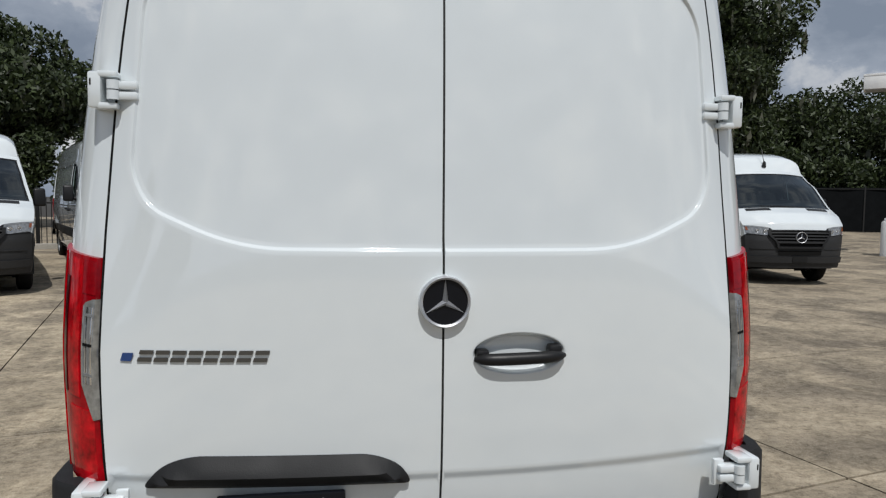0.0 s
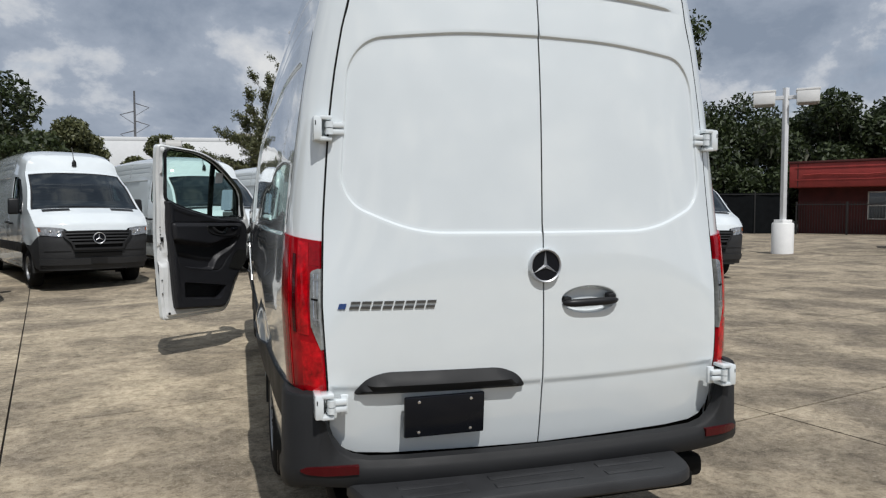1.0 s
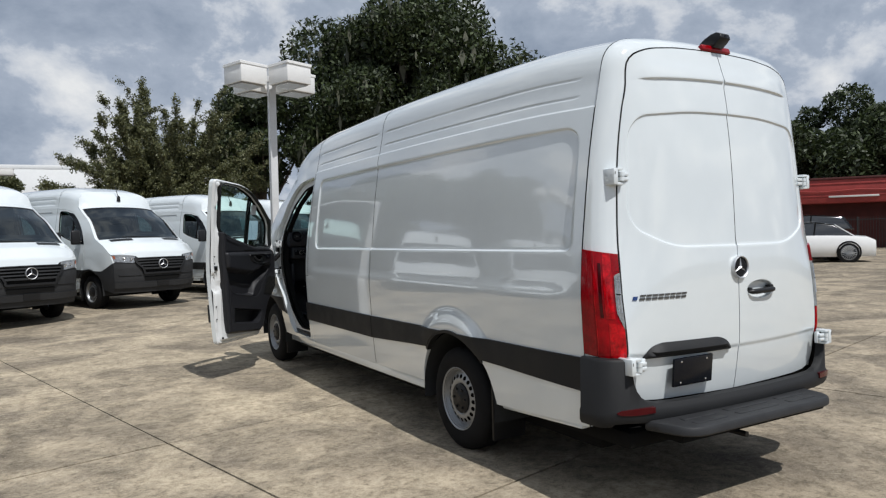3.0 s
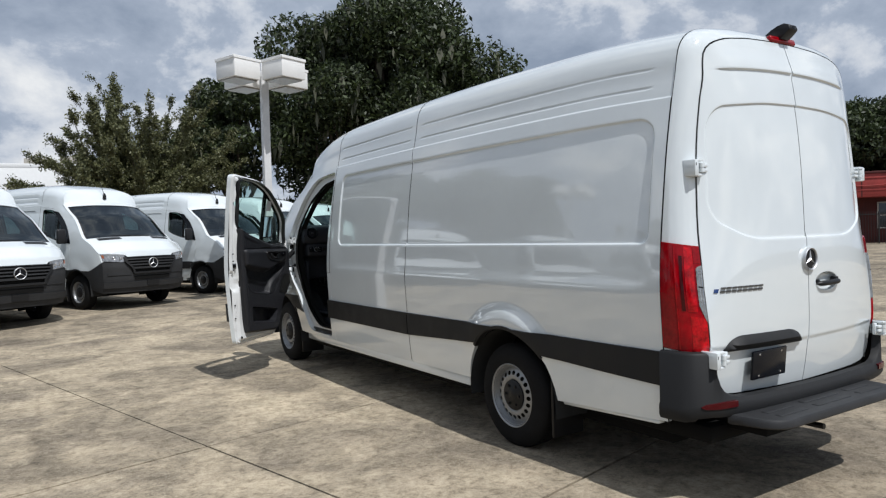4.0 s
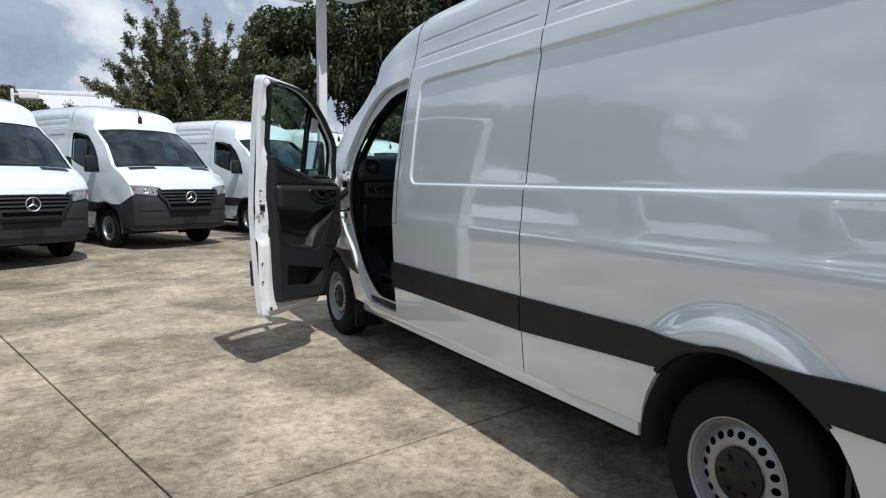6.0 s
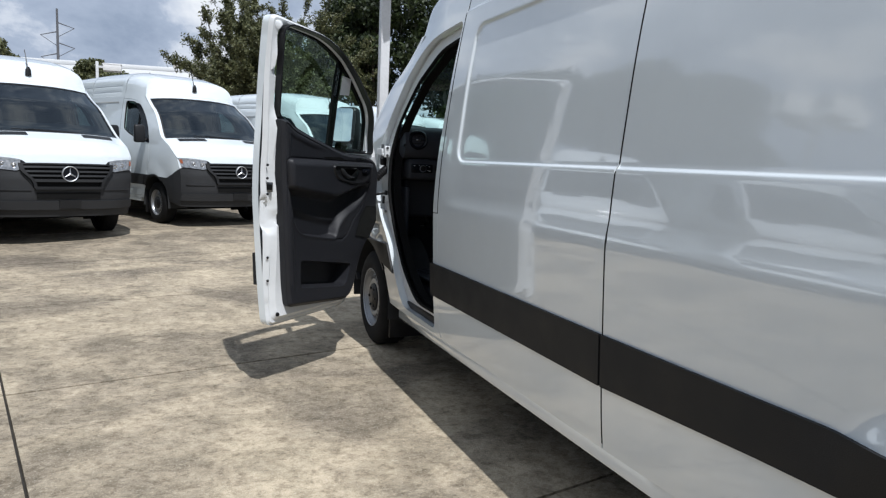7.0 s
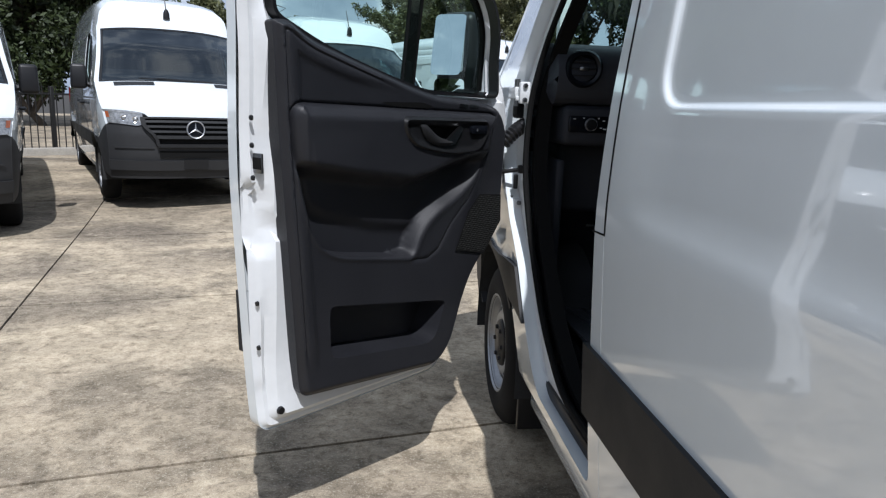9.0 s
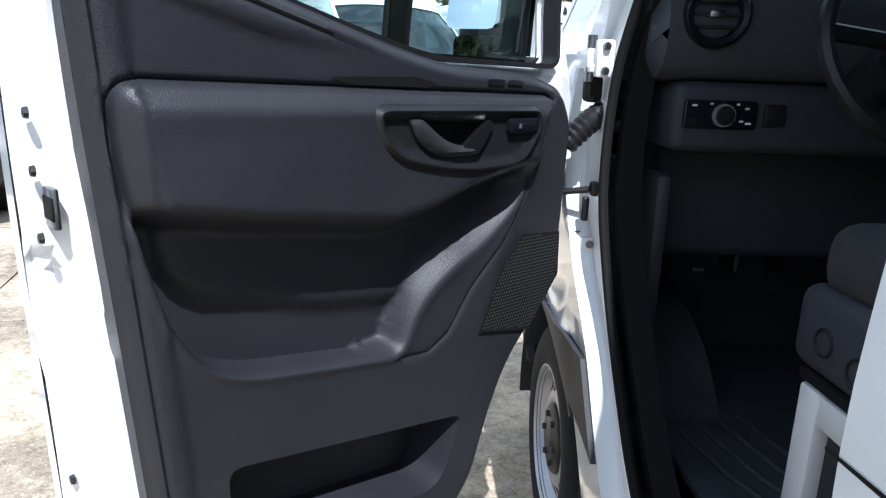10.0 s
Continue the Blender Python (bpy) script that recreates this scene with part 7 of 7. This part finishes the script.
# ---- cars ----
def car(label, m, mat, L, W, H, suv):
    c = thing("car", label, "car", m)
    hl = L / 2
    # stations along the car: x, belt height, half width
    st = [(-hl, 0.55, 0.62), (-hl + 0.06, 0.78, 0.80), (-hl + 0.35, 0.90, 0.93), (-hl + 1.0, 0.95, 0.985), (-0.4, 0.97, 1.0), (0.6, 0.96, 1.0), (hl - 1.2, 0.92, 0.98), (hl - 0.5, 0.80, 0.92), (hl - 0.1, 0.66, 0.78), (hl, 0.50, 0.62)]
    up = 0.16 if suv else 0.0
    bm = bmesh.new()
    rows = []
    for x, b, w in st:
        b, w = b + up, w * W / 2
        ring = [(w * 0.88, 0.20 + up), (w * 0.98, 0.34 + up), (w, 0.55 + up), (w * 0.985, b - 0.12), (w * 0.93, b - 0.02), (w * 0.72, b + 0.02), (0, b + 0.03)]
        pts = [(y, z) for y, z in ring] + [(-y, z) for y, z in ring[-2::-1]]
        rows.append([bm.verts.new((x, y, max(z, 0.2))) for y, z in pts])
    for a, b in zip(rows, rows[1:]):
        for k in range(len(a) - 1):
            bm.faces.new((a[k], a[k + 1], b[k + 1], b[k]))
    bm.faces.new(rows[0])
    bm.faces.new(rows[-1])
    bmesh.ops.recalc_face_normals(bm, faces=bm.faces)
    part("body", bm, mat, c)
    g = ([(-hl + 0.15, 0.98), (-hl + 0.45, H - 0.08), (-0.9, H), (0.2, H), (0.75, H - 0.10), (1.45, 0.98)] if suv else
         [(-hl + 0.75, 0.92), (-1.05, H - 0.10), (-0.45, H), (0.1, H - 0.01), (0.6, H - 0.12), (1.35, 0.92)])
    g = [(x, z + up if z < 1.0 else z) for x, z in g]

    def house(inset, grow):
        bm = bmesh.new()
        rows = []
        for s in (-1, 1):
            rows.append([bm.verts.new((x, s * (W / 2 * (0.86 if z < 1.2 else 0.68) + grow), z + grow)) for x, z in g])
        for k in range(len(g)):
            bm.faces.new((rows[0][k], rows[0][(k + 1) % len(g)], rows[1][(k + 1) % len(g)], rows[1][k]))
        bm.faces.new(rows[0][::-1])
        bm.faces.new(rows[1])
        bmesh.ops.recalc_face_normals(bm, faces=bm.faces)
        bmesh.ops.bevel(bm, geom=list(bm.edges), offset=0.06, segments=3, profile=0.5, affect="EDGES")
        return bm
    part("glasshouse", house(0, 0), PANE_D, c, "dark car windows", smooth=50)
    bm = bmesh.new()
    q = g[1:5]
    rows = [[bm.verts.new((x, y * W / 2 * 0.70, z + 0.012 + 0.02 * (1 - y * y))) for y in np.linspace(-1, 1, 7)] for x, z in dense(q, 0.2, False)]
    for a, b in zip(rows, rows[1:]):
        for k in range(6):
            bm.faces.new((a[k], a[k + 1], b[k + 1], b[k]))
    part("roof", bm, mat, c)
    for s in (-1, 1):
        for i, j in ((0, 1), (4, 5), (2, 2)):
            bm = bmesh.new()
            a = Vector((g[i][0], s * W / 2 * (0.86 if g[i][1] < 1.2 else 0.69), g[i][1]))
            b = Vector((g[j][0], s * W / 2 * 0.69, g[j][1]))
            if i == j:
                a = Vector((g[i][0] + 0.1, s * W / 2 * 0.87, 0.95 + up))
            tube(bm, [a, b], 0.02, 6)
            part("pillar", bm, GAP if i == j else mat, c)
        bm = bmesh.new()
        box(bm, (0.85, s * W / 2 * 0.92 - 0.1, 0.95 + up), (1.05, s * W / 2 * 0.92 + 0.12, 1.1 + up), 0.04, 2)
        part("door_mirror", bm, mat, c)
        for z in (0.0,):
            bm = bmesh.new()
            box(bm, (0.0, s * W / 2 - 0.01, 0.78 + up), (0.18, s * W / 2 + 0.02, 0.81 + up), 0.008, 1)
            part("door_handle", bm, CHROME, c)
        bm = bmesh.new()
        box(bm, (hl - 0.42, s * W / 2 * 0.74 - 0.16, 0.60 + up), (hl - 0.12, s * W / 2 * 0.74 + 0.14, 0.74 + up), 0.05, 2)
        part("headlight", bm, CLEAR, c)
        for x in (-hl + 0.95, hl - 0.92):
            mw = pose(x, s * (W / 2 - 0.02), 0.34, 0, 0, 90 * s)
            R = 0.35 if suv else 0.335
            bm = bmesh.new()
            turned(bm, [(R + 0.06, 0.012), (R + 0.055, 0.02), (R, 0.02)], pose(x, s * (W / 2 - 0.015), 0.36, 0, 0, 90 * s), 28)
            part("wheel_arch", bm, GAP, c)
            bm = bmesh.new()
            turned(bm, [(0.0, -0.02), (0.25, -0.02), (0.26, 0.02), (R - 0.03, 0.03), (R, 0.0), (R, -0.18)], mw, 28)
            wheel = part("wheel", bm, RUBBER, c)
            bm = bmesh.new()
            for k in range(20):
                a = 2 * math.pi * k / 20
                tube(bm, [mw @ Vector((0.01, 0.05 * math.cos(a), 0.05 * math.sin(a))), mw @ Vector((0.02, 0.235 * math.cos(a), 0.235 * math.sin(a)))], 0.011, 5)
            turned(bm, [(0.232, 0.0), (0.24, 0.025), (0.255, 0.02)], mw, 28)
            turned(bm, [(0.0, 0.025), (0.05, 0.02)], mw, 12)
            part("rim", bm, STEEL, wheel)
    return c


CAR_WHITE = material("car_white_paint", (0.78, 0.78, 0.77), 0.25, coat=1.0, vary=0.03)
CAR_BLACK = material("car_black_paint", (0.006, 0.0065, 0.008), 0.2, coat=0.25, vary=0.1, spec=0.3)
view_yaw = math.degrees(math.atan2(0.72, -0.69))
car("white saloon car parked on the lot", pose(20.6, 12.7, 0.2, 0, 0, view_yaw), CAR_WHITE, 4.75, 1.84, 1.43, False)
car("black sport utility vehicle parked behind a saloon", pose(22.1, 14.3, 0.2, 0, 0, view_yaw), CAR_BLACK, 4.85, 1.95, 1.72, True)


# ---- trees ----
def leaf_material(name, lo, hi):
    m = bpy.data.materials.new(name)
    m.use_nodes = True
    nt = m.node_tree
    b = nt.nodes["Principled BSDF"]
    b.inputs["Roughness"].default_value = 0.55
    gp = nt.nodes.new("ShaderNodeNewGeometry")
    r = nt.nodes.new("ShaderNodeValToRGB")
    r.color_ramp.elements[0].color, r.color_ramp.elements[1].color = (*lo, 1), (*hi, 1)
    nt.links.new(gp.outputs["Random Per Island"], r.inputs["Fac"])
    nt.links.new(r.outputs["Color"], b.inputs["Base Color"])
    tr = nt.nodes.new("ShaderNodeBsdfTranslucent")
    nt.links.new(r.outputs["Color"], tr.inputs["Color"])
    mx = nt.nodes.new("ShaderNodeMixShader")
    mx.inputs["Fac"].default_value = 0.25
    nt.links.new(b.outputs[0], mx.inputs[1])
    nt.links.new(tr.outputs[0], mx.inputs[2])
    nt.links.new(mx.outputs[0], nt.nodes["Material Output"].inputs["Surface"])
    return m


OAK = leaf_material("oak_leaves", (0.014, 0.023, 0.009), (0.062, 0.086, 0.028))
ELM = leaf_material("elm_leaves", (0.040, 0.050, 0.018), (0.185, 0.190, 0.085))
MOSS = leaf_material("hanging_moss", (0.09, 0.10, 0.07), (0.17, 0.17, 0.12))
PALM = leaf_material("palm_leaves", (0.05, 0.08, 0.02), (0.22, 0.20, 0.06))
BARK = material("bark", (0.075, 0.062, 0.050), 0.95, vary=0.45, scale=4, fine=30, bump=0.8)


def leaves(name, parent, pts, size, mat, rng, stretch=1.0, hang=False, label=""):
    """Many small leaf sprays, one quad each, turned at random."""
    n = len(pts)
    a = rng.normal(size=(n, 3))
    a /= np.linalg.norm(a, axis=1)[:, None]
    if hang:
        a = np.tile([0, 0, 1.0], (n, 1)) + rng.normal(size=(n, 3)) * 0.08
    b = np.cross(a, rng.normal(size=(n, 3)))
    b /= np.linalg.norm(b, axis=1)[:, None]
    s = size * rng.uniform(0.55, 1.35, n)[:, None]
    q = np.stack([pts - a * s * stretch, pts + b * s * 0.42, pts + a * s * stretch, pts - b * s * 0.42], 1)
    me = bpy.data.meshes.new(name)
    me.from_pydata(q.reshape(-1, 3).tolist(), [], np.arange(4 * n).reshape(-1, 4).tolist())
    me.materials.append(mat)
    ob = new(name, me)
    ob.parent = parent
    return tagged(ob, label, kind="stuff")


def tree(label, at, height, spread, trunk, count, leaf, mat, seed, lobes=16, flat=0.62, moss=0):
    """Tapered trunk, forked limbs, a crown of uneven lobes with gaps between."""
    rng = np.random.default_rng(seed)
    t = thing("tree", label, "tree", Matrix.Translation(at))
    bm = bmesh.new()
    top = height * trunk
    lean = rng.normal(size=2) * 0.06 * height
    tube(bm, [(0, 0, -0.2), (lean[0] * 0.2, lean[1] * 0.2, top * 0.4), (lean[0] * 0.5, lean[1] * 0.5, top)], [height * 0.035, height * 0.026, height * 0.020], 9)
    part("trunk", bm, BARK, t)
    base = Vector((lean[0] * 0.5, lean[1] * 0.5, top))
    cen, rad = [], []
    mid = np.array([lean[0] * 0.7, lean[1] * 0.7, top + (height - top) * 0.45])
    for k in range(lobes):
        d = rng.normal(size=3)
        d /= np.linalg.norm(d)
        d[2] = d[2] * 0.8 + 0.12
        r = rng.uniform(0.55, 1.0)
        c = mid + d * np.array([spread, spread, (height - top) * 0.52]) * r * 0.74
        cen.append(c)
        rad.append(spread * rng.uniform(0.22, 0.40))
    limbs = bmesh.new()
    for c in cen:
        e = Vector(c)
        mid_ = base.lerp(e, 0.5) + Vector(rng.normal(size=3)) * spread * 0.06
        tube(limbs, [base - Vector((0, 0, top * 0.15)), mid_, e], [height * 0.013, height * 0.008, height * 0.003], 6)
    part("limb", limbs, BARK, t)
    pts = []
    w = np.array(rad) ** 2
    share = (w / w.sum() * count).astype(int)
    for c, r, m_ in zip(cen, rad, share):
        d = rng.normal(size=(m_, 3))
        d /= np.linalg.norm(d, axis=1)[:, None]
        rr = r * rng.uniform(0.35, 1.0, m_) ** 0.5
        # finer clumps within each lobe leave gaps
        k = rng.normal(size=(26, 3))
        k /= np.linalg.norm(k, axis=1)[:, None]
        near = (d @ k.T).max(1)
        rr *= 0.72 + 0.42 * np.clip((near - 0.75) / 0.25, 0, 1)
        pts.append(c + d * rr[:, None] * np.array([1.0, 1.0, flat + 0.1]))
    pts = np.concatenate(pts)
    pts = pts[pts[:, 2] > 0.6]
    leaves("crown", t, pts, leaf, mat, rng)
    if moss:
        k = rng.integers(0, len(pts), moss)
        low = pts[k] - np.array([0, 0, 0.5])
        leaves("hanging_moss", t, low, leaf * 2.0, MOSS, rng, 1.5, True, "grey moss hanging in the crown")
    return t


tree("large dark live oak hung with grey moss", Vector((18.6, 44.0, 0)), 21.0, 9.6, 0.22, 70000, 0.20, OAK, 3, 30, 0.7, 700)
tree("dark live oak behind the vans", Vector((10.6, 46.0, 0)), 13.5, 5.0, 0.25, 26000, 0.17, OAK, 5, 16, 0.7, 160)


def feathery_elm(label, at, height, spread, seed):
    """Stems fan out of a short trunk and arch over; side sprays with small leaves along each leave a ragged outline."""
    rng = np.random.default_rng(seed)
    t = thing("tree", label, "tree", Matrix.Translation(at))
    bm = bmesh.new()
    tube(bm, [(0, 0, -0.2), (0.1, 0, height * 0.12), (0.0, 0.1, height * 0.24)], [0.30, 0.24, 0.18], 9)
    part("trunk", bm, BARK, t)
    limbs, twigs, pts = bmesh.new(), bmesh.new(), []

    def bough(p, d, ln, r, droop, bmesh_, n=9):
        f = np.linspace(0, 1, n)[:, None]
        q = p + d * ln * f + np.array([0, 0, -droop * ln]) * f ** 2.2 + rng.normal(size=3) * 0.05 * ln * np.sin(math.pi * f)
        tube(bmesh_, [Vector(c) for c in q], [r * (1 - 0.85 * k / (n - 1)) for k in range(n)], 4)
        return q

    for k in range(84):
        a = rng.uniform(0, 2 * math.pi)
        el = rng.uniform(0.02, 1.0) ** 0.8 * 1.35 + 0.06
        d = np.array([math.cos(a) * math.cos(el), math.sin(a) * math.cos(el), math.sin(el)])
        foot = np.array([0.0, 0.05, height * rng.uniform(0.12, 0.30)])
        reach = 1.0 / math.sqrt((math.cos(el) / spread) ** 2 + (math.sin(el) / (height - foot[2])) ** 2)
        ln = reach * rng.uniform(0.60, 1.10)
        q = bough(foot, d, ln, 0.07, rng.uniform(0.0, 0.10), limbs, 11)
        for j in range(34):
            f = rng.uniform(0.15, 1.0)
            i = min(int(f * 10), 9)
            c = q[i] + (q[i + 1] - q[i]) * (f * 10 - i)
            e = d * rng.uniform(0.5, 1.1) + rng.normal(size=3) * 0.42
            e /= np.linalg.norm(e)
            sl = (0.35 + 0.95 * (1 - f)) * rng.uniform(0.7, 1.5)
            spray = bough(c, e, sl, 0.012, rng.uniform(0.05, 0.30), twigs, 5)
            m_ = int(88 * sl) + 18
            g = rng.uniform(0.05, 1.0, m_) * 4
            i = np.minimum(g.astype(int), 3)
            w = spray[i] + (spray[i + 1] - spray[i]) * (g - i)[:, None]
            pts.append(w + rng.normal(size=(m_, 3)) * 0.09)
        m_ = 90
        g = rng.uniform(0.35, 1.0, m_) * 10
        i = np.minimum(g.astype(int), 9)
        pts.append(q[i] + (q[i + 1] - q[i]) * (g - i)[:, None] + rng.normal(size=(m_, 3)) * 0.06)
    part("limb", limbs, BARK, t)
    part("twig", twigs, BARK, t)
    pts = np.concatenate(pts)
    leaves("crown", t, pts, 0.078, ELM, rng)


feathery_elm("feathery young elm with ragged arching sprays", Vector((3.2, 41.0, 0)), 11.9, 6.1, 8)
tree("dark oak behind the iron fence", Vector((-16.6, 34.0, 0)), 11.4, 5.8, 0.22, 36000, 0.17, OAK, 11, 20, 0.7, 150)
tree("dark oak behind the iron fence", Vector((-25.0, 33.0, 0)), 12.0, 6.5, 0.22, 24000, 0.2, OAK, 12, 18, 0.7, 100)
tree("dark oak behind the iron fence", Vector((-20.0, 26.0, 0)), 10.5, 5.0, 0.22, 26000, 0.16, OAK, 13, 16, 0.7, 100)
tree("round green tree far off", Vector((-18.6, 67.0, 0)), 10.8, 4.5, 0.25, 12000, 0.2, ELM, 14, 14)
tree("round green tree far off", Vector((-14.9, 65.0, 0)), 11.0, 4.0, 0.2, 13000, 0.20, ELM, 15, 12)
tree("round green tree far off", Vector((-7.7, 66.0, 0)), 10.2, 3.6, 0.15, 13000, 0.19, ELM, 16, 10)
tree("dark oak behind the screened fence", Vector((16.5, 41.0, 0)), 14.5, 6.5, 0.20, 34000, 0.17, OAK, 21, 20, 0.75, 350)
tree("dark oak behind the screened fence", Vector((23.0, 38.0, 0)), 13.0, 6.0, 0.18, 34000, 0.16, OAK, 22, 20, 0.75, 350)
tree("dark oak behind the screened fence", Vector((30.0, 37.5, 0)), 10.0, 5.5, 0.18, 26000, 0.16, OAK, 23, 18, 0.75, 250)
for k in range(7):
    f = k / 6
    tree("dense dark shrub behind the screened fence", Vector((13.0 + 17.5 * f, 41.5 - 9.0 * f, 0)), 5.2 + 0.8 * math.sin(k * 1.7), 3.4, 0.1, 9000, 0.17, OAK, 80 + k, 12, 0.9)
for k in range(12):
    f = k / 11
    x, y = 38.0 + 16.0 * f, 37.0 - 27.0 * f
    tree("dense dark green tree behind the red building", Vector((x, y, 0)), 10.4 + 0.9 * math.sin(k * 2.1), 4.6, 0.12, 17000, 0.19, OAK, 30 + k, 14, 0.85)
for k, (x, y, h) in enumerate(((53.0, 42.0, 11.6), (52.5, 36.0, 12.2), (52.0, 29.0, 13.4), (52.0, 23.5, 13.2), (56.0, 17.0, 13.0))):
    tree("tall dark green tree behind the red building", Vector((x, y, 0)), h, 4.8, 0.12, 17000, 0.2, OAK, 120 + k, 14, 0.85)
tree("pine-topped tree far behind the red building", Vector((62.0, 20.0, 0)), 15.5, 6.5, 0.35, 6000, 0.40, ELM, 50, 12, 0.5)
for k, (x, y, h) in enumerate(((-19.5, 27.0, 4.6), (-16.6, 29.5, 5.2), (-13.6, 31.0, 5.8), (-10.8, 31.5, 5.2), (-20.0, 21.0, 4.8))):
    tree("dense dark shrub behind the iron fence", Vector((x, y, 0)), h, 2.7, 0.1, 10000, 0.13, OAK, 90 + k, 12, 0.9)
# hedge line closing the far side, and growth behind the pickets
for k in range(7):
    tree("dark green tree on the far side of the street", Vector((-34.0 + k * 2.2, 20.0 - k * 7.5, 0)), (10.0 if k < 3 else 4.0) + (k % 3), 6.0 if k < 3 else 4.0, 0.2, 6000, 0.36, OAK, 60 + k, 14)


def palm(at, size, seed):
    rng = np.random.default_rng(seed)
    p = thing("palm_plant", "low palm with arching yellow-green fronds", "palm", Matrix.Translation(at))
    for k in range(13):
        a, up = rng.uniform(0, 2 * math.pi), rng.uniform(0.7, 1.6)
        pts = np.array([[math.cos(a) * size * f * 0.9, math.sin(a) * size * f * 0.9, 0.8 + size * (up * f - 0.75 * up * f * f)] for f in np.linspace(0, 1, 9)])
        bm = bmesh.new()
        side = Vector((-math.sin(a), math.cos(a), 0))
        for i, q in enumerate(pts[1:-1]):
            for s in (-1, 1):
                w = 0.45 * size * math.sin(math.pi * (i + 1) / 9)
                b0, b1 = Vector(q), Vector(pts[i + 2])
                tip = b0 + side * s * w + Vector((0, 0, -0.2 * w))
                bm.faces.new([bm.verts.new(c) for c in (b0, b0.lerp(b1, 0.55), tip)])
        tube(bm, [Vector(q) for q in pts], [0.03] * 8 + [0.01], 4)
        part("frond", bm, PALM, p, smooth=0)


palm(Vector((21.6, 33.2, 0)), 3.0, 1)
palm(Vector((24.2, 33.0, 0)), 2.4, 2)
palm(Vector((18.8, 34.6, 0)), 2.2, 3)

# ---- slabs of the lot ----
for _, i, j in near_cells:
    bm = bmesh.new()
    slab_mesh(bm, i, j, rnd.uniform(-0.002, 0.002))
    part("slab", bm, CONC, ground, smooth=20)
me = bpy.data.meshes.new("slab_field")
vs, fs = [], []
for _, i, j in far_cells:
    k = len(vs)
    for a, b in ((0, 0), (1, 0), (1, 1), (0, 1)):
        p = SLAB_AT + su * ((i + a) * SLAB_L + (0.007 if a == 0 else -0.007)) + sv * ((j + b) * SLAB_W + (0.007 if b == 0 else -0.007))
        vs.append((p.x, p.y, float(rise(np.array(p.x), np.array(p.y)))))
    fs.append((k, k + 1, k + 2, k + 3))
me.from_pydata(vs, [], fs)
me.materials.append(CONC)
field = new("slab_field", me)
field.parent = ground
tagged(field, kind="stuff")
